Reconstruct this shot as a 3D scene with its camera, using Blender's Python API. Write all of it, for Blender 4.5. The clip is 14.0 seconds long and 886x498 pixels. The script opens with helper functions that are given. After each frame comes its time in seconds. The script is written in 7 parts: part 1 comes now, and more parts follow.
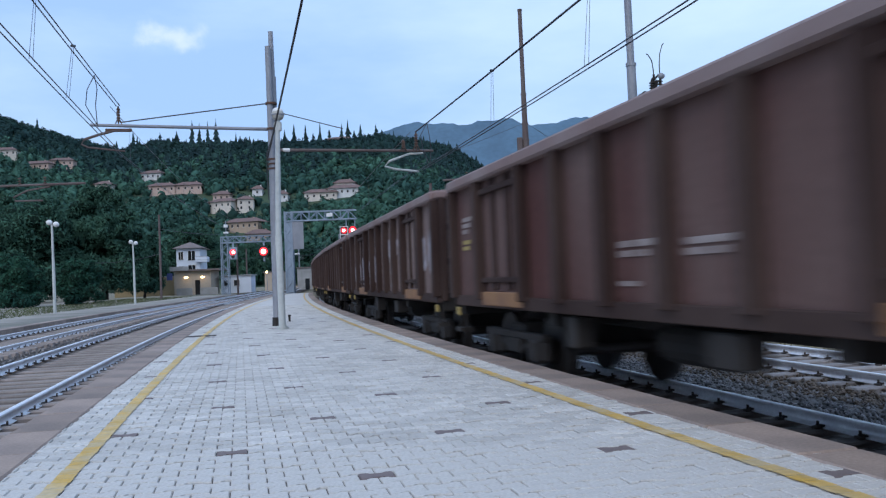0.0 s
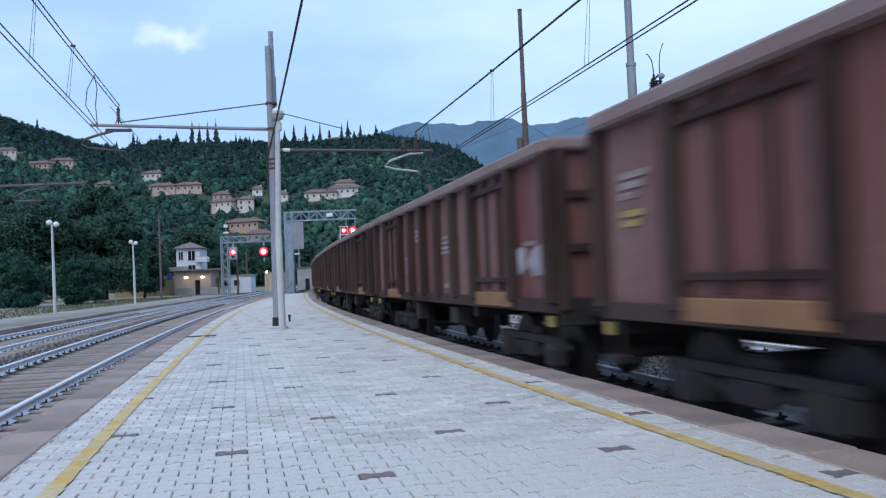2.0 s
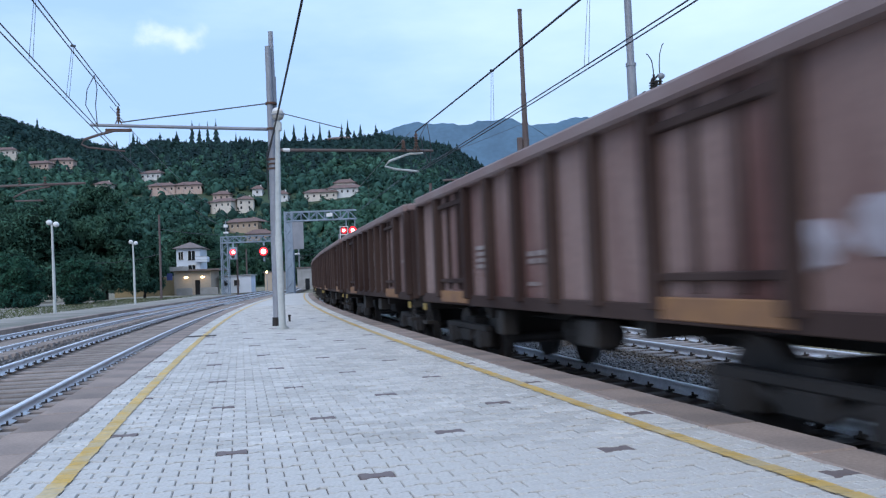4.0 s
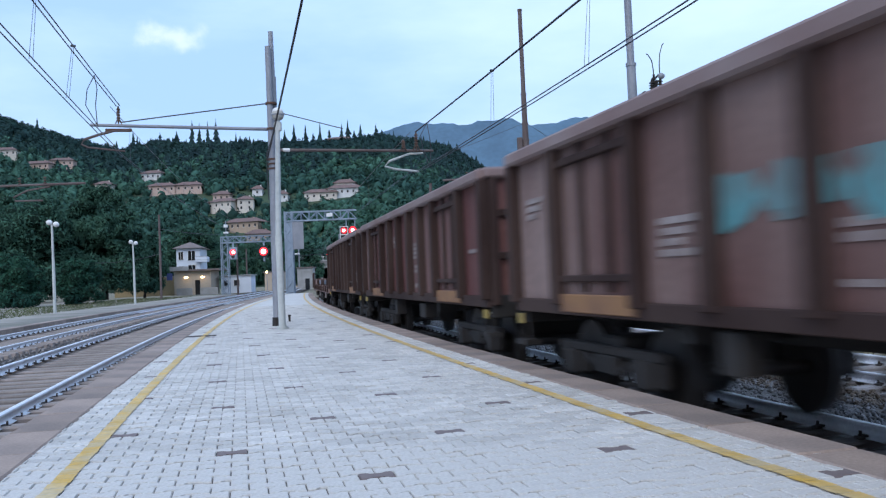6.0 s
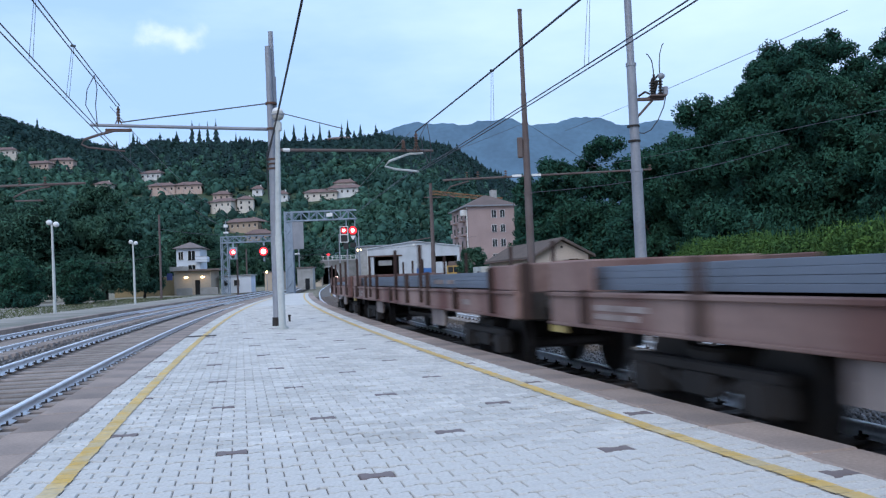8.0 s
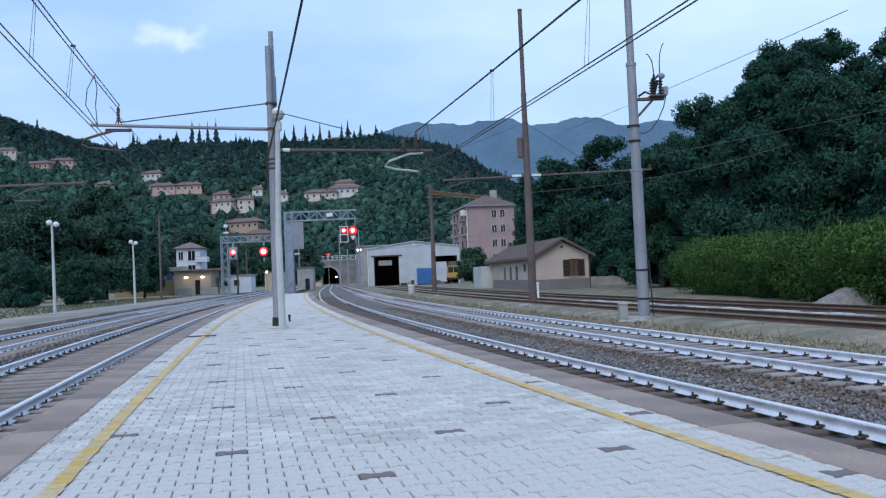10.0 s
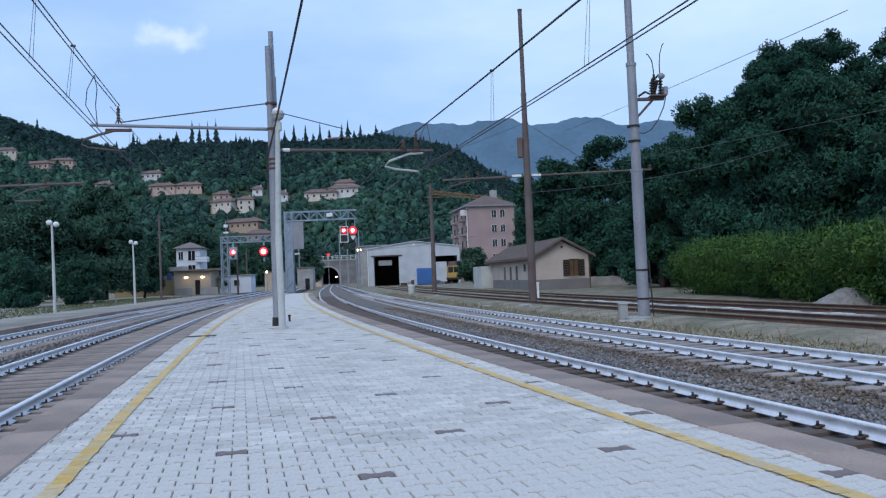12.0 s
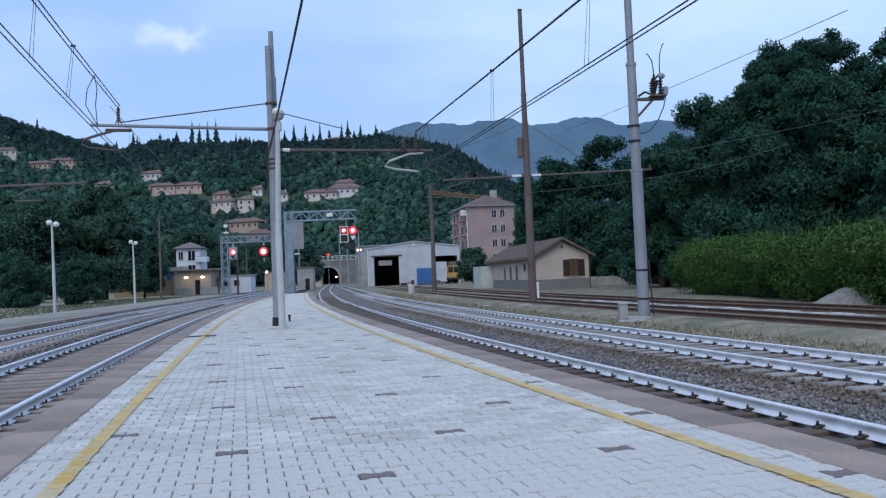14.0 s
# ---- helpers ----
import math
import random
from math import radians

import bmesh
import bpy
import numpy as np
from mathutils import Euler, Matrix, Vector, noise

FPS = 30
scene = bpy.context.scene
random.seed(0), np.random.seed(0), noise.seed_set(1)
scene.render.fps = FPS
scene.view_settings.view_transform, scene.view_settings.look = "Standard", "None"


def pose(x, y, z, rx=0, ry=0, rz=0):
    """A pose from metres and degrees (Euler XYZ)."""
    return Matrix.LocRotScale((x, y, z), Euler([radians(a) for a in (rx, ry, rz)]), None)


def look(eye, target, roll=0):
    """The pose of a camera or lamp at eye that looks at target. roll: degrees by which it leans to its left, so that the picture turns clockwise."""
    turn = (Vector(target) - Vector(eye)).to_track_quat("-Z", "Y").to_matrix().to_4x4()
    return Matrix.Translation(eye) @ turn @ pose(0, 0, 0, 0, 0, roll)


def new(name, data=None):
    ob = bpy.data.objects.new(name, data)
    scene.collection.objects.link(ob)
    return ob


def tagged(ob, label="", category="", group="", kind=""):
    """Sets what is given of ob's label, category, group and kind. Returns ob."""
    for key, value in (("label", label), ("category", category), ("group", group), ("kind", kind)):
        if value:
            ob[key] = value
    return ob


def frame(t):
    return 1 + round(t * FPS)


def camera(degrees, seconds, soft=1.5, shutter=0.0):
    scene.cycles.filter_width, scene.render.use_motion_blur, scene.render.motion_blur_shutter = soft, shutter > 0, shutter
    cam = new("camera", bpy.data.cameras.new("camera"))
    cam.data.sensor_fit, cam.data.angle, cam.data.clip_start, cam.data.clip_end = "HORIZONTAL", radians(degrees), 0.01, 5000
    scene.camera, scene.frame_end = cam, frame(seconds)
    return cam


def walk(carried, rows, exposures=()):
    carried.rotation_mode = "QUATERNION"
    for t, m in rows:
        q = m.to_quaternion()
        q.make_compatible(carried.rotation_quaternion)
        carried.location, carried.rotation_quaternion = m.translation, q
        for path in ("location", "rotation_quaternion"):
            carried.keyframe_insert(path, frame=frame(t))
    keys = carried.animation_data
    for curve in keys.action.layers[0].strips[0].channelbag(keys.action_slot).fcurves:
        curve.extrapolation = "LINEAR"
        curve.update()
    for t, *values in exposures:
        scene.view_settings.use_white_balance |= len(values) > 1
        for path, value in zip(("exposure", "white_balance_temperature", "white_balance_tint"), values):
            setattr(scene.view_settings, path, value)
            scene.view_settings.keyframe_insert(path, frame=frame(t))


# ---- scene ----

# ---------------------------------------------------------------- camera
cam = camera(2 * math.degrees(math.atan(784 / 1560)), 14.0, soft=1.25, shutter=0.40)
EYE = (0.0, 0.0, 1.10)
PITCH = math.atan((488.4 - 441) / 1560)
VIEW = look(EYE, (0, 100 * math.cos(PITCH), 1.10 + 100 * math.sin(PITCH)), -math.degrees(0.040))
walk(cam, [(0.0, VIEW), (14.0, VIEW)], [(0.0, 0.15), (0.5, 0.22), (1.5, 0.27), (3.0, 0.30), (6.5, 0.37), (7.5, 0.35), (8.2, 0.31), (10.3, 0.19), (11.5, 0.14), (13.0, 0.05), (14.0, 0.05)])

# ---------------------------------------------------------------- sky and sun
world = bpy.data.worlds.new("dusk_sky")
scene.world = world
world.use_nodes = True
wt = world.node_tree
wt.nodes.clear()
sky = wt.nodes.new("ShaderNodeTexSky")
sky.sky_type, sky.sun_disc = "NISHITA", False
sky.sun_elevation, sky.sun_rotation = radians(9), radians(200)
sky.air_density, sky.dust_density, sky.ozone_density = 1.3, 1.0, 2.5
coord = wt.nodes.new("ShaderNodeTexCoord")
stretch = wt.nodes.new("ShaderNodeMapping")
stretch.inputs["Scale"].default_value = (1.0, 1.0, 3.2)
stretch.inputs["Location"].default_value = (0.3, 0.1, 0.4)
cloud = wt.nodes.new("ShaderNodeTexNoise")
cloud.inputs["Scale"].default_value, cloud.inputs["Detail"].default_value = 2.6, 7
cloud.inputs["Roughness"].default_value = 0.52
ramp = wt.nodes.new("ShaderNodeValToRGB")
ramp.color_ramp.elements[0].position, ramp.color_ramp.elements[1].position = 0.36, 0.72
ramp.color_ramp.elements[0].color = (0.0, 0.0, 0.0, 1)
ramp.color_ramp.elements[1].color = (1, 1, 1, 1)
veil = wt.nodes.new("ShaderNodeMix")
veil.data_type = "RGBA"
veil.inputs[6].default_value = (3.15, 4.95, 8.5, 1)
veil.inputs[7].default_value = (5.2, 6.9, 9.65, 1)
both = wt.nodes.new("ShaderNodeMix")
both.data_type, both.inputs[0].default_value = "RGBA", 0.86
back = wt.nodes.new("ShaderNodeBackground")
back.inputs["Strength"].default_value = 0.125
wout = wt.nodes.new("ShaderNodeOutputWorld")
wt.links.new(coord.outputs["Generated"], stretch.inputs["Vector"])
wt.links.new(stretch.outputs["Vector"], cloud.inputs["Vector"])
wt.links.new(cloud.outputs["Fac"], ramp.inputs["Fac"])
wt.links.new(ramp.outputs["Color"], veil.inputs[0])
wt.links.new(sky.outputs["Color"], both.inputs[6])
# one small white cloud over the hill
puff_dir = (VIEW.to_3x3() @ Vector((-0.304, 0.241, -1.0))).normalized()
away = wt.nodes.new("ShaderNodeVectorMath")
away.operation = "SUBTRACT"
away.inputs[1].default_value = puff_dir
flat = wt.nodes.new("ShaderNodeVectorMath")
flat.operation = "MULTIPLY"
flat.inputs[1].default_value = (1.0, 1.0, 2.4)
reach = wt.nodes.new("ShaderNodeVectorMath")
reach.operation = "LENGTH"
curl = wt.nodes.new("ShaderNodeTexNoise")
curl.inputs["Scale"].default_value, curl.inputs["Detail"].default_value = 42, 5
ragged = wt.nodes.new("ShaderNodeMath")
ragged.operation, ragged.inputs[1].default_value = "MULTIPLY_ADD", 0.09
edge = wt.nodes.new("ShaderNodeMapRange")
edge.interpolation_type = "SMOOTHSTEP"
edge.inputs["From Min"].default_value, edge.inputs["From Max"].default_value = 0.088, 0.045
edge.inputs["To Min"].default_value, edge.inputs["To Max"].default_value = 0.0, 0.55
puff = wt.nodes.new("ShaderNodeMix")
puff.data_type = "RGBA"
puff.inputs[7].default_value = (7.6, 8.4, 9.6, 1)
wt.links.new(coord.outputs["Generated"], away.inputs[0])
wt.links.new(away.outputs["Vector"], flat.inputs[0])
wt.links.new(flat.outputs["Vector"], reach.inputs[0])
wt.links.new(coord.outputs["Generated"], curl.inputs["Vector"])
wt.links.new(curl.outputs["Fac"], ragged.inputs[0])
wt.links.new(reach.outputs["Value"], ragged.inputs[2])
wt.links.new(ragged.outputs["Value"], edge.inputs["Value"])
wt.links.new(edge.outputs["Result"], puff.inputs[0])
wt.links.new(veil.outputs[2], puff.inputs[6])
wt.links.new(puff.outputs[2], both.inputs[7])
wt.links.new(both.outputs[2], back.inputs["Color"])
wt.links.new(back.outputs["Background"], wout.inputs["Surface"])

sun_data = bpy.data.lights.new("sun", "SUN")
sun_data.energy, sun_data.angle, sun_data.color = 1.2, radians(40), (1.0, 0.95, 0.9)
sun = new("sun", sun_data)
sun.matrix_world = look((-20, -40, 60), (0, 20, 0))


# ---------------------------------------------------------------- materials
def mat(name, col, col2=None, rough=0.8, metal=0.0, scale=1.2, fine=30.0, mixed=0.5, grain=0.18, bump=0.15,
        per_object=0.0, per_island=0.0, stretch_z=1.0, glow=0.0, dist=0.01, bump_scale=None, gloss=0.5):
    """Two colours mixed by a coarse noise, darkened by a fine grain, with relief and a variation from piece to piece."""
    m = bpy.data.materials.new(name)
    m.use_nodes = True
    n, l = m.node_tree.nodes, m.node_tree.links
    bsdf = n["Principled BSDF"]
    tc = n.new("ShaderNodeTexCoord")
    mp = n.new("ShaderNodeMapping")
    mp.inputs["Scale"].default_value = (1, 1, stretch_z)
    l.new(tc.outputs["Object"], mp.inputs["Vector"])
    a = n.new("ShaderNodeTexNoise")
    a.inputs["Scale"].default_value, a.inputs["Detail"].default_value = scale, 5
    b = n.new("ShaderNodeTexNoise")
    b.inputs["Scale"].default_value, b.inputs["Detail"].default_value = fine, 4
    l.new(mp.outputs["Vector"], a.inputs["Vector"])
    l.new(tc.outputs["Object"], b.inputs["Vector"])
    r = n.new("ShaderNodeValToRGB")
    r.color_ramp.elements[0].position, r.color_ramp.elements[1].position = 0.35, 0.35 + 0.6 * mixed
    col2 = col2 or tuple(0.7 * c for c in col)
    r.color_ramp.elements[0].color, r.color_ramp.elements[1].color = (*col, 1), (*col2, 1)
    l.new(a.outputs["Fac"], r.inputs["Fac"])
    hsv = n.new("ShaderNodeHueSaturation")
    l.new(r.outputs["Color"], hsv.inputs["Color"])
    val = n.new("ShaderNodeMath")
    val.operation, val.inputs[1].default_value, val.inputs[2].default_value = "MULTIPLY_ADD", 2 * grain, 1 - grain
    l.new(b.outputs["Fac"], val.inputs[0])
    out = val.outputs[0]
    for amount, node, socket in ((per_object, "ShaderNodeObjectInfo", "Random"), (per_island, "ShaderNodeNewGeometry", "Random Per Island")):
        if amount:
            info = n.new(node)
            k = n.new("ShaderNodeMath")
            k.operation, k.inputs[1].default_value, k.inputs[2].default_value = "MULTIPLY_ADD", 2 * amount, 1 - amount
            l.new(info.outputs[socket], k.inputs[0])
            p = n.new("ShaderNodeMath")
            p.operation = "MULTIPLY"
            l.new(out, p.inputs[0])
            l.new(k.outputs[0], p.inputs[1])
            out = p.outputs[0]
    l.new(out, hsv.inputs["Value"])
    l.new(hsv.outputs["Color"], bsdf.inputs["Base Color"])
    bsdf.inputs["Specular IOR Level"].default_value = gloss
    bsdf.inputs["Roughness"].default_value, bsdf.inputs["Metallic"].default_value = rough, metal
    if bump:
        bp = n.new("ShaderNodeBump")
        bp.inputs["Strength"].default_value, bp.inputs["Distance"].default_value = bump, dist
        src = b
        if bump_scale:
            src = n.new("ShaderNodeTexNoise")
            src.inputs["Scale"].default_value = bump_scale
            l.new(tc.outputs["Object"], src.inputs["Vector"])
        l.new(src.outputs["Fac"], bp.inputs["Height"])
        l.new(bp.outputs["Normal"], bsdf.inputs["Normal"])
    if glow:
        bsdf.inputs["Emission Color"].default_value = (*col, 1)
        bsdf.inputs["Emission Strength"].default_value = glow
    return m


M_PAVER = mat("concrete_paver", (0.575, 0.55, 0.515), (0.45, 0.43, 0.40), 0.85, scale=1.1, fine=45, mixed=0.7, grain=0.28, per_island=0.13, bump=0.4)
M_PAVER_DARK = mat("dark_paver", (0.20, 0.16, 0.15), (0.15, 0.12, 0.12), 0.85, fine=60, per_island=0.12)
M_JOINT = mat("sandy_joint", (0.12, 0.11, 0.10), (0.19, 0.175, 0.16), 0.95, fine=80)
M_YELLOW = mat("yellow_paint", (0.64, 0.40, 0.09), (0.56, 0.44, 0.25), 0.7, scale=3, fine=25, grain=0.25, per_island=0.1)
M_COPING = mat("coping_concrete", (0.33, 0.25, 0.205), (0.23, 0.18, 0.155), 0.85, scale=1.5, fine=40, grain=0.3, per_object=0.2)
M_CONCRETE = mat("grey_concrete", (0.36, 0.36, 0.36), (0.26, 0.26, 0.25), 0.85, scale=0.8, fine=25)
M_BALLAST = mat("ballast_bed", (0.19, 0.165, 0.145), (0.11, 0.10, 0.095), 0.95, scale=1.0, fine=14, grain=0.5, bump=1.0, dist=0.06)
M_BALLAST_DARK = mat("dark_ballast_bed", (0.075, 0.062, 0.055), (0.05, 0.043, 0.04), 0.95, scale=1.0, fine=14, grain=0.5, bump=1.0, dist=0.05)
M_DARK_STONE = mat("dark_stone", (0.10, 0.082, 0.07), (0.07, 0.06, 0.052), 0.95, fine=30, per_island=0.4)
M_STONE = mat("ballast_stone", (0.24, 0.215, 0.20), (0.17, 0.165, 0.17), 0.9, scale=0.9, fine=30, per_island=0.45)
M_BROWN_STONE = mat("rusty_stone", (0.17, 0.13, 0.10), (0.13, 0.105, 0.085), 0.95, scale=0.9, fine=30, per_island=0.4)
M_SLEEPER = mat("weathered_sleeper", (0.30, 0.25, 0.225), (0.21, 0.18, 0.16), 0.9, scale=3, fine=30, per_object=0.2)
# darker than the other sleepers, so the gap by the platform stays dark
M_SLEEPER_DARK = mat("dark_sleeper", (0.13, 0.10, 0.085), (0.085, 0.068, 0.06), 0.9, scale=3, fine=30, per_object=0.2)
M_SLEEPER_PALE = mat("concrete_sleeper", (0.30, 0.27, 0.26), (0.22, 0.20, 0.19), 0.9, scale=3, fine=30, per_object=0.2)
M_RAIL = mat("worn_steel", (0.84, 0.85, 0.88), (0.70, 0.71, 0.75), 0.40, 0.30, scale=4, fine=20, bump=0.03)
M_RUST = mat("rusted_steel", (0.13, 0.07, 0.05), (0.08, 0.05, 0.04), 0.85, 0.2, scale=3, fine=25)
M_CLIP = mat("dark_iron", (0.06, 0.055, 0.055), (0.09, 0.07, 0.06), 0.7, 0.4)
M_GROUND = mat("dry_grass_ground", (0.27, 0.225, 0.165), (0.115, 0.115, 0.07), 0.95, scale=0.9, fine=9, mixed=0.45, grain=0.6, bump=0.6, dist=0.05)
M_GRASS = mat("hill_grass", (0.045, 0.075, 0.035), (0.03, 0.05, 0.03), 0.95, scale=0.01, fine=0.2, grain=0.3)
M_MAST = mat("galvanised_mast", (0.30, 0.31, 0.34), (0.22, 0.23, 0.26), 0.6, 0.3, scale=0.8, fine=12)
M_MAST_RUST = mat("rusty_mast", (0.11, 0.075, 0.07), (0.15, 0.125, 0.12), 0.8, 0.2, scale=0.7, fine=15)
M_LAMP_POST = mat("pale_painted_post", (0.50, 0.52, 0.50), (0.40, 0.42, 0.41), 0.6, scale=0.7, fine=12)
M_WHITE = mat("white_plastic", (0.75, 0.75, 0.74), (0.65, 0.65, 0.64), 0.5, fine=10, bump=0)
M_LAMP_GLOBE = mat("aged_globe", (0.46, 0.45, 0.40), (0.36, 0.35, 0.32), 0.5, fine=10, bump=0)
M_CABLE = mat("black_cable", (0.03, 0.03, 0.035), rough=0.6, bump=0)
M_WIRE = mat("copper_wire", (0.10, 0.10, 0.12), rough=0.5, metal=0.5, bump=0)
M_GLASS_DARK = mat("dark_window", (0.02, 0.022, 0.025), rough=0.15, bump=0)
M_BLACK = mat("black_panel", (0.012, 0.012, 0.013), rough=0.6, bump=0)
M_RED = mat("red_signal", (1.0, 0.02, 0.03), (1.0, 0.03, 0.04), glow=2.2, bump=0, grain=0)
M_REDCORE = mat("red_lens", (1.0, 0.45, 0.42), (1.0, 0.5, 0.45), glow=6, bump=0, grain=0)
M_LAMP = mat("warm_lamp", (1.0, 0.72, 0.40), (1, 0.75, 0.45), glow=5, bump=0, grain=0)


# ---------------------------------------------------------------- mesh helpers
def mesh_np(name, verts, faces, material, smooth=False):
    me = bpy.data.meshes.new(name)
    if isinstance(faces, np.ndarray):
        k = faces.shape[1]
        me.vertices.add(len(verts))
        me.vertices.foreach_set("co", np.asarray(verts, dtype=np.float32).ravel())
        me.loops.add(faces.size)
        me.loops.foreach_set("vertex_index", faces.astype(np.int32).ravel())
        me.polygons.add(len(faces))
        me.polygons.foreach_set("loop_start", np.arange(0, faces.size, k, dtype=np.int32))
        me.update(calc_edges=True)
    else:
        me.from_pydata([tuple(v) for v in verts], [], faces)
    if smooth:
        me.polygons.foreach_set("use_smooth", np.ones(len(me.polygons), dtype=bool))
    me.materials.append(material)
    me.update()
    return me


def put(name, me, parent=None, m=None, label=""):
    ob = new(name, me)
    if parent:
        ob.parent = parent
    if m is not None:
        ob.matrix_basis = m
    if label:
        ob["label"] = label
    return ob


def part(name, bm, material, parent=None, label="", m=None, smooth=False):
    me = bpy.data.meshes.new(name)
    bm.to_mesh(me)
    bm.free()
    me.materials.append(material)
    if smooth:
        for p in me.polygons:
            p.use_smooth = True
    return put(name, me, parent, m, label)


def thing(name, label, category, m=None, group="", kind=""):
    e = new(name)
    if m is not None:
        e.matrix_basis = m
    return tagged(e, label, category, group, kind)


def box(bm, x0, x1, y0, y1, z0, z1, bevel=0.0):
    r = bmesh.ops.create_cube(bm, size=1.0)
    for v in r["verts"]:
        v.co = Vector(((x0 + x1) / 2 + v.co.x * (x1 - x0), (y0 + y1) / 2 + v.co.y * (y1 - y0), (z0 + z1) / 2 + v.co.z * (z1 - z0)))
    if bevel:
        es = {e for v in r["verts"] for e in v.link_edges}
        bmesh.ops.bevel(bm, geom=list(es), offset=bevel, segments=1, affect="EDGES")
    return bm


def boxes(*rows, bevel=0.0):
    bm = bmesh.new()
    for r in rows:
        box(bm, *r, bevel=bevel)
    return bm


def tube(bm, p, q, r0, r1=None, n=10, caps=True):
    p, q = Vector(p), Vector(q)
    r1 = r0 if r1 is None else r1
    d = q - p
    rot = d.to_track_quat("Z", "Y").to_matrix().to_4x4()
    bmesh.ops.create_cone(bm, cap_ends=caps, segments=n, radius1=r0, radius2=r1, depth=d.length,
                          matrix=Matrix.Translation((p + q) / 2) @ rot)
    return bm


def tubes(*rows, n=10):
    bm = bmesh.new()
    for r in rows:
        tube(bm, *r, n=n)
    return bm


def ball(bm, c, r, sub=2, sc=(1, 1, 1)):
    bmesh.ops.create_icosphere(bm, subdivisions=sub, radius=r, matrix=Matrix.Translation(c) @ Matrix.Diagonal((*sc, 1)))
    return bm


def cable(bm, pts, r, n=5):
    """One connected tube through the points."""
    pts = [Vector(p) for p in pts]
    rings = []
    for i, p in enumerate(pts):
        d = (pts[min(i + 1, len(pts) - 1)] - pts[max(i - 1, 0)]).normalized()
        a = d.cross(Vector((0.31, 0.17, 0.93))).normalized()
        b = d.cross(a)
        rings.append([bm.verts.new(p + r * (math.cos(2 * math.pi * k / n) * a + math.sin(2 * math.pi * k / n) * b)) for k in range(n)])
    for u, v in zip(rings, rings[1:]):
        for k in range(n):
            bm.faces.new((u[k], u[(k + 1) % n], v[(k + 1) % n], v[k]))
    return bm


def sag(a, b, drop, k=14):
    a, b = Vector(a), Vector(b)
    return [a.lerp(b, i / k) - Vector((0, 0, drop * 4 * (i / k) * (1 - i / k))) for i in range(k + 1)]


# ---------------------------------------------------------------- lines of the tracks
class Line:
    """A plan line X(Y), walked by its length s (s = 0 at Y = 0); off is metres to the right of it."""

    def __init__(self, ys, xs):
        self.y, self.x = np.asarray(ys), np.asarray(xs)
        s = np.concatenate(([0], np.cumsum(np.hypot(np.diff(self.x), np.diff(self.y)))))
        self.s = s - np.interp(0, self.y, s)
        dx, dy = np.gradient(self.x), np.gradient(self.y)
        h = np.hypot(dx, dy)
        self.tx, self.ty = dx / h, dy / h

    def at(self, s, off=0.0):
        x, y = np.interp(s, self.s, self.x), np.interp(s, self.s, self.y)
        tx, ty = np.interp(s, self.s, self.tx), np.interp(s, self.s, self.ty)
        return x + off * ty, y - off * tx

    def s_of(self, y):
        return float(np.interp(y, self.y, self.s))

    def x_of(self, y, off=0.0):
        xs, ys = self.at(self.s, off)
        return float(np.interp(y, ys, xs))


def slope_line(x0, slope, y_from, y_to, step=0.5):
    ys = np.arange(y_from, y_to + step, step)
    sl = np.array([slope(v) for v in ys])
    xs = np.concatenate(([0], np.cumsum((sl[1:] + sl[:-1]) / 2 * step)))
    return Line(ys, xs - np.interp(0, ys, xs) + x0)


def main_slope(y):
    if y < 0:
        return -0.2653
    if y < 110:
        return -0.2653 + 0.002315 * y - 1.0812e-5 * y * y
    k = min(1, (y - 110) / 50)
    return -0.1415 + (0.0185) * k


def left_slope(y):
    if y < 0:
        return -0.2349
    return min(-0.2349 + 0.001846 * y, -0.1262)


TRACK_A = slope_line(5.137, main_slope, -420, 384)     # beside the platform, the goods train runs here
TRACK_L = slope_line(-3.42, left_slope, -120, 384)     # other side of the platform
Z_A, Z_L = -0.40, -0.15                                # heights of the rail heads


def sweep(line, s_list, profile, z=0.0, closed=True):
    """A profile of (offset, height) drawn along a line."""
    k = len(profile)
    verts = []
    for s in s_list:
        for off, h in profile:
            x, y = line.at(s, off)
            verts.append((x, y, z + h))
    faces = []
    n = len(s_list)
    for i in range(n - 1):
        for j in range(k if closed else k - 1):
            a, b = i * k + j, i * k + (j + 1) % k
            faces.append((a, a + k, b + k, b))
    return np.array(verts), np.array(faces)


def steps(a, b, near=1.0, far=4.0, swap=60.0):
    out, s = [], a
    while s < b:
        out.append(s)
        s += near if -5 < s < swap else far
    return out + [b]


# ---------------------------------------------------------------- ground, hills and mountain
def ground_sheet():
    xs = np.concatenate((np.linspace(-4000, -100, 8), np.linspace(-80, 80, 33), np.linspace(100, 4000, 8)))
    ys = np.concatenate((np.linspace(-4000, -60, 8), np.linspace(-40, 200, 49), np.linspace(220, 4500, 8)))
    X, Y = np.meshgrid(xs, ys, indexing="ij")
    v = np.stack((X, Y, np.full_like(X, -0.66)), -1).reshape(-1, 3)
    i, j = np.meshgrid(np.arange(len(xs) - 1), np.arange(len(ys) - 1), indexing="ij")
    a = (i * len(ys) + j).ravel()
    f = np.stack((a, a + len(ys), a + len(ys) + 1, a + 1), 1)
    tagged(put("ground", mesh_np("ground", v, f, M_GROUND)), "dry earth with sparse weeds around the tracks", "ground", kind="structure")


RIDGE_X = [-900, -604, -506, -424, -397, -356, -307, -288, -261, -239, -151, -97, -53, -31, 1, 18, 39, 63, 98, 173, 400]
RIDGE_Z = [263, 231, 198, 164, 153, 138, 123, 128, 131, 129, 128, 128, 130, 124, 116, 109, 95, 82, 68, 46, 24]


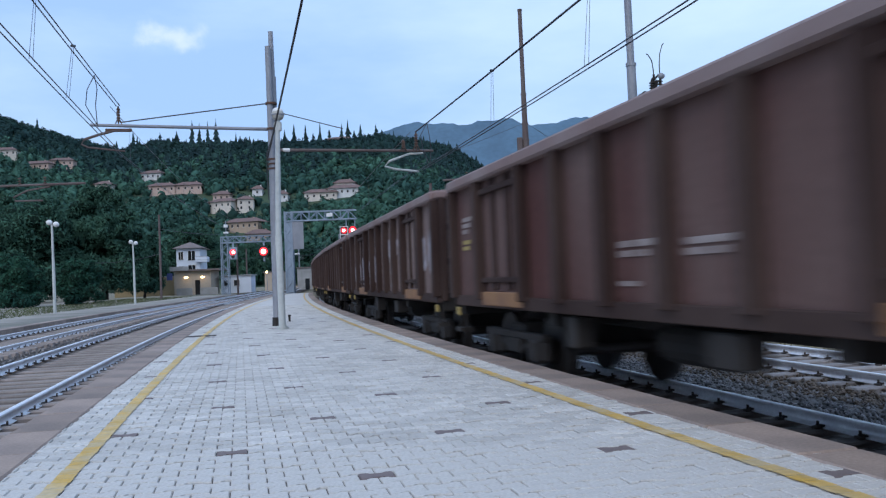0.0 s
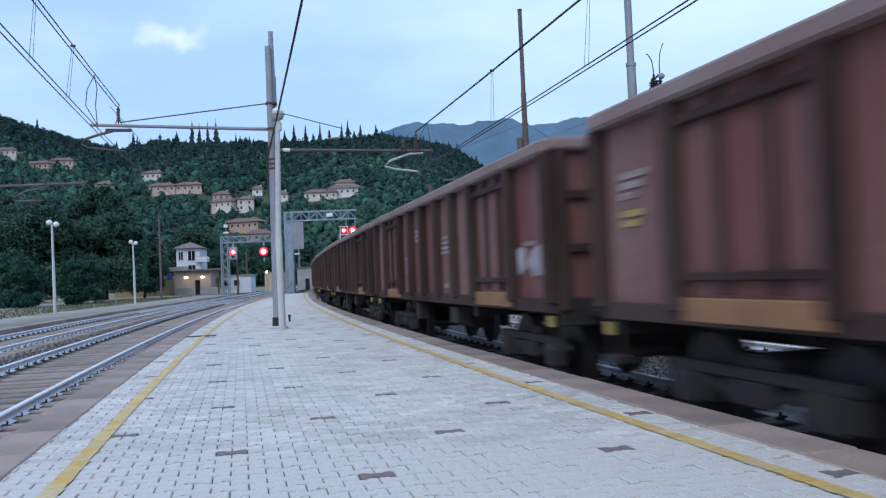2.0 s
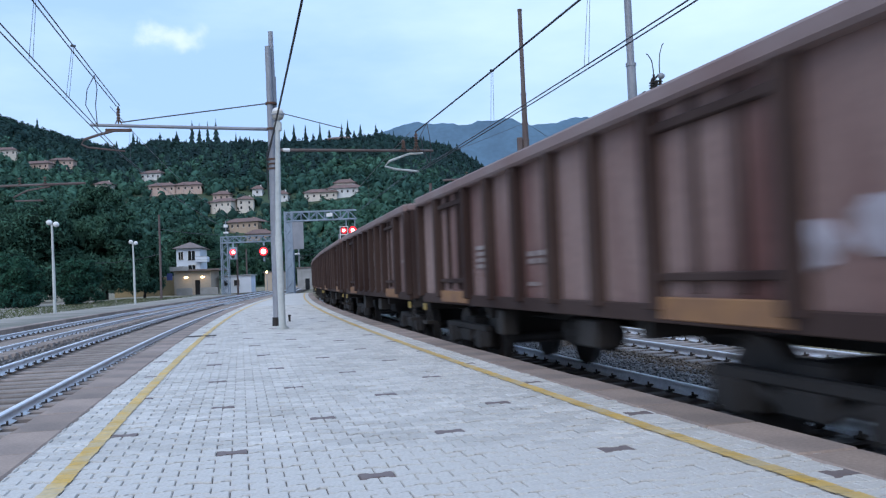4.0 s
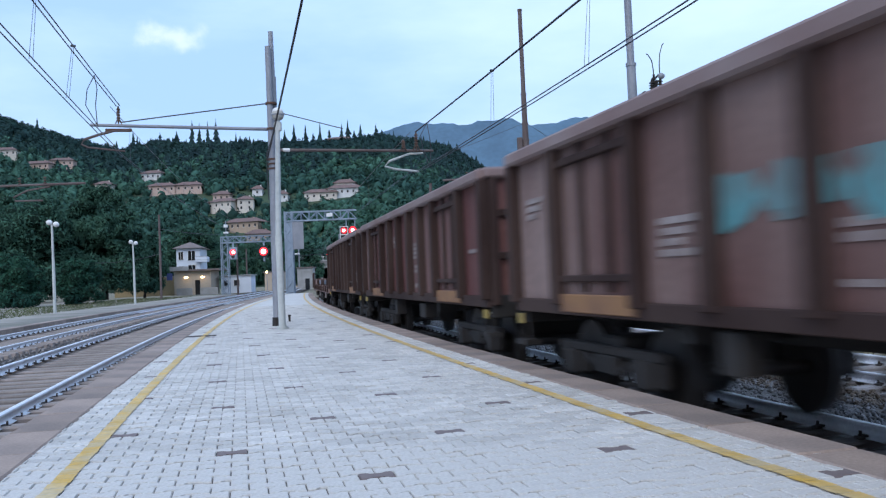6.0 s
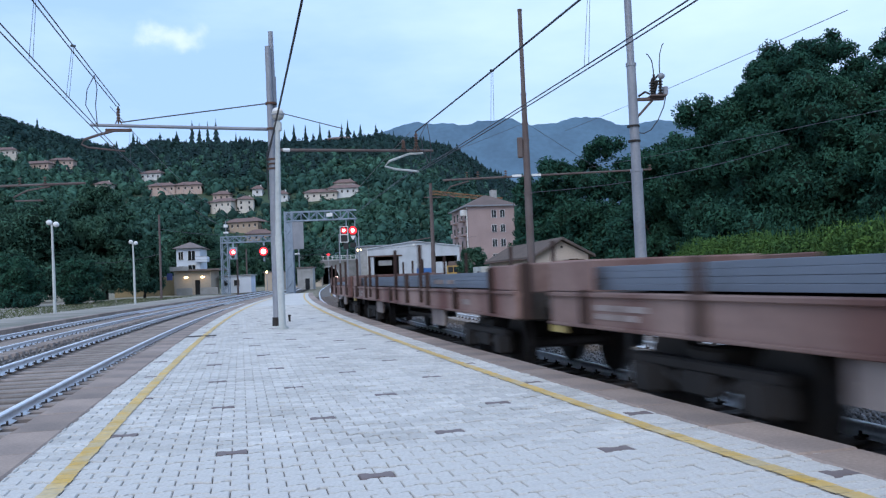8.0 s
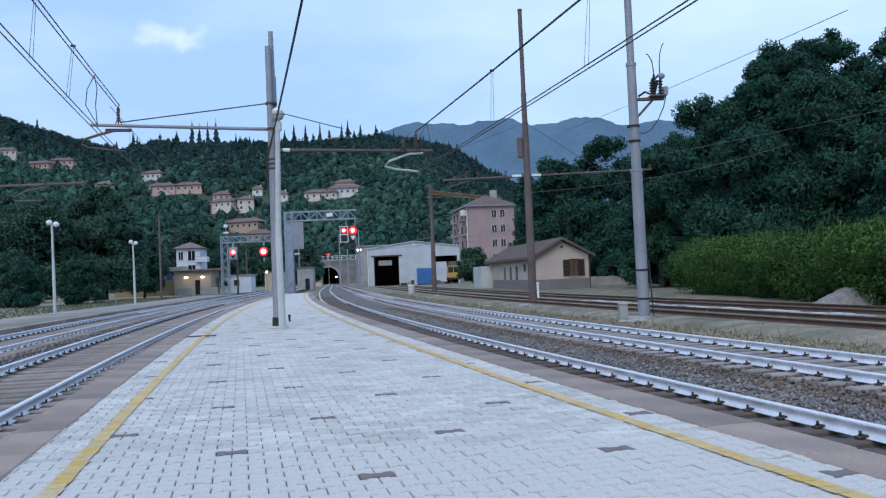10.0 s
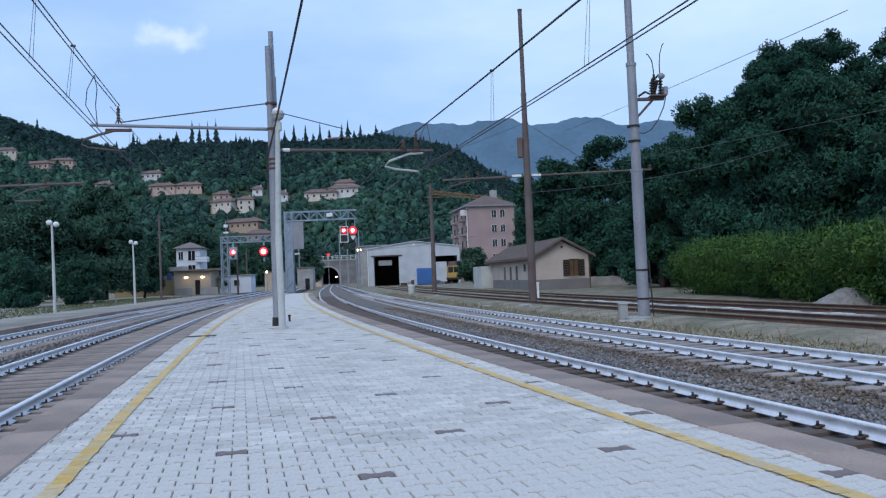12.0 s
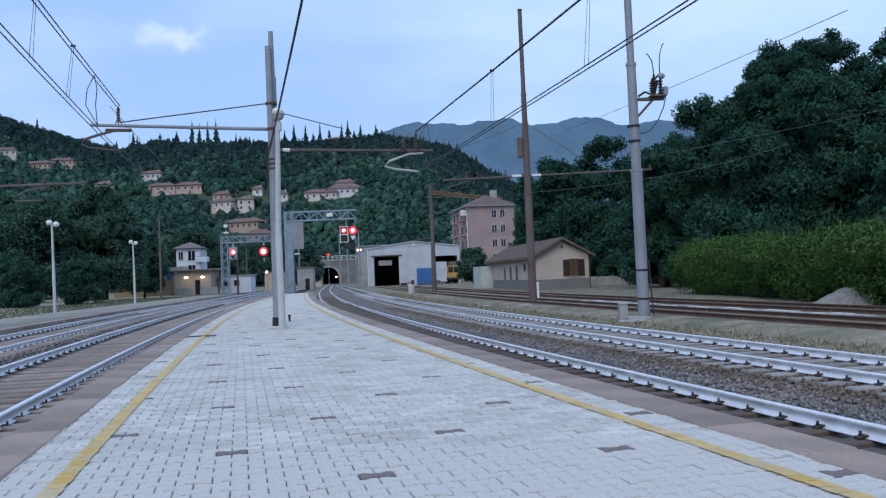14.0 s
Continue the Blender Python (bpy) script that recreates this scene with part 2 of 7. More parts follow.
def hill_z(x, y):
    top = np.interp(x * 850 / np.maximum(y, 420), RIDGE_X, RIDGE_Z)
    t = np.clip((y - 384) / 466, 0, 1)
    rise = 1 - (1 - t) ** 1.5
    fall = np.clip((y - 850) / 900, 0, 1)
    wave = 4 * np.sin(x * 0.021 + 1.3) * np.sin(y * 0.017) * np.minimum(1, t * 4)
    return top * (rise - 0.6 * fall) + wave - 0.9


def hills():
    xs, ys = np.linspace(-1000, 420, 120), np.linspace(384, 1700, 90)
    X, Y = np.meshgrid(xs, ys, indexing="ij")
    v = np.stack((X, Y, hill_z(X, Y)), -1).reshape(-1, 3)
    i, j = np.meshgrid(np.arange(len(xs) - 1), np.arange(len(ys) - 1), indexing="ij")
    a = (i * len(ys) + j).ravel()
    f = np.stack((a, a + len(ys), a + len(ys) + 1, a + 1), 1)
    cx, cy = v[f].mean(1)[:, 0], v[f].mean(1)[:, 1]
    f = f[~((np.abs(cx + 50.2 + 0.13 * (cy - 383)) < 11) & (cy < 440))]
    tagged(put("hillside", mesh_np("hillside", v, f, M_GRASS, True)), "wooded green hillside with scattered houses", "hill", kind="structure")


def mountain():
    # distance haze is put into the blue tint and a faint glow
    m = mat("hazed_far_forest", (0.060, 0.115, 0.175), (0.045, 0.085, 0.135), 1.0, scale=0.006, fine=0.05, grain=0.3, bump=0, glow=0.4)
    rx = [-2500, -900, -398, -202, -156, -86, 11, 124, 169, 287, 349, 394, 507, 598, 643, 732, 788, 867, 957, 1180, 1500, 2600]
    rz = [330, 440, 532, 590, 615, 624, 609, 606, 620, 620, 595, 593, 607, 616, 610, 582, 577, 592, 582, 530, 450, 300]
    xs, ts = np.linspace(-2500, 2600, 260), np.linspace(0, 1, 24)
    v = []
    for x in xs:
        top = np.interp(x, rx, rz) + 3 * math.sin(x * 0.05) + 3 * math.sin(x * 0.023 + 1) + 2 * math.sin(x * 0.13)
        for t in ts:
            v.append((x + 60 * (1 - t) * math.sin(t * 9 + x * 0.004), 2600 + 900 * t, -5 + top * t ** 1.2 * (1 - 0.05 * math.sin(x * 0.02 + 5 * t) * (1 - t))))
    n = len(ts)
    f = [(i * n + j, (i + 1) * n + j, (i + 1) * n + j + 1, i * n + j + 1) for i in range(len(xs) - 1) for j in range(n - 1)]
    tagged(put("backdrop_mountain", mesh_np("backdrop_mountain", v, np.array(f), m, True)), "distant forested mountain ridge with haze painted into its blue", "mountain", kind="structure")


# ---------------------------------------------------------------- foliage
def leaf_mat(name, a, b, island=0.26, scale=0.3):
    return mat(name, a, b, 0.9, scale=scale, fine=3, grain=0.3, per_island=island, bump=0, gloss=0.12)


M_LEAF = leaf_mat("deep_green_leaves", (0.033, 0.098, 0.062), (0.017, 0.060, 0.046), 0.16)
M_LEAF_DARK = leaf_mat("dark_green_leaves", (0.056, 0.124, 0.080), (0.033, 0.083, 0.062), 0.20)
M_LEAF_HEDGE = leaf_mat("yellow_green_leaves", (0.072, 0.142, 0.034), (0.036, 0.084, 0.030), 0.22, scale=0.8)
# far crowns lean to blue: some distance haze is in their colour
M_FOREST = leaf_mat("forest_crowns", (0.052, 0.120, 0.082), (0.025, 0.064, 0.054), 0.50, 0.012)
M_FOREST_UP = leaf_mat("upper_forest_crowns", (0.026, 0.060, 0.052), (0.016, 0.040, 0.040), 0.35, 0.012)
# near-black filler: the shade deep inside foliage is put into its colour
M_SHADE_CORE = leaf_mat("inner_shade_foliage", (0.012, 0.030, 0.018), (0.008, 0.021, 0.014), 0.2)
M_CONIFER = leaf_mat("conifer_crowns", (0.020, 0.044, 0.042), (0.013, 0.030, 0.033), 0.3, 0.02)
M_BARK = mat("bark", (0.045, 0.036, 0.030), (0.03, 0.025, 0.022), 0.95, scale=2, fine=20, bump=0.5)


def leaves_at(rng, pos, size, out):
    """One folded leaf spray of two triangles' width at each place, turned outward by chance."""
    n = len(pos)
    d = rng.normal(size=(n, 3)) + out * 1.5
    d /= np.linalg.norm(d, axis=1)[:, None]
    t = np.cross(d, rng.normal(size=(n, 3)))
    t /= np.linalg.norm(t, axis=1)[:, None]
    b = np.cross(d, t)
    sz = size * rng.uniform(0.6, 1.35, (n, 1))
    droop = np.array((0, 0, -1.0))
    p = np.stack((pos - t * sz, pos - b * sz * 0.38 + d * sz * 0.12, pos + t * sz + droop * sz * 0.3, pos + b * sz * 0.38 + d * sz * 0.12), 1)
    f = np.arange(4 * n).reshape(n, 4)
    return p.reshape(-1, 3), f


def crown_points(rng, blobs, n):
    """Places near the skins of a set of lumps (x, y, z, r, flat)."""
    bl = np.array(blobs)
    pick = rng.choice(len(bl), n, p=bl[:, 3] ** 2 / (bl[:, 3] ** 2).sum())
    d = rng.normal(size=(n, 3))
    d /= np.linalg.norm(d, axis=1)[:, None]
    r = bl[pick, 3] * (rng.uniform(0.40, 1.0, n) ** 0.5 + 0.13 * np.abs(rng.normal(size=n)))
    sc = np.stack((np.ones(n), np.ones(n), bl[pick, 4]), 1)
    return bl[pick, :3] + d * r[:, None] * sc, d


def tree(name, label, x, y, z, height, width, seed, leaf, n=5000, size=0.28, trunk_h=0.25, group="trees"):
    rng = np.random.default_rng(seed)
    e = thing(name, label, "tree", pose(x, y, z), group)
    lean = rng.uniform(-0.3, 0.3, 2)
    bm = bmesh.new()
    base = height * trunk_h
    tube(bm, (0, 0, -0.3), (lean[0], lean[1], base + height * 0.25), height * 0.022, height * 0.014, 8)
    blobs = []
    for k in range(int(rng.integers(62, 70))):
        a, h = rng.uniform(0, 2 * math.pi), rng.uniform(0.0, 1.0)
        spread = width / 2 * math.sqrt(max(0.03, 1 - (1.25 * (h - 0.30)) ** 2)) * math.sqrt(rng.uniform(0.02, 0.86))
        c = (spread * math.cos(a), spread * math.sin(a), base + (height - base) * (0.08 + 0.79 * h))
        r = width * rng.uniform(0.11, 0.19) * (1 - 0.25 * h)
        blobs.append((*c, r, rng.uniform(0.65, 1.0)))
        if k % 6 == 0 and h < 0.6:
            tube(bm, (lean[0] * 0.8, lean[1] * 0.8, base * 0.8 + h * height * 0.35), c, height * 0.008, height * 0.003, 5)
    part("trunk", bm, M_BARK, e)
    pos, out = crown_points(rng, blobs, n)
    v, f = leaves_at(rng, pos, size, out)
    put("crown", mesh_np("crown", v, f, leaf), e)
    # added dark lumps close the sky gaps and stand in for inner shade
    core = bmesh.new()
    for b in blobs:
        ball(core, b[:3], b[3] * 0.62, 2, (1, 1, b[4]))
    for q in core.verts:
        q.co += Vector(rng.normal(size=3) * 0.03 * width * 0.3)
    part("crown_shade_core", core, M_SHADE_CORE, e)
    return e


def hedge():
    rng = np.random.default_rng(7)
    blobs = []
    for y in np.arange(25, 58, 0.70):
        for z, x in ((0.35, 16.75), (1.0, 16.35), (1.75, 16.1), (2.1, 16.9)):
            blobs.append((x - 0.02 * (y - 25) + rng.normal() * 0.28, y + rng.normal() * 0.3, z - 0.45 + rng.normal() * 0.16 + 0.008 * (y - 25), rng.uniform(0.5, 0.95), rng.uniform(0.75, 1.05)))
    pos, out = crown_points(rng, blobs, 90000)
    pos[:, 2] = np.maximum(pos[:, 2], -0.62)
    v, f = leaves_at(rng, pos, 0.085, out)
    e = thing("hedge", "long bushy yellow-green hedge beside the sidings", "hedge")
    put("foliage", mesh_np("foliage", v, f, M_LEAF_HEDGE), e)
    k = 500
    y = rng.uniform(25, 58, k)
    px = 16.7 - 0.02 * (y - 24) + rng.uniform(-0.8, 0.6, k)
    pz = 1.9 + rng.uniform(0, 0.5, k)
    v, f = [], []
    for i in range(k):
        h, d = rng.uniform(0.25, 0.7), rng.uniform(-0.2, 0.2, 2)
        b = len(v)
        v += [(px[i] - 0.03, y[i], pz[i]), (px[i] + 0.03, y[i] + 0.03, pz[i]), (px[i] + d[0], y[i] + d[1], pz[i] + h)]
        f.append((b, b + 1, b + 2))
    tagged(put("top_growth", mesh_np("top_growth", np.array(v), np.array(f), M_LEAF_HEDGE), e), kind="stuff")
    # added dark block, painted as the shade inside the hedge
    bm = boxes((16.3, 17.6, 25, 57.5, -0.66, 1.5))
    part("hedge_shade_core", bm, M_SHADE_CORE, e)


def forest():
    """Far crowns on the hill: lumpy broadleaf heads, and pointed conifers along the ridge."""
    rng = np.random.default_rng(3)
    ico = bmesh.new()
    bmesh.ops.create_icosphere(ico, subdivisions=1, radius=1)
    iv = np.array([v.co[:] for v in ico.verts])
    itri = np.array([[v.index for v in f.verts] for f in ico.faces])
    ico.free()
    tufts = 20
    up = {True: [], False: []}
    spots = []
    while len(spots) < 10000:
        y = rng.uniform(392, 900)
        x = rng.uniform(-0.56, 0.24) * y
        if any(abs(x - hx * y / hy) < 10 and -22 < y - hy < 6 for hx, hy in HOUSE_SPOTS):
            continue
        if abs(x + 51) < 10 and y < 404:
            continue
        spots.append((x, y))
    for x, y in spots:
        r = rng.uniform(1.8, 4.2)
        z = float(hill_z(np.array(x), np.array(y)))
        sc = np.array((1, 1, rng.uniform(0.9, 1.4))) * r
        mid = np.array((x, y, z + r * 0.8))
        core = iv * (0.8 + 0.15 * rng.normal(size=(len(iv), 1)).clip(-1.2, 1.2)) * sc + mid
        d = rng.normal(size=(tufts, 3)) + (0, -0.35, 0.35)
        d /= np.linalg.norm(d, axis=1)[:, None]
        v, _ = leaves_at(rng, mid + d * sc * rng.uniform(0.75, 1.08, (tufts, 1)), 0.40 * r, d)
        high = z > 0.62 * float(np.interp(x * 850 / max(y, 420), RIDGE_X, RIDGE_Z)) + rng.normal() * 6
        up[high].append((core, v))
    quad = np.arange(4 * tufts).reshape(tufts, 4)
    tuft_tri = np.concatenate((quad[:, (0, 1, 2)], quad[:, (0, 2, 3)])) + 12
    both_tri = np.concatenate((itri, tuft_tri))
    for high in up:
        verts = np.concatenate([np.concatenate(c) for c in up[high]])
        faces = (both_tri[None] + (12 + 4 * tufts) * np.arange(len(up[high]))[:, None, None]).reshape(-1, 3)
        up[high] = (verts, faces)
    V, F = up[True]
    tagged(put("upper_forest", mesh_np("upper_forest", V, F, M_FOREST_UP)),
           "dark dense woodland on the upper hill", "woodland", kind="stuff")
    V, F = up[False]
    tagged(put("hill_forest", mesh_np("hill_forest", V, F, M_FOREST)),
           "dense mixed green woodland covering the hill", "woodland", kind="stuff")
    V, F, base = [], [], 0
    k = 10
    # single tall conifers on the skyline: x and height
    skyline = [(-294, 20), (-290, 14), (-310, 13), (-386, 18), (-268, 14), (-252, 15), (-237, 28), (-230, 25), (-222, 27), (-214, 30), (-195, 17), (-182, 12),
               (-148, 17), (-139, 22), (-128, 21), (-114, 22), (-105, 15), (-93, 19), (-87, 22), (-75, 16), (-60, 13)]
    for i in range(1250):
        ridge = i < 210
        tall = i < len(skyline)
        y = rng.uniform(800, 880) if ridge else rng.uniform(560, 860)
        x = rng.uniform(-0.52, 0.075) * y if ridge else rng.choice((-0.34, -0.22, -0.02, 0.03), p=(0.15, 0.3, 0.2, 0.35)) * y + rng.normal() * 30
        if any(abs(x - hx) < 11 and -16 < y - hy < 7 for hx, hy in HOUSE_SPOTS):
            continue
        if tall:
            y, x = 845, skyline[i][0]
        z = float(hill_z(np.array(x), np.array(y)))
        h, w = rng.uniform(5, 11.5) * (1.3 if rng.random() < 0.10 else 1), rng.uniform(3.2, 5.4)
        if tall:
            h, w = skyline[i][1] + (8 if i > 11 else 4), rng.uniform(5.0, 6.6) if i > 11 else rng.uniform(3.8, 5.2)
        v, f = [], []
        tiers = 6
        for t in range(tiers):
            z0, z1 = h * (0.12 + 0.80 * t / tiers), h * (0.12 + 0.88 * (t + 1.5) / (tiers + 0.5))
            rr = w * (1 - t / tiers) * rng.uniform(0.8, 1.15)
            b = len(v)
            for j in range(k):
                a = 2 * math.pi * j / k
                q = rr * rng.uniform(0.45, 1.3)
                v.append((x + q * math.cos(a), y + q * math.sin(a), z + z0 + rng.uniform(-0.4, 0.4)))
            v.append((x, y, z + min(z1, h)))
            f += [(b + j, b + (j + 1) % k, b + k) for j in range(k)]
        V.append(np.array(v))
        F.append(np.array(f) + base)
        base += len(v)
    tagged(put("ridge_conifers", mesh_np("ridge_conifers", np.concatenate(V), np.concatenate(F), M_CONIFER)),
           "dark pointed conifers along the hill ridge", "woodland", kind="stuff")


# hillside houses: x, y, width, depth, wall height, turn, wall tone
HOUSES = [(-293, 595, 15, 10, 7, 10, 0), (-267, 585, 19, 10, 5, -5, 1), (-266, 621, 16, 10, 7, 8, 1), (-211, 553, 10, 9, 7, 5, 0), (-190, 583, 14, 9, 5, -8, 2),
          (-171, 543, 16, 10, 6, 4, 1), (-155, 545, 16, 10, 6, 4, 1), (-124, 505, 16, 11, 8, -22, 0), (-112, 505, 9, 10, 9, 8, 0), (-104, 467, 20, 11, 6, -16, 3),
          (-93, 449, 13, 10, 4, 10, 3), (-131, 529, 10, 9, 4, 0, 1), (-94, 521, 8, 8, 5, 0, 2), (-70, 517, 19, 10, 5, 0, 0), (-56, 519, 20, 10, 6, 0, 2),
          (-57, 527, 12, 8, 8, 0, 0), (-90, 800, 22, 14, 12, -8, 1), (-111, 535, 6, 6, 5, 0, 2)]
HOUSE_SPOTS = [(h[0], h[1]) for h in HOUSES]


def hill_houses():
    tones = [mat("cream_wall", (0.62, 0.56, 0.49), (0.52, 0.47, 0.42), scale=0.3, fine=4), mat("rose_wall", (0.52, 0.38, 0.32), (0.45, 0.33, 0.28), scale=0.3, fine=4),
             mat("pale_wall", (0.66, 0.66, 0.66), (0.56, 0.56, 0.56), scale=0.3, fine=4), mat("ochre_wall", (0.40, 0.30, 0.22), (0.34, 0.26, 0.2), scale=0.3, fine=4)]
    tile = mat("clay_roof", (0.19, 0.115, 0.10), (0.14, 0.095, 0.085), 0.9, scale=0.5, fine=5)
    words = ("cream", "rose", "pale grey", "ochre")
    for x, y, w, d, h, turn, tone in HOUSES:
        h *= 0.72
        z = float(hill_z(np.array(float(x)), np.array(float(y)))) - 0.5
        e = thing("hillside_house", words[tone] + " rendered house with low clay roof on the hill", "house", pose(x, y, z, 0, 0, turn), "houses on the hill")
        part("wall", boxes((-w / 2, w / 2, -d / 2, d / 2, -4, h)), tones[tone], e)
        bm = bmesh.new()
        o, rh = 1.1, 2.5
        p = [(-w / 2 - o, -d / 2 - o, h), (w / 2 + o, -d / 2 - o, h), (w / 2 + o, d / 2 + o, h), (-w / 2 - o, d / 2 + o, h), (-w / 2 + d * 0.35, 0, h + rh), (w / 2 - d * 0.35, 0, h + rh)]
        vs = [bm.verts.new(c) for c in p]
        for f in ((0, 1, 5, 4), (2, 3, 4, 5), (1, 2, 5), (3, 0, 4), (3, 2, 1, 0)):
            bm.faces.new([vs[i] for i in f])
        roof = part("roof", bm, tile, e)
        part("chimney", boxes((w * 0.2, w * 0.2 + 0.7, 0.5, 1.2, h + 0.8, h + 2.9)), tones[tone], roof)
        for lev in range(max(1, int(h // 3))):
            nwin = int(w // 3.2)
            for i in range(nwin):
                cx = -w / 2 + (i + 0.5) * w / nwin
                zz = h - 1.9 - 2.9 * lev
                win = part("window", boxes((cx - 0.5, cx + 0.5, -d / 2 - 0.05, -d / 2 + 0.05, zz - 0.75, zz + 0.75)), M_GLASS_DARK, e)
                part("sill", boxes((cx - 0.62, cx + 0.62, -d / 2 - 0.12, -d / 2 - 0.02, zz - 0.87, zz - 0.75)), M_WHITE, win)


# ---------------------------------------------------------------- tracks
RAIL = [(-0.07, -0.138), (0.07, -0.138), (0.07, -0.128), (0.014, -0.112), (0.010, -0.045), (0.036, -0.036), (0.036, -0.006), (0.028, 0.0), (-0.028, 0.0), (-0.036, -0.006), (-0.036, -0.036), (-0.010, -0.045), (-0.014, -0.112), (-0.07, -0.128)]


def offset_line(line, off_of_y, y0, y1):
    ys = np.arange(y0, y1, 1.0)
    pts = [line.at(line.s_of(y), off_of_y(y)) for y in ys]
    xs, yy = np.array([p[0] for p in pts]), np.array([p[1] for p in pts])
    return Line(yy, xs)


def railway_track(label, line, z, s0, s1, rail_mat, sleeper_mat, sleepers, clips, raised=0.0):
    e = thing("railway_track", label, "railway track", group="tracks", kind="structure")
    for side in (-1, 1):
        prof = [(side * 0.7535 + o, h - side * raised / 2) for o, h in RAIL]
        v, f = sweep(line, steps(s0, s1), prof, z)
        put("rail", mesh_np("rail", v, f, rail_mat), e, label="worn bright steel rail" if rail_mat is M_RAIL else "rusty steel rail")
    bm = bmesh.new()
    box(bm, -1.28, 1.28, -0.12, 0.12, -0.30, -0.138, bevel=0.02)
    me = bpy.data.meshes.new("sleeper")
    bm.to_mesh(me)
    bm.free()
    me.materials.append(sleeper_mat)
    rng = random.Random(5)
    s = sleepers[0]
    clip_v, clip_f = [], []
    while s < sleepers[1]:
        x, y = line.at(s)
        x2, y2 = line.at(s + 0.2)
        turn = math.degrees(math.atan2(y2 - y, x2 - x)) - 90
        put("sleeper", me, e, pose(x, y, z + rng.uniform(-0.008, 0.004), 0, 0, turn + rng.uniform(-0.5, 0.5)))
        if s < clips:
            for side in (-1, 1):
                for inner in (-1, 1):
                    for (o0, o1, h0, h1, w) in ((0.07, 0.135, -0.138, -0.111, 0.035), (0.085, 0.103, -0.111, -0.064, 0.012), (0.04, 0.09, -0.121, -0.101, 0.04)):
                        b = len(clip_v)
                        for dz in (h0, h1):
                            for do in (o0, o1):
                                for dw in (-w, w):
                                    px, py = line.at(s + dw, side * 0.7535 + inner * do)
                                    clip_v.append((px, py, z + dz - side * raised / 2))
                        clip_f += [tuple(b + q for q in t) for t in ((0, 1, 3, 2), (4, 6, 7, 5), (0, 4, 5, 1), (2, 3, 7, 6), (0, 2, 6, 4), (1, 5, 7, 3))]
        s += 0.6
    if clip_v:
        put("rail_clips", mesh_np("rail_clips", np.array(clip_v), np.array(clip_f), M_CLIP), e, label="dark iron rail fastenings")
    return e


def stones(rng, line, n, off0, off1, s0, s1, z, size, material, name, label, power=1.6):
    """Broken stone strewn on a strip along a line, thinning out with distance."""
    octa = np.array([(1, 0, 0), (-1, 0, 0), (0, 1, 0), (0, -1, 0), (0, 0, 1), (0, 0, -1)], float)
    tri = np.array([(0, 2, 4), (2, 1, 4), (1, 3, 4), (3, 0, 4), (2, 0, 5), (1, 2, 5), (3, 1, 5), (0, 3, 5)])
    s = s0 + (s1 - s0) * rng.random(n) ** power
    off = rng.uniform(off0, off1, n)
    x, y = line.at(s, off)
    R = size * rng.uniform(0.5, 1.3, (n, 1, 1))
    ang = rng.uniform(0, 6.28, n)
    c, sn = np.cos(ang), np.sin(ang)
    P = octa[None] * R * rng.uniform(0.6, 1.25, (n, 6, 3)) * np.array((1, 1, 0.75))
    P = P + rng.normal(size=(n, 6, 3)) * R * 0.22
    Q = P.copy()
    Q[..., 0] = P[..., 0] * c[:, None] - P[..., 1] * sn[:, None]
    Q[..., 1] = P[..., 0] * sn[:, None] + P[..., 1] * c[:, None]
    Q += np.stack((x, y, z(off, s) + rng.uniform(-0.01, 0.02, n)), 1)[:, None]
    F = (tri[None] + 6 * np.arange(n)[:, None, None]).reshape(-1, 3)
    tagged(put(name, mesh_np(name, Q.reshape(-1, 3), F, material)), label, "gravel", kind="stuff")


def bed(name, label, line, prof, s0, s1, z, material=None):
    v, f = sweep(line, steps(s0, s1, 1.0, 5.0), prof, z, closed=False)
    tagged(put(name, mesh_np(name, v, f[:, ::-1].copy(), material or M_BALLAST)), label, "track bed", kind="structure")


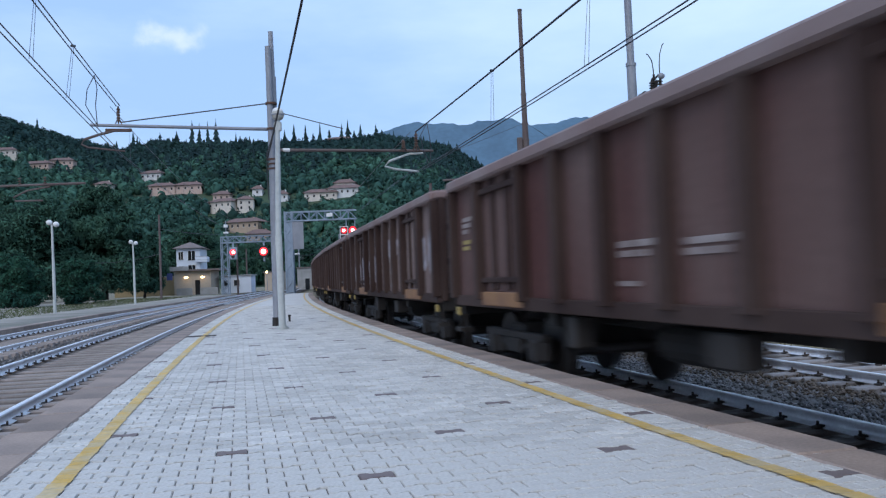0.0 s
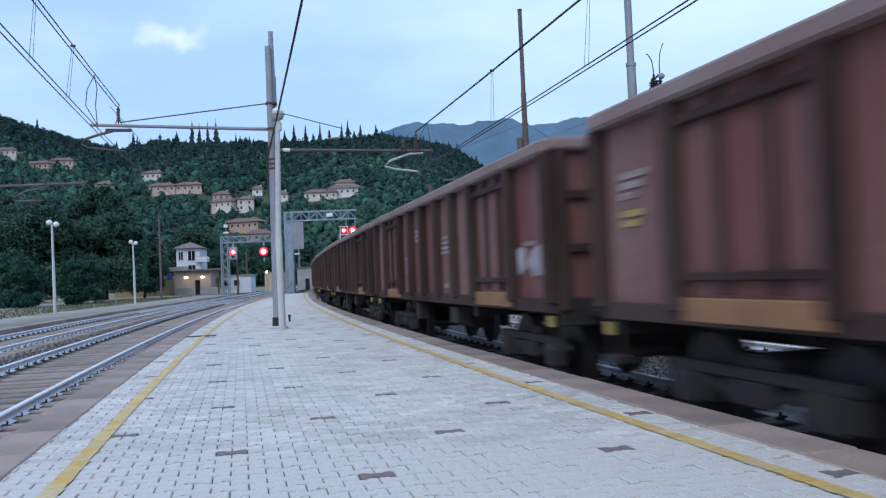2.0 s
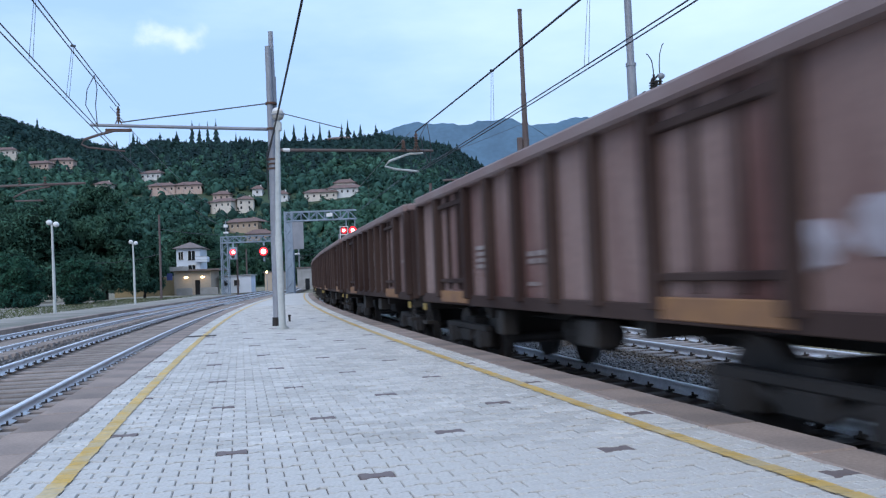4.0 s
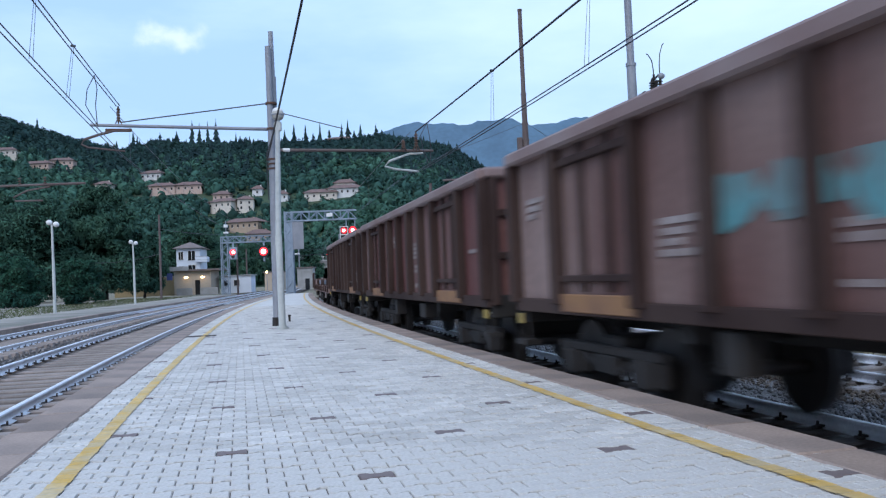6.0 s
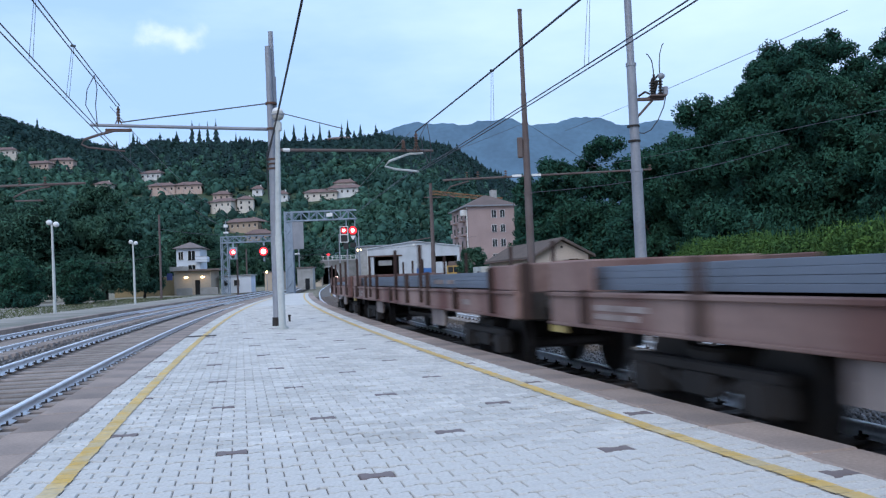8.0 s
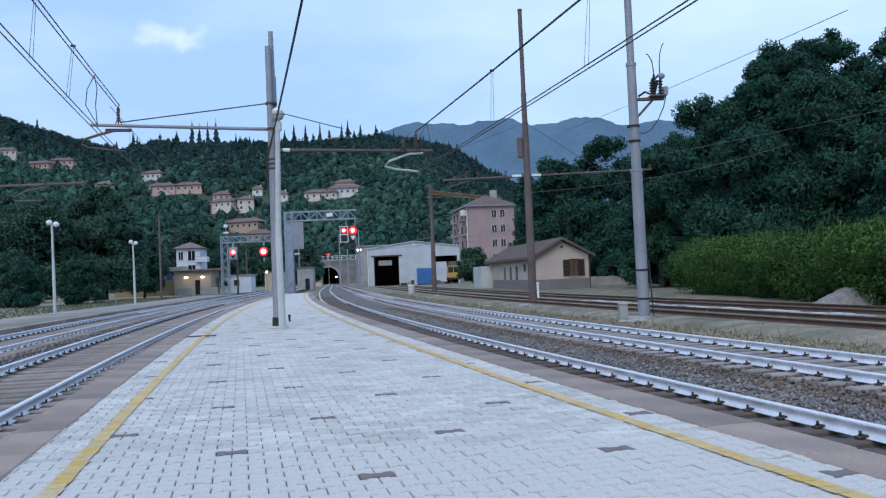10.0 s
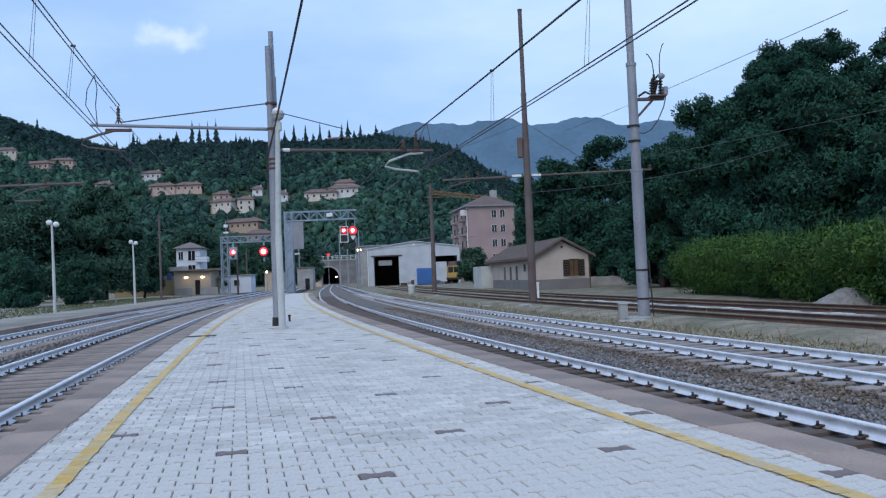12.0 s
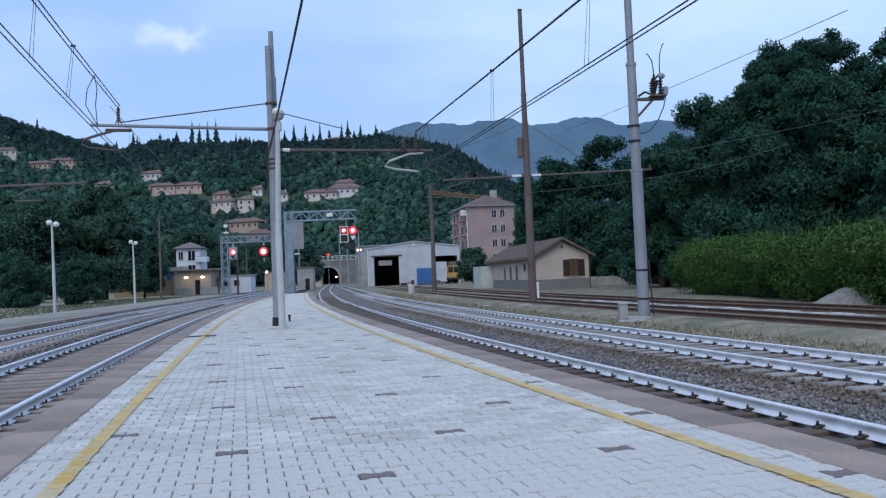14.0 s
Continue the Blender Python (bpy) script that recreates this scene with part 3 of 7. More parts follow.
def all_tracks():
    b_off = lambda y: 4.05 if y < 150 else 4.05 - 2.0 * min(1, (y - 150) / 120)
    track_b = offset_line(TRACK_A, b_off, -60, 270)
    railway_track("main line track with bright rails beside the platform", TRACK_A, Z_A, -400, 383, M_RAIL, M_SLEEPER_DARK, (-14, 90), 60)
    railway_track("loop track with bright rails on pale sleepers", track_b, Z_A, -40, 240, M_RAIL, M_SLEEPER_PALE, (-12, 100), 70)
    railway_track("main line track with dark sleepers along the platform", TRACK_L, Z_L, -60, 388, M_RAIL, M_SLEEPER, (-14, 110), 60, 0.06)
    l2 = offset_line(TRACK_L, lambda y: -3.6, -60, 200)
    railway_track("outer loop track with bright rails", l2, Z_L - 0.05, -40, 170, M_RAIL, M_SLEEPER, (-12, 80), 50, 0.05)
    s1 = offset_line(TRACK_A, lambda y: 9.9, -30, 190)
    railway_track("rusty disused siding overgrown with weeds", s1, -0.36, -20, 160, M_RUST, M_SLEEPER, (8, 70), 0)
    s2 = offset_line(TRACK_A, lambda y: 13.6, -30, 190)
    railway_track("rusty siding before the hedge", s2, -0.36, -20, 160, M_RUST, M_SLEEPER, (14, 70), 0)
    bed("ballast_bed_main", "grey and brown broken stone ballast", TRACK_A, [(-0.80, -0.30), (-0.70, -0.20), (1.0, -0.195), (1.7, -0.21), (2.0, -0.19), (2.5, -0.19), (3.0, -0.22), (5.0, -0.215), (6.3, -0.30)], -60, 383, Z_A)
    # strip along the platform edge: the gap's shade is put into its colour
    bed("ballast_bed_edge", "ballast below the platform edge, coloured dark for the gap's shade", TRACK_A, [(-1.6, -0.30), (-1.3, -0.31), (-0.78, -0.29)], -60, 110, Z_A, M_BALLAST_DARK)
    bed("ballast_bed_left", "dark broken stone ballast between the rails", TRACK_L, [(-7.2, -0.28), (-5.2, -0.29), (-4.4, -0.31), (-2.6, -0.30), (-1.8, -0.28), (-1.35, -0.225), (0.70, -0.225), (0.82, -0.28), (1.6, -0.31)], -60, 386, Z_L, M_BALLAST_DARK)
    bed("earth_bed_siding", "pale earthy bed of the sidings", TRACK_A, [(7.4, -0.25), (8.2, -0.10), (11.4, -0.07), (12.1, -0.10), (15.4, -0.06), (16.4, -0.25)], -20, 160, Z_A, M_GROUND)
    rng = np.random.default_rng(11)
    stones(rng, TRACK_A, 9000, 0.85, 2.35, 3, 45, lambda o, s: Z_A - 0.185, 0.035, M_STONE, "grey_ballast", "loose grey ballast stones")
    stones(rng, TRACK_A, 9000, 2.1, 3.35, 4, 50, lambda o, s: Z_A - 0.18, 0.035, M_BROWN_STONE, "brown_ballast", "loose rust-brown ballast stones")
    stones(rng, TRACK_A, 5000, 3.3, 4.8, 6, 55, lambda o, s: Z_A - 0.20, 0.03, M_BROWN_STONE, "loop_ballast", "ballast stones in the loop track")
    stones(rng, TRACK_L, 3500, -1.6, 1.5, 4, 40, lambda o, s: np.where(o > 0.76, Z_L - 0.285, Z_L - 0.235), 0.022, M_DARK_STONE, "left_ballast", "brown ballast stones between sleepers")
    stones(rng, TRACK_L, 5000, -3.1, -0.9, 6, 60, lambda o, s: Z_L - 0.26, 0.035, M_STONE, "verge_ballast", "grey ballast between the two tracks")


# ---------------------------------------------------------------- island platform
EDGE_A, EDGE_L = -1.40, 1.52          # from the track centres to the platform's edges
COPING = 0.40
P_END = 84.0
ACROSS, ALONG = np.array((0.9744, 0.2250)), np.array((-0.2250, 0.9744))


def platform():
    s_list = [TRACK_A.s_of(y) for y in np.concatenate((np.arange(-50, 40, 2.0), np.arange(40, P_END + 1, 4.0)))]
    body, cop = [], []
    for s in s_list:
        x0, y0 = TRACK_A.at(s, EDGE_A)
        sl = TRACK_L.s_of(y0)
        x1, y1 = TRACK_L.at(sl, EDGE_L)
        x1 = min(x1, x0 - 0.9)
        body.append(((x0, y0), (x1, y1)))
    v, f = [], []
    for (x0, y0), (x1, y1) in body:
        v += [(x0 - 0.03, y0, -0.75), (x0 - 0.03, y0, -0.012), (x1 + 0.03, y1, -0.012), (x1 + 0.03, y1, -0.75)]
    for i in range(len(body) - 1):
        for j in range(3):
            a = 4 * i + j
            f.append((a, a + 1, a + 5, a + 4))
    n = len(v)
    f += [(0, 3, 2, 1), (n - 4, n - 3, n - 2, n - 1)]
    plat = tagged(put("platform", mesh_np("platform", v, f, M_JOINT)), "long island platform paved with pale interlocking concrete blocks", "platform", kind="structure")
    # coping slabs, a metre each
    for line, edge, sgn in ((TRACK_A, EDGE_A, -1), (TRACK_L, EDGE_L, 1)):
        s = line.s_of(-10)
        while s < line.s_of(P_END - 1):
            ln = 1.0 if s < 45 else 4.0
            q = [line.at(s + 0.006, edge), line.at(s + ln - 0.006, edge), line.at(s + ln - 0.006, edge + sgn * COPING), line.at(s + 0.006, edge + sgn * COPING)]
            c = np.mean(q, axis=0)
            bm = bmesh.new()
            lo = [bm.verts.new((p[0] - c[0], p[1] - c[1], -0.16)) for p in q]
            hi = [bm.verts.new((p[0] - c[0], p[1] - c[1], 0.0)) for p in q]
            bm.faces.new(hi if sgn < 0 else hi)
            bm.faces.new(lo[::-1])
            for i in range(4):
                bm.faces.new((lo[i], lo[(i + 1) % 4], hi[(i + 1) % 4], hi[i]))
            bmesh.ops.recalc_face_normals(bm, faces=bm.faces)
            bmesh.ops.bevel(bm, geom=list(bm.edges), offset=0.012, segments=1, affect="EDGES")
            part("coping_slab", bm, M_COPING, plat, m=pose(c[0], c[1], 0.010 + random.uniform(-0.004, 0.004)))
            s += ln
    return plat


def edges_at(y):
    return TRACK_L.x_of(y, EDGE_L + COPING), TRACK_A.x_of(y, EDGE_A - COPING)


def paving(plat):
    """Double-T blocks in courses across the platform, every other course shifted by half a block."""
    L, PITCH_U, g = 0.20, 0.13, 0.0045
    hl, fl, wa = L / 2 - 0.0032, 0.0775 - g - 0.0025, 0.0525 - g - 0.0025
    shape = [(-hl, -fl), (-0.055, -fl), (-0.030, -wa), (0.030, -wa), (0.055, -fl), (hl, -fl), (hl, fl), (0.055, fl), (0.030, wa), (-0.030, wa), (-0.055, fl), (-hl, fl)]
    shape = np.array(shape)
    inner = shape * np.array((0.955, 0.93))
    k = len(shape)
    ring = np.concatenate((np.c_[shape, np.full(k, -0.02)], np.c_[shape, np.full(k, -0.006)], np.c_[inner, np.zeros(k)]))
    faces = [tuple(range(2 * k, 3 * k))]
    for lay in (0, 1):
        faces += [(lay * k + i, lay * k + (i + 1) % k, (lay + 1) * k + (i + 1) % k, (lay + 1) * k + i) for i in range(k)]
    turn = math.degrees(math.atan2(ACROSS[1], ACROSS[0]))
    yq = np.arange(-12, 80, 1.0)
    eL, eR = np.array([edges_at(y)[0] for y in yq]), np.array([edges_at(y)[1] for y in yq])
    dark = set()
    for i in range(-16, 17):
        for j in range(-30, 40):
            # 46 courses up is the first dark block; steps of (4 blocks, -8 courses) and (3.5 blocks, 9 courses)
            dark.add((8 * i + 7 * j, 46 - 8 * i + 9 * j))
    rng = np.random.default_rng(2)
    single, rest = [], []
    dark_spots = []
    for c in range(-80, 330):
        u = c * PITCH_U
        for b in range(-140, 60):
            w2 = 2 * b + (c % 2)
            w = w2 * 0.1
            open_joint = 0.009 if (c == 43 and -1.6 < w < 0.3) or (c == 66 and -3.4 < w < -2.4) or (c == 36 and 0.9 < w < 1.6) else 0.0
            x, y = ACROSS * (w - 0.09) + ALONG * (u + open_joint)
            if y < -9 or y > 42 or x < np.interp(y, yq, eL) - 0.10 or x > np.interp(y, yq, eR) + 0.10:
                continue
            (dark_spots if (w2, c) in dark else rest).append((x, y))
    rest.sort(key=lambda p: abs(p[1] - 4.9))
    me = mesh_np("paving_block", ring, faces, M_PAVER)
    med = mesh_np("paving_block", ring, faces, M_PAVER_DARK)
    for x, y in rest[:300]:
        put("paving_block", me, plat, pose(x, y, rng.normal() * 0.0022, rng.normal() * 0.6, rng.normal() * 0.6, turn))
    for x, y in sorted(dark_spots, key=lambda p: abs(p[1] - 12))[:200]:
        put("paving_block", med, plat, pose(x, y, 0.0015, 0, 0, turn), "dark brown paving block")
    ct, st = math.cos(radians(turn)), math.sin(radians(turn))
    ring2 = np.c_[ring[:, 0] * ct - ring[:, 1] * st, ring[:, 0] * st + ring[:, 1] * ct, ring[:, 2]]
    V, F = [], []
    for i, (x, y) in enumerate(rest[300:]):
        tilt = rng.normal(size=2) * 0.011
        v = ring2 + (x, y, rng.normal() * 0.0024)
        v[:, 2] += ring2[:, 0] * tilt[0] + ring2[:, 1] * tilt[1]
        V.append(v)
        F += [tuple(q + i * len(ring) for q in f) for f in faces]
    tagged(put("paving_blocks", mesh_np("paving_blocks", np.concatenate(V), F, M_PAVER), plat), "pale grey interlocking concrete blocks", kind="stuff")
    # beyond, the pale blocks close up to one sheet
    v, f = [], []
    ys = np.arange(41.8, P_END, 2.0)
    for y in ys:
        a, b = edges_at(y)
        v += [(min(a, b - 0.1), y, -0.003), (b, y, -0.003)]
    f = [(2 * i, 2 * i + 1, 2 * i + 3, 2 * i + 2) for i in range(len(ys) - 1)]
    tagged(put("far_paving", mesh_np("far_paving", np.array(v), np.array(f), M_PAVER), plat), "pale concrete paving further along", kind="stuff")
    # yellow safety lines, a stroke for each course
    for line, off, name in ((TRACK_A, -2.13, "yellow_line"), (TRACK_L, 2.29, "yellow_line")):
        v, f = [], []
        s, s_end = line.s_of(-9), line.s_of(P_END - 2)
        while s < s_end:
            ln = 0.124 if s < 30 else 1.0
            gap = 0.006 if s < 30 else 0
            i = len(v)
            j = rng.uniform(-0.006, 0.006)
            for ss, oo in ((s, off - 0.055 + j), (s + ln, off - 0.055 + j), (s + ln, off + 0.055 + j), (s, off + 0.055 + j)):
                px, py = line.at(ss, oo)
                v.append((px, py, 0.008))
            f.append((i + 3, i + 2, i + 1, i))
            s += ln + gap
        put(name, mesh_np(name, np.array(v), np.array(f), M_YELLOW), plat, label="worn yellow painted safety line")
    # drain cover across the left line
    e = thing("drain_cover", "dark iron drain cover set in the paving", "drain cover", pose(-5.34, 19.1, 0.0, 0, 0, turn))
    part("frame", boxes((-0.36, 0.36, -0.16, -0.13, -0.01, 0.012), (-0.36, 0.36, 0.13, 0.16, -0.01, 0.012), (-0.36, -0.33, -0.13, 0.13, -0.01, 0.012), (0.33, 0.36, -0.13, 0.13, -0.01, 0.012)), M_CLIP, e)
    for i in range(12):
        part("bar", boxes((-0.32 + i * 0.055, -0.29 + i * 0.055, -0.13, 0.13, -0.01, 0.010)), M_CLIP, e)


def left_platform():
    top = mat("worn_asphalt", (0.36, 0.32, 0.28), (0.24, 0.225, 0.18), 0.9, scale=0.3, fine=8)
    v, f = sweep(TRACK_L, steps(-20, 112, 2, 2), [(-5.35, -0.7), (-5.35, -0.17), (-9.6, -0.16), (-10.4, -0.18), (-60, -0.18)], 0.0, closed=False)
    tagged(put("pavement_left", mesh_np("pavement_left", v, f, top)), "low worn side platform with earthy verge", "platform", kind="structure")
    for s in np.arange(6, 100, 2.0):
        q = [TRACK_L.at(s + 0.01, -5.33), TRACK_L.at(s + 1.99, -5.33), TRACK_L.at(s + 1.99, -5.75), TRACK_L.at(s + 0.01, -5.75)]
        c = np.mean(q, axis=0)
        bm = bmesh.new()
        lo = [bm.verts.new((p[0] - c[0], p[1] - c[1], -0.45)) for p in q]
        hi = [bm.verts.new((p[0] - c[0], p[1] - c[1], -0.14)) for p in q]
        bm.faces.new(hi)
        for i in range(4):
            bm.faces.new((lo[i], lo[(i + 1) % 4], hi[(i + 1) % 4], hi[i]))
        bmesh.ops.recalc_face_normals(bm, faces=bm.faces)
        part("kerb_stone", bm, M_COPING, bpy.data.objects["pavement_left"], m=pose(c[0], c[1], 0))


# ---------------------------------------------------------------- goods train
M_WAGON = mat("brown_wagon_paint", (0.108, 0.046, 0.039), (0.26, 0.18, 0.16), 0.8, gloss=0.3, scale=0.8, fine=14, mixed=0.55, grain=0.3, per_object=0.18, stretch_z=0.3)
M_WAGON_RED = mat("red_brown_wagon_paint", (0.118, 0.035, 0.031), (0.19, 0.108, 0.096), 0.75, gloss=0.32, scale=0.7, fine=14, mixed=0.6, grain=0.3, per_object=0.18, stretch_z=0.3)
M_WAGON_DARK = mat("dark_brown_wagon_paint", (0.072, 0.025, 0.021), (0.125, 0.078, 0.068), 0.8, gloss=0.3, scale=1.1, fine=14, mixed=0.55, grain=0.35, stretch_z=0.25)
M_WAGON_DUSTY = mat("dusty_brown_wagon_paint", (0.12, 0.075, 0.065), (0.205, 0.15, 0.135), 0.8, gloss=0.3, scale=0.8, fine=14, mixed=0.6, grain=0.3, per_object=0.12, stretch_z=0.3)
# posts and ribs: recess shade and dark flanks put into near-black paint
M_POST = mat("shade_dark_post_paint", (0.032, 0.018, 0.016), (0.062, 0.041, 0.036), 0.85, gloss=0.15, scale=0.8, fine=14, stretch_z=0.4)
# top rail's highlight is put into a colour paler than the sides
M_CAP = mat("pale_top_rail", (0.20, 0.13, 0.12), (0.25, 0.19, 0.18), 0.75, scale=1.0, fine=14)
M_UNDER = mat("grimy_underframe", (0.015, 0.013, 0.012), (0.028, 0.023, 0.021), 0.85, scale=1.2, fine=15)
M_WHEEL = mat("wheel_steel", (0.06, 0.05, 0.048), (0.04, 0.035, 0.033), 0.65, 0.4)
M_ORANGE = mat("rust_orange_sill", (0.26, 0.13, 0.055), (0.18, 0.09, 0.05), 0.8, scale=2, fine=20)
M_YELLOW_MARK = mat("yellow_mark", (0.36, 0.27, 0.08), (0.26, 0.2, 0.09), 0.8)
M_MARK = mat("white_stencil", (0.32, 0.275, 0.26), (0.16, 0.115, 0.105), 0.8, scale=5, fine=25, grain=0.3)
M_GRAF_WHITE = mat("white_spray_paint", (0.40, 0.37, 0.41), (0.19, 0.155, 0.155), 0.7, scale=4.5, fine=9, grain=0.3)
M_GRAF_BLUE = mat("pale_blue_spray_paint", (0.45, 0.60, 0.72), (0.28, 0.34, 0.42), 0.7, scale=3.5, fine=9, grain=0.3)
M_GRAF_TEAL = mat("teal_spray_paint", (0.07, 0.24, 0.26), (0.12, 0.16, 0.16), 0.7, scale=1.5, fine=9, grain=0.3)
M_PANEL = mat("faded_grey_panel", (0.24, 0.205, 0.19), (0.15, 0.12, 0.115), 0.8, scale=2, fine=15)
M_PLATE = mat("grey_steel_plate", (0.17, 0.20, 0.25), (0.13, 0.155, 0.195), 0.55, 0.3, scale=0.6, fine=10)

WAGON, FLAT, FLAT_SHORT = 14.04, 18.6, 10.8
SPEED = 23.9


def bogie(parent, cx, wheelbase=1.8):
    b = new("bogie")
    b.parent = parent
    b.location = (cx, 0, 0)
    bm = bmesh.new()
    for sy in (-1.02, 1.02):
        w = 0.07
        box(bm, -1.22, 1.22, sy - w, sy + w, 0.60, 0.70, 0.02)
        box(bm, -0.30, 0.30, sy - w, sy + w, 0.40, 0.60, 0.02)
        tube(bm, (-0.30, sy, 0.46), (-0.78, sy, 0.62), 0.045, n=6)
        tube(bm, (0.30, sy, 0.46), (0.78, sy, 0.62), 0.045, n=6)
        for ax in (-wheelbase / 2, wheelbase / 2):
            box(bm, ax - 0.17, ax + 0.17, sy - 0.11, sy + 0.11, 0.33, 0.62, 0.03)
            for sp in (-0.26, 0.26):
                tube(bm, (ax + sp, sy, 0.38), (ax + sp, sy, 0.60), 0.075, n=8)
    box(bm, -0.25, 0.25, -1.0, 1.0, 0.45, 0.80, 0.03)
    part("side_frame", bm, M_UNDER, b)
    for ax in (-wheelbase / 2, wheelbase / 2):
        bm = bmesh.new()
        tube(bm, (ax, -0.98, 0.46), (ax, 0.98, 0.46), 0.08, n=10)
        for sy in (-0.75, 0.75):
            wb = bmesh.new()
            tube(wb, (ax, sy - 0.065, 0.46), (ax, sy + 0.065, 0.46), 0.46, n=28)
            tube(wb, (ax, sy * 0.91 - 0.015, 0.46), (ax, sy * 0.91 + 0.015, 0.46), 0.485, n=28)
            tube(wb, (ax, sy - 0.10, 0.46), (ax, sy + 0.10, 0.46), 0.16, n=14)
            part("wheel", wb, M_WHEEL, b)
        part("axle", bm, M_WHEEL, b)
    return b


def buffers(parent, half):
    for sx in (-1, 1):
        for sy in (-0.875, 0.875):
            bm = bmesh.new()
            tube(bm, (sx * (half - 0.62), sy, 1.05), (sx * (half - 0.12), sy, 1.05), 0.11, 0.09, 12)
            tube(bm, (sx * (half - 0.12), sy, 1.05), (sx * (half - 0.02), sy, 1.05), 0.09, 0.21, 16)
            part("buffer", bm, M_UNDER, parent)
        bm = tubes(((sx * (half - 0.6), 0, 1.04), (sx * (half - 0.02), 0, 0.98), 0.05))
        part("coupling", bm, M_UNDER, parent)


def marks(e, rows, material=None, y=1.345):
    """Stencilled panels on both sides: x, z, width, height, in lines as plain bars."""
    for x, z, w, h in rows:
        n = max(1, int(round(h / 0.09)))
        for i in range(n):
            zz = z + h / 2 - (i + 0.5) * h / n
            ww = w * (1 - 0.18 * ((i * 7 + int(x * 10)) % 3))
            part("stencil_bar", boxes((x - w / 2, x - w / 2 + ww, -y - 0.004, -y + 0.004, zz - h / n * 0.33, zz + h / n * 0.33)), material or M_MARK, e, "faded white stencilled bar")


def scrawl(e, x0, x1, z0, z1, material, seed, y=1.345, label="sprayed paint shapes"):
    """Sprayed letter-like shapes: rounded slabs of paint with uneven outlines."""
    rng = random.Random(seed)
    n = max(2, int((x1 - x0) / 0.75))
    for i in range(n):
        bm = bmesh.new()
        cx = x0 + (i + 0.5) * (x1 - x0) / n
        cz = (z0 + z1) / 2 + rng.uniform(-0.06, 0.06)
        hw, hh = (x1 - x0) / n * rng.uniform(0.38, 0.5), (z1 - z0) / 2 * rng.uniform(0.8, 1)
        pts = []
        for k in range(16):
            a = 2 * math.pi * k / 16
            q = rng.uniform(0.72, 1.06)
            pts.append((cx + hw * q * math.copysign(abs(math.cos(a)) ** 0.6, math.cos(a)), cz + hh * q * math.copysign(abs(math.sin(a)) ** 0.6, math.sin(a))))
        vs = [bm.verts.new((px, -y - 0.005, pz)) for px, pz in pts]
        bm.faces.new(vs)
        vb = [bm.verts.new((px, -y + 0.02, pz)) for px, pz in pts]
        for k in range(16):
            bm.faces.new((vs[k], vb[k], vb[(k + 1) % 16], vs[(k + 1) % 16]))
        bmesh.ops.recalc_face_normals(bm, faces=bm.faces)
        part("graffiti", bm, material, e, label)


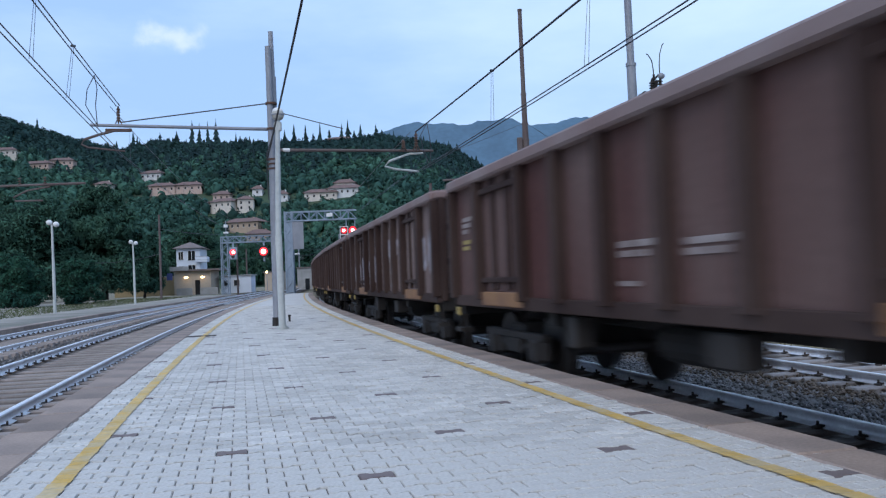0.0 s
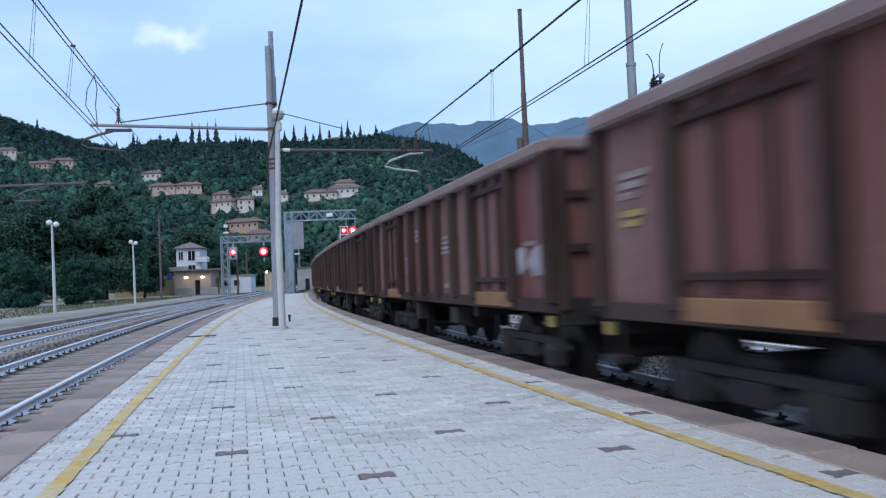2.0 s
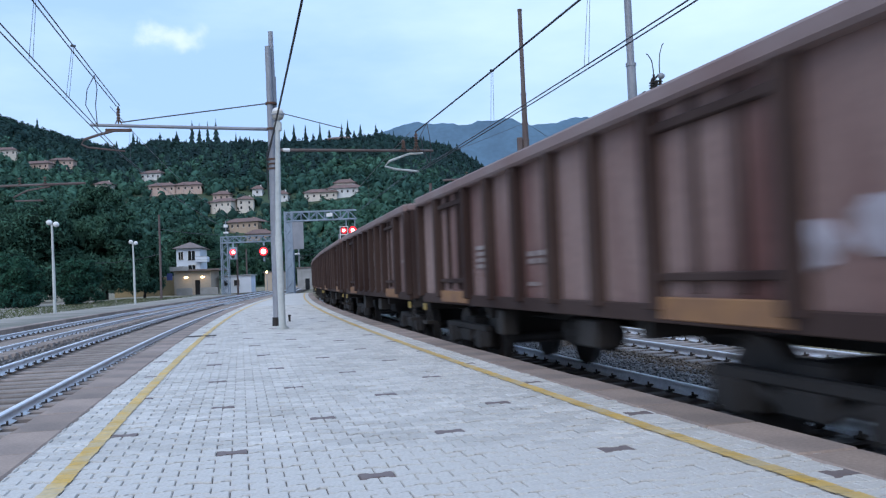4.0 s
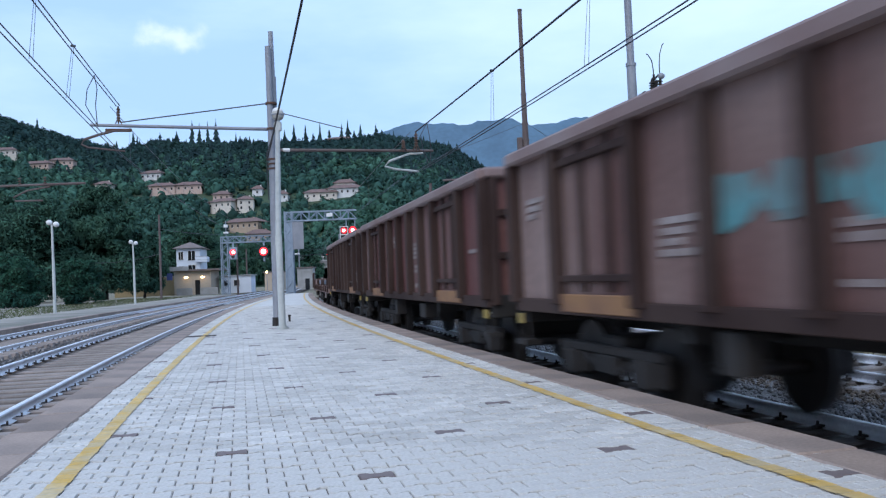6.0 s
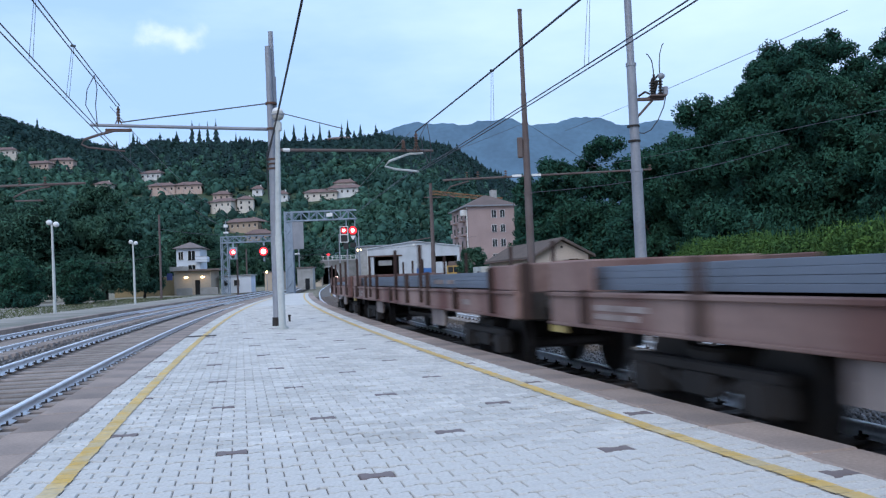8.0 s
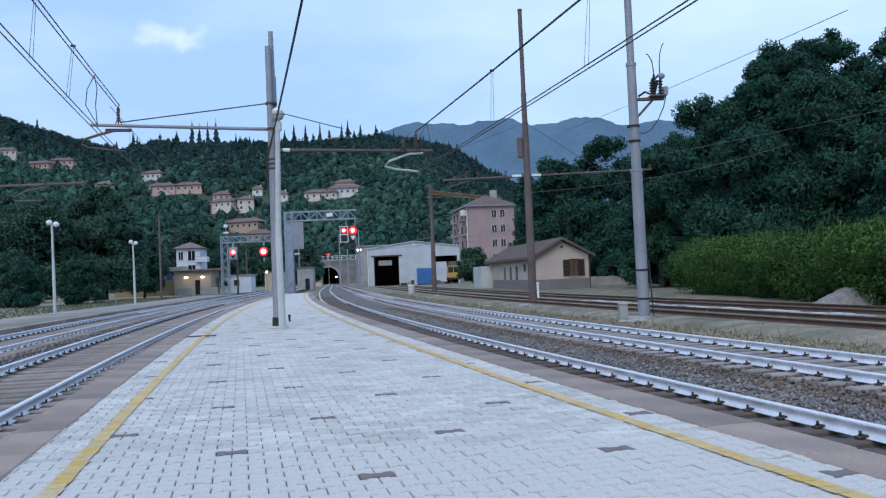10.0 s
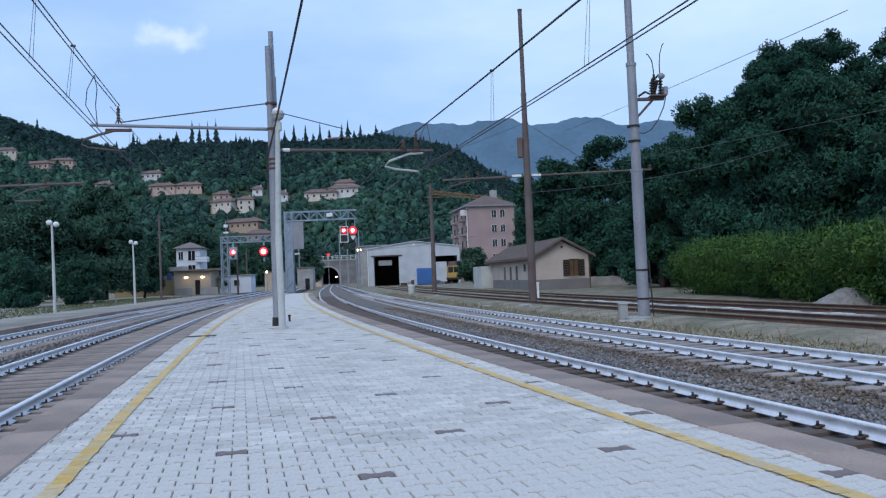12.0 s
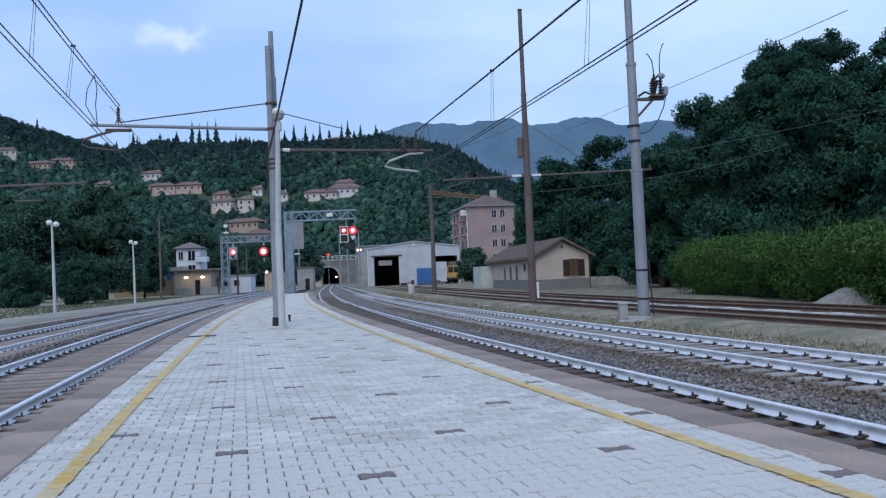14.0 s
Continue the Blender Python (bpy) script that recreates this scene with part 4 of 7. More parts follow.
def high_wagon(name_label, paint):
    """Bogie open wagon with high ribbed steel sides; x forward along the track, z from the rail head."""
    e = thing("open_wagon", name_label, "goods wagon", group="goods train")
    hb, top, low = 6.38, 2.98, 1.16
    for sy in (-1, 1):
        part("side_wall", boxes((-hb, hb, min(sy * 1.30, sy * 1.335), max(sy * 1.30, sy * 1.335), low, top - 0.08)), paint, e)
        xs = [-6.33, -4.93, -4.30, -3.66, -3.03, -1.82, -0.61, 0.61, 1.82, 3.03, 3.66, 4.30, 4.93, 6.33]
        for i, x in enumerate(xs):
            door = i in (2, 3, 10, 11)
            w, d = (0.050, 1.385) if door else (0.085, 1.47)
            bm = boxes((x - w, x + w, min(sy * 1.33, sy * d), max(sy * 1.33, sy * d), low + (0.12 if door else -0.02), top - 0.16), bevel=0.012)
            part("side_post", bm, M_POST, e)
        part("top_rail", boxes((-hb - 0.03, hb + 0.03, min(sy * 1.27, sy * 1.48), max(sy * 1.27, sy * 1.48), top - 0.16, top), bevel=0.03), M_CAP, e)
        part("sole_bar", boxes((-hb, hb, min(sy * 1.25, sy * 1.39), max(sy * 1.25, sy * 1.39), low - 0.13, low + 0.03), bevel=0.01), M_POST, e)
        for x0, x1 in ((-4.85, -3.1), (3.1, 4.85)):
            part("door_sill", boxes((x0, x1, min(sy * 1.34, sy * 1.405), max(sy * 1.34, sy * 1.405), low - 0.10, low + 0.09), bevel=0.01), M_ORANGE, e)
            part("door_bar", boxes((x0, x1, min(sy * 1.335, sy * 1.40), max(sy * 1.335, sy * 1.40), low + 0.22, low + 0.29), bevel=0.01), M_POST, e)
            part("door_bar", boxes((x0, x1, min(sy * 1.335, sy * 1.41), max(sy * 1.335, sy * 1.41), top - 0.36, top - 0.28), bevel=0.01), M_POST, e)
        for x in (-6.25, 6.25):
            part("corner_step", boxes((x - 0.16, x + 0.16, min(sy * 1.2, sy * 1.4), max(sy * 1.2, sy * 1.4), 0.62, 0.68), (x - 0.16, x - 0.13, min(sy * 1.3, sy * 1.33), max(sy * 1.3, sy * 1.33), 0.62, 1.05), (x + 0.13, x + 0.16, min(sy * 1.3, sy * 1.33), max(sy * 1.3, sy * 1.33), 0.62, 1.05)), M_UNDER, e)
            part("end_mark", boxes((x - 0.05, x + 0.05, min(sy * 1.36, sy * 1.405), max(sy * 1.36, sy * 1.405), 0.88, 1.0)), M_YELLOW_MARK, e, "yellow painted corner mark")
    for sx in (-1, 1):
        part("end_wall", boxes((min(sx * 6.34, sx * 6.38), max(sx * 6.34, sx * 6.38), -1.33, 1.33, low, top - 0.08)), paint, e)
        bm = bmesh.new()
        for y in (-1.27, -0.45, 0.45, 1.27):
            box(bm, min(sx * 6.38, sx * 6.48), max(sx * 6.38, sx * 6.48), y - 0.06, y + 0.06, low - 0.1, top - 0.1, 0.012)
        for z in (1.75, 2.35):
            box(bm, min(sx * 6.38, sx * 6.45), max(sx * 6.38, sx * 6.45), -1.3, 1.3, z - 0.05, z + 0.05, 0.012)
        part("end_rib", bm, M_POST, e)
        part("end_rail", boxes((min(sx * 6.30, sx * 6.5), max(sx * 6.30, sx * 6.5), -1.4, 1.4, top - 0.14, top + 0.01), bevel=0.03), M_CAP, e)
        part("headstock", boxes((min(sx * 6.2, sx * 6.42), max(sx * 6.2, sx * 6.42), -1.3, 1.3, 0.88, 1.2), bevel=0.02), M_UNDER, e)
    part("floor", boxes((-hb, hb, -1.29, 1.29, low - 0.06, low + 0.02)), M_UNDER, e)
    part("underframe", boxes((-6.2, 6.2, -0.28, -0.12, 0.80, 1.1), (-6.2, 6.2, 0.12, 0.28, 0.80, 1.1), (-2.6, -2.4, -1.25, 1.25, 0.86, 1.1), (2.4, 2.6, -1.25, 1.25, 0.86, 1.1)), M_UNDER, e)
    part("brake_cylinder", tubes(((-0.9, -0.55, 0.72), (0.2, -0.55, 0.72), 0.19), n=14), M_UNDER, e)
    part("air_tank", tubes(((0.6, 0.5, 0.74), (1.5, 0.5, 0.74), 0.15), n=14), M_UNDER, e)
    part("brake_box", boxes((1.0, 1.5, -1.3, -1.05, 0.70, 0.98), bevel=0.015), M_UNDER, e)
    part("lever_box", boxes((-1.9, -1.6, -1.32, -1.1, 0.66, 1.0), bevel=0.015), M_UNDER, e)
    buffers(e, WAGON / 2)
    bogie(e, -4.5)
    bogie(e, 4.5)
    return e


def flat_wagon(label, length, tall, plates):
    """Bogie flat wagon with side stakes and low end walls, loaded with grey steel plates; tall lists the x of raised stanchions."""
    e = thing("flat_wagon", label, "goods wagon", group="goods train")
    hb = length / 2 - 0.62
    for sy in (-1, 1):
        part("sole_bar", boxes((-hb, hb, min(sy * 1.22, sy * 1.34), max(sy * 1.22, sy * 1.34), 0.91, 1.27), bevel=0.012), M_WAGON, e)
        part("sole_flange", boxes((-hb, hb, min(sy * 1.33, sy * 1.375), max(sy * 1.33, sy * 1.375), 1.225, 1.27), (-hb, hb, min(sy * 1.33, sy * 1.37), max(sy * 1.33, sy * 1.37), 0.91, 0.945), bevel=0.008), M_WAGON, e)
        n = int(hb)
        for i in range(n):
            x = -hb + 1.0 + i * (2 * hb - 2.0) / (n - 1)
            part("stake", boxes((x - 0.055, x + 0.055, min(sy * 1.33, sy * 1.41), max(sy * 1.33, sy * 1.41), 0.96, 1.58 if i % 3 else 1.30), bevel=0.012), M_POST, e)
        for x in tall:
            part("stanchion", boxes((x - 0.04, x + 0.04, min(sy * 1.33, sy * 1.40), max(sy * 1.33, sy * 1.40), 1.0, 2.12), bevel=0.012), M_POST, e)
        for x in (-0.39 * hb, 0.44 * hb):
            part("side_panel", boxes((x - 0.52, x + 0.52, min(sy * 1.27, sy * 1.31), max(sy * 1.27, sy * 1.31), 0.62, 0.905)), M_PANEL, e, "pale grey lettered panel under the side")
        part("end_mark", boxes((-hb, -hb + 0.4, min(sy * 1.3, sy * 1.352), max(sy * 1.3, sy * 1.352), 0.83, 0.905)), M_YELLOW_MARK, e)
    part("deck", boxes((-hb, hb, -1.23, 1.23, 1.18, 1.25)), M_UNDER, e)
    for sx in (-1, 1):
        part("end_wall", boxes((min(sx * (hb - 0.08), sx * hb), max(sx * (hb - 0.08), sx * hb), -1.32, 1.32, 1.2, 1.62), bevel=0.02), M_WAGON, e)
        bm = bmesh.new()
        for y in (-1.2, -0.4, 0.4, 1.2):
            box(bm, min(sx * hb, sx * (hb + 0.09)), max(sx * hb, sx * (hb + 0.09)), y - 0.06, y + 0.06, 0.9, 1.62, 0.012)
        part("end_rib", bm, M_POST, e)
        for sy in (-1, 1):
            part("side_return", boxes((min(sx * (hb - 1.15), sx * hb), max(sx * (hb - 1.15), sx * hb), min(sy * 1.30, sy * 1.345), max(sy * 1.30, sy * 1.345), 1.275, 1.60), bevel=0.012), M_WAGON, e)
        part("headstock", boxes((min(sx * (hb - 0.2), sx * hb), max(sx * (hb - 0.2), sx * hb), -1.3, 1.3, 0.88, 1.2), bevel=0.02), M_UNDER, e)
    m = min(3.0, hb - 1.2)
    part("underframe", boxes((-hb, hb, -0.3, -0.14, 0.74, 1.18), (-hb, hb, 0.14, 0.3, 0.74, 1.18), (-m, m, -0.9, -0.84, 0.80, 0.98), (-m, m, 0.84, 0.9, 0.80, 0.98), (-m / 2, m / 2, -0.88, -0.84, 0.62, 0.70), (-m / 2, -m / 2 + 0.1, -0.88, -0.84, 0.62, 0.98), (m / 2 - 0.1, m / 2, -0.88, -0.84, 0.62, 0.98)), M_UNDER, e)
    for i in range(plates):
        z = 1.29 + i * 0.06
        part("steel_plate", boxes((-hb + 0.75 + 0.03 * (i % 2), hb - 0.45 + 0.02 * (i % 3), -1.19 + 0.002 * (i % 2), 1.19, z, z + 0.0585), bevel=0.003), M_PLATE, e, "grey steel plate")
    part("load_mark", boxes((0.35 * hb, 0.35 * hb + 0.8, -1.20, -1.185, 1.35, 1.43), (0.48 * hb, 0.48 * hb + 0.5, -1.20, -1.185, 1.35, 1.42)), M_MARK, e)
    marks(e, [(-0.80 * hb, 1.08, 1.1, 0.17), (0.72 * hb, 1.08, 0.9, 0.12)], y=1.343)
    buffers(e, length / 2)
    bogie(e, -hb + (2.6 if length > 12 else 1.9))
    bogie(e, hb - (2.6 if length > 12 else 1.9))
    return e


STENCILS = [(-5.7, 2.25, 0.5, 0.28), (-1.2, 2.30, 0.75, 0.27), (-0.05, 1.68, 0.7, 0.18), (1.2, 2.02, 0.85, 0.34), (-2.4, 1.75, 0.6, 0.36), (1.22, 1.66, 0.8, 0.17), (1.2, 1.33, 0.7, 0.12), (-0.1, 1.36, 0.6, 0.07), (5.6, 1.85, 0.7, 0.09)]


def train():
    """Thirteen high-sided wagons, two long flats and a short one; the rear of wagon k passes s = 10 m at 0.23 + 0.587 k seconds."""
    out = []
    for k in range(13):
        red = k in (3, 4, 5, 11)
        label = "red-brown ribbed open goods wagon with faded stencils" if red else "dirty brown ribbed open goods wagon with faded stencils"
        w = high_wagon("pale dusty brown open goods wagon with graffiti" if k == 1 else label, M_WAGON_DUSTY if k == 1 else M_WAGON_DARK if k in (0, 12) else M_WAGON_RED if red else M_WAGON)
        rows = [r for i, r in enumerate(STENCILS) if (i * 3 + k * 2) % 5 < (2 if k in (0, 7, 12) else 3)]
        marks(w, rows)
        if k % 3 == 0:
            marks(w, [(-5.75, 1.95, 0.4, 0.18)], M_YELLOW_MARK)
        if k == 1:
            scrawl(w, -6.2, -1.4, 1.3, 2.1, M_GRAF_WHITE, 1, label="white sprayed graffiti")
            scrawl(w, 0.4, 3.0, 2.0, 2.45, M_GRAF_WHITE, 4, label="white sprayed graffiti")
            scrawl(w, 4.5, 6.25, 1.45, 2.35, M_GRAF_WHITE, 9, label="white sprayed graffiti")
        if k == 2:
            scrawl(w, 0.5, 2.7, 1.22, 2.15, M_GRAF_BLUE, 2, label="pale blue sprayed graffiti")
            scrawl(w, -5.8, -2.0, 1.35, 1.7, M_GRAF_WHITE, 3, label="white sprayed graffiti")
        if k == 10:
            scrawl(w, -2.1, 0.5, 1.68, 2.2, M_GRAF_TEAL, 5, label="teal sprayed graffiti")
        if k in (4, 7, 12):
            scrawl(w, 4.6, 6.2, 1.42, 1.85, M_GRAF_WHITE, 6 + k, label="white sprayed graffiti")
        out.append((w, 10 - WAGON / 2 + 0.0 + SPEED * (0.23 + 0.587 * k), 4.5))
    rear = 10 + SPEED * (0.23 + 0.587 * 12)
    for length, tall, plates, label in ((FLAT, (), 4, "long brown flat wagon loaded with grey steel plates"),
                                        (FLAT, (2.6, -0.3, -4.6, -7.4), 4, "long brown flat wagon with tall stanchions and grey steel plates"),
                                        (FLAT_SHORT, (3.4, 1.2, -1.2, -3.4), 2, "short brown flat wagon with tall stanchions, the last of the train")):
        out.append((flat_wagon(label, length, tall, plates), rear + length / 2, length / 2 - (3.2 if length > 12 else 2.5)))
        rear += length
    return out


def place_on(line, s, half):
    """A vehicle's pose with its two bogies on the line; x points towards smaller s."""
    (ax, ay), (bx, by) = line.at(s - half), line.at(s + half)
    return pose((ax + bx) / 2, (ay + by) / 2, Z_A, 0, 0, math.degrees(math.atan2(ay - by, ax - bx)))


TRAIN = []


def motions():
    for wagon, s0, half in TRAIN:
        walk(wagon, [(t * 0.25, place_on(TRACK_A, s0 - SPEED * t * 0.25, half)) for t in range(57)])


# ---------------------------------------------------------------- masts, wires and lamps
def stepped_mast(label, x, y, z0, joints, material, group="catenary masts", lean=0.0):
    """A round mast in telescoped lengths: joints are (height, radius) from the foot up."""
    e = thing("catenary_mast", label, "mast", pose(x, y, z0), group)
    for (h0, r0), (h1, _) in zip(joints, joints[1:]):
        bm = tubes(((lean * h0, 0, h0 - 0.06), (lean * h1, 0, h1), r0, r0 * 0.93), n=16)
        part("mast_section", bm, material, e, smooth=False)
        part("collar", tubes(((lean * h1, 0, h1 - 0.10), (lean * h1, 0, h1), r0 * 1.06), n=16), material, e)
    return e


def insulator(parent, p, r=0.07, n=4, up=0.09):
    bm = bmesh.new()
    for i in range(n):
        tube(bm, (p[0], p[1], p[2] + i * up), (p[0], p[1], p[2] + i * up + up * 0.55), r, r * 0.45, 10)
    part("insulator", bm, M_RUST, parent)


def platform_mast():
    e = thing("catenary_mast", "tall grey twin-tube mast standing on the platform", "mast", pose(-4.27, 22.44, 0, 0, 0, 13), "catenary masts")
    part("mast_section", tubes(((0, 0, -0.02), (0.02, 0, 4.35), 0.112, 0.108), ((0.0, 0, 4.35), (-0.02, 0, 7.16), 0.088, 0.072), n=16), M_MAST, e)
    part("mast_section", tubes(((0.08, 0.14, 0.0), (0.09, 0.14, 6.4), 0.085, 0.082), ((0.08, 0.14, 6.4), (0.07, 0.14, 7.58), 0.068, 0.062), n=16), M_MAST, e)
    part("foot", tubes(((0, 0, -0.01), (0, 0, 0.22), 0.135, 0.13), n=16), M_UNDER, e)
    for z in (3.98, 4.10, 4.22, 5.0, 5.66):
        part("clamp", tubes(((0.02, 0.03, z), (0.02, 0.03, z + 0.05), 0.15), n=16), M_RUST, e)
    part("cross_arm", tubes(((-0.03, 0, 5.02), (-4.34, 0, 5.13), 0.045, 0.04), n=10), M_MAST, e)
    part("cross_arm", tubes(((0.1, 0.1, 4.50), (4.24, 0.1, 4.45), 0.04, 0.035), n=10), M_MAST_RUST, e)
    part("stay_wire", tubes(((-0.1, 0, 5.68), (-3.62, 0, 5.20), 0.016), ((0.1, 0.1, 5.50), (1.85, 0.1, 5.05), 0.012), n=6), M_WIRE, e)
    part("arm_sleeve", tubes(((0.28, 0.1, 4.50), (0.46, 0.1, 4.497), 0.046), n=10), M_WHITE, e, "pale insulating sleeve on the arm")
    # post insulators that carry the two messenger wires
    for x, z, h in ((-3.69, 5.14, 0.46), (3.77, 4.47, 0.48), (3.42, 4.47, 0.26)):
        bm = tubes(((x, 0, z - 0.06), (x, 0, z + h), 0.018), n=6)
        for i in range(5):
            zz = z + h * (0.18 + 0.15 * i)
            tube(bm, (x, 0, zz), (x, 0, zz + 0.05), 0.055, 0.03, 10)
        tube(bm, (x - 0.10, 0, z - 0.05), (x, 0, z + h * 0.4), 0.014, n=6)
        tube(bm, (x + 0.10, 0, z - 0.05), (x, 0, z + h * 0.4), 0.014, n=6)
        part("insulator", bm, M_RUST, e)
    part("arm_plate", boxes((-4.0, -3.38, -0.03, 0.03, 4.96, 5.04), bevel=0.01), M_RUST, e)
    reg = bmesh.new()
    cable(reg, [(-3.42, 0, 5.0), (-3.80, 0, 4.99), (-4.22, 0, 4.87), (-4.50, 0, 4.77)], 0.036, 8)
    cable(reg, [(-4.50, 0, 4.77), (-4.56, 0, 4.66), (-4.42, 0, 4.58), (-3.55, 0, 4.48)], 0.022, 8)
    part("registration_arm", reg, M_MAST_RUST, e)
    reg = bmesh.new()
    cable(reg, [(3.96, 0.1, 4.39), (3.58, 0.1, 4.37), (3.04, 0.1, 4.18), (2.92, 0.1, 4.05), (3.19, 0.1, 3.97), (3.82, 0.1, 3.90)], 0.032, 8)
    part("registration_arm", reg, M_LAMP_POST, e)
    part("lead_wire", cable(bmesh.new(), [(0.0, -0.16, 4.75), (-0.13, -0.12, 4.4), (-0.14, -0.1, 3.9), (-0.12, -0.1, 3.2)], 0.014, 6), M_CABLE, e)


def platform_lamp():
    e = thing("lamp_post", "pale painted platform lamp post with round white head", "lamp post", pose(-3.83, 20.69, 0), "lamp posts")
    part("pole", tubes(((0, 0, 0), (-0.02, 0, 2.2), 0.085, 0.08), ((-0.02, 0, 2.2), (0.05, 0, 4.92), 0.07, 0.055), n=16), M_LAMP_POST, e)
    part("foot", tubes(((0, 0, 0), (0, 0, 0.06), 0.14), n=16), M_LAMP_POST, e)
    globe = part("lamp_head", ball(bmesh.new(), (0.06, 0, 5.05), 0.148, 3), M_LAMP_GLOBE, e, "round grey-white globe with a pale cap", smooth=True)
    part("cap", ball(bmesh.new(), (0.06, 0, 5.13), 0.128, 3, (1, 1, 0.72)), M_WHITE, globe, smooth=True)
    part("band", tubes(((0.06, 0, 5.03), (0.06, 0, 5.06), 0.155), n=20), M_MAST, globe)
    part("bracket", boxes((-0.04, 0.14, -0.05, 0.05, 4.66, 4.88), bevel=0.02), M_LAMP_POST, e)
    m = thing("floor_bolt_stand", "short dark metal stub beside the lamp post", "bollard", pose(-4.35, 24.6, 0))
    part("stub", tubes(((0, 0, 0), (0, 0, 0.15), 0.03), n=12), M_UNDER, m)
    part("knob", tubes(((0, 0, 0.15), (0, 0, 0.19), 0.045), n=12), M_UNDER, m)
    c = thing("overhead_cable", "thick black cable running to the platform mast", "cable")
    bm = bmesh.new()
    cable(bm, sag((-0.66, 7.7, 5.6), (-4.36, 22.30, 4.26), 0.06, 18), 0.019, 8)
    part("cable_run", bm, M_CABLE, c)


def side_lamp(x, y, h, big=1.0):
    e = thing("lamp_post", "slender pale lamp post with two white heads", "lamp post", pose(x, y, 0), "lamp posts")
    part("pole", tubes(((0, 0, -0.2), (-0.02, 0, h * 0.55), 0.09, 0.08), ((-0.02, 0, h * 0.55), (-0.05, 0, h - 0.15), 0.07, 0.06), n=14), M_LAMP_POST, e)
    part("cross_bar", tubes(((-0.22, 0, h - 0.10), (0.16, 0.1, h - 0.20), 0.03), n=8), M_LAMP_POST, e)
    for dx, dz in ((-0.22, 0.05), (0.17, -0.07)):
        bm = ball(bmesh.new(), (dx, 0.05, h - 0.04 + dz), 0.17 * big, 2, (1.05, 1.05, 0.92))
        part("lamp_head", bm, M_WHITE, e, smooth=True)


def overhead_line(label, line, off, z_contact, z_top, y0, y1, spans, double=True, r=0.010):
    """Contact wires under a messenger with droppers, following the track."""
    e = thing("overhead_line", label, "overhead wire", group="overhead lines")
    s0, s1 = line.s_of(y0), line.s_of(y1)
    ss = np.linspace(s0, s1, 40)
    for d in ((-0.03, 0.03) if double else (0,)):
        bm = bmesh.new()
        cable(bm, [(*line.at(s, off + d), z_contact) for s in ss], r, 5)
        part("contact_wire", bm, M_WIRE, e)
    bm = bmesh.new()

    def top(s):
        k = ((s - s0) / (s1 - s0) * spans) % 1
        return z_top - 0.35 * 4 * k * (1 - k) * 0.6
    cable(bm, [(*line.at(s, off), top(s)) for s in ss], r * 1.25, 5)
    part("messenger_wire", bm, M_WIRE, e)
    for s in np.arange(s0 + 3, s1, 6.5):
        bm = bmesh.new()
        x, y = line.at(s, off)
        cable(bm, [(x, y, z_contact), (x, y, top(s))], 0.004, 4)
        part("dropper", bm, M_WIRE, e)


def straight_span(label, c0, c1, m0, m1, z_contact, z_top, droppers, apart=0.045, loop=3.2):
    """One taut span: two contact wires under two messengers, with thin droppers between them at the given y."""
    e = thing("overhead_line", label, "overhead wire", group="overhead lines")
    for name, a, b, z, r, d in (("contact_wire", c0, c1, z_contact, 0.010, 0.05), ("messenger_wire", m0, m1, z_top, 0.011, apart)):
        for side in (-d, d):
            part(name, cable(bmesh.new(), sag((a[0] + side, a[1], z), (b[0] + side, b[1], z), 0.03), r, 6), M_WIRE, e)
    for y in droppers:
        k, q = (y - c0[1]) / (c1[1] - c0[1]), (y - m0[1]) / (m1[1] - m0[1])
        x, x2 = c0[0] + k * (c1[0] - c0[0]), m0[0] + q * (m1[0] - m0[0])
        for side in (-0.03, 0.03):
            part("dropper", cable(bmesh.new(), [(x + side, y, z_contact), (x2 + side * 0.5, y + 0.1, z_top)], 0.004, 4), M_WIRE, e)
        part("clamp", ball(bmesh.new(), (x2, y + 0.1, z_top), 0.035, 1, (1.6, 1.6, 0.8)), M_CABLE, e)
    # slack jumper loops near the mast
    y = c1[1] - loop
    k, q = (y - c0[1]) / (c1[1] - c0[1]), (y - m0[1]) / (m1[1] - m0[1])
    x, x2 = c0[0] + k * (c1[0] - c0[0]), m0[0] + q * (m1[0] - m0[0])
    for bow in (-0.16, 0.05):
        part("jumper_wire", cable(bmesh.new(), [(x2, y, z_top), (x2 + bow, y, z_top - 0.3), (x + bow, y + 0.2, (z_contact + z_top) / 2 - 0.1), (x, y + 0.4, z_contact)], 0.010, 5), M_WIRE, e)


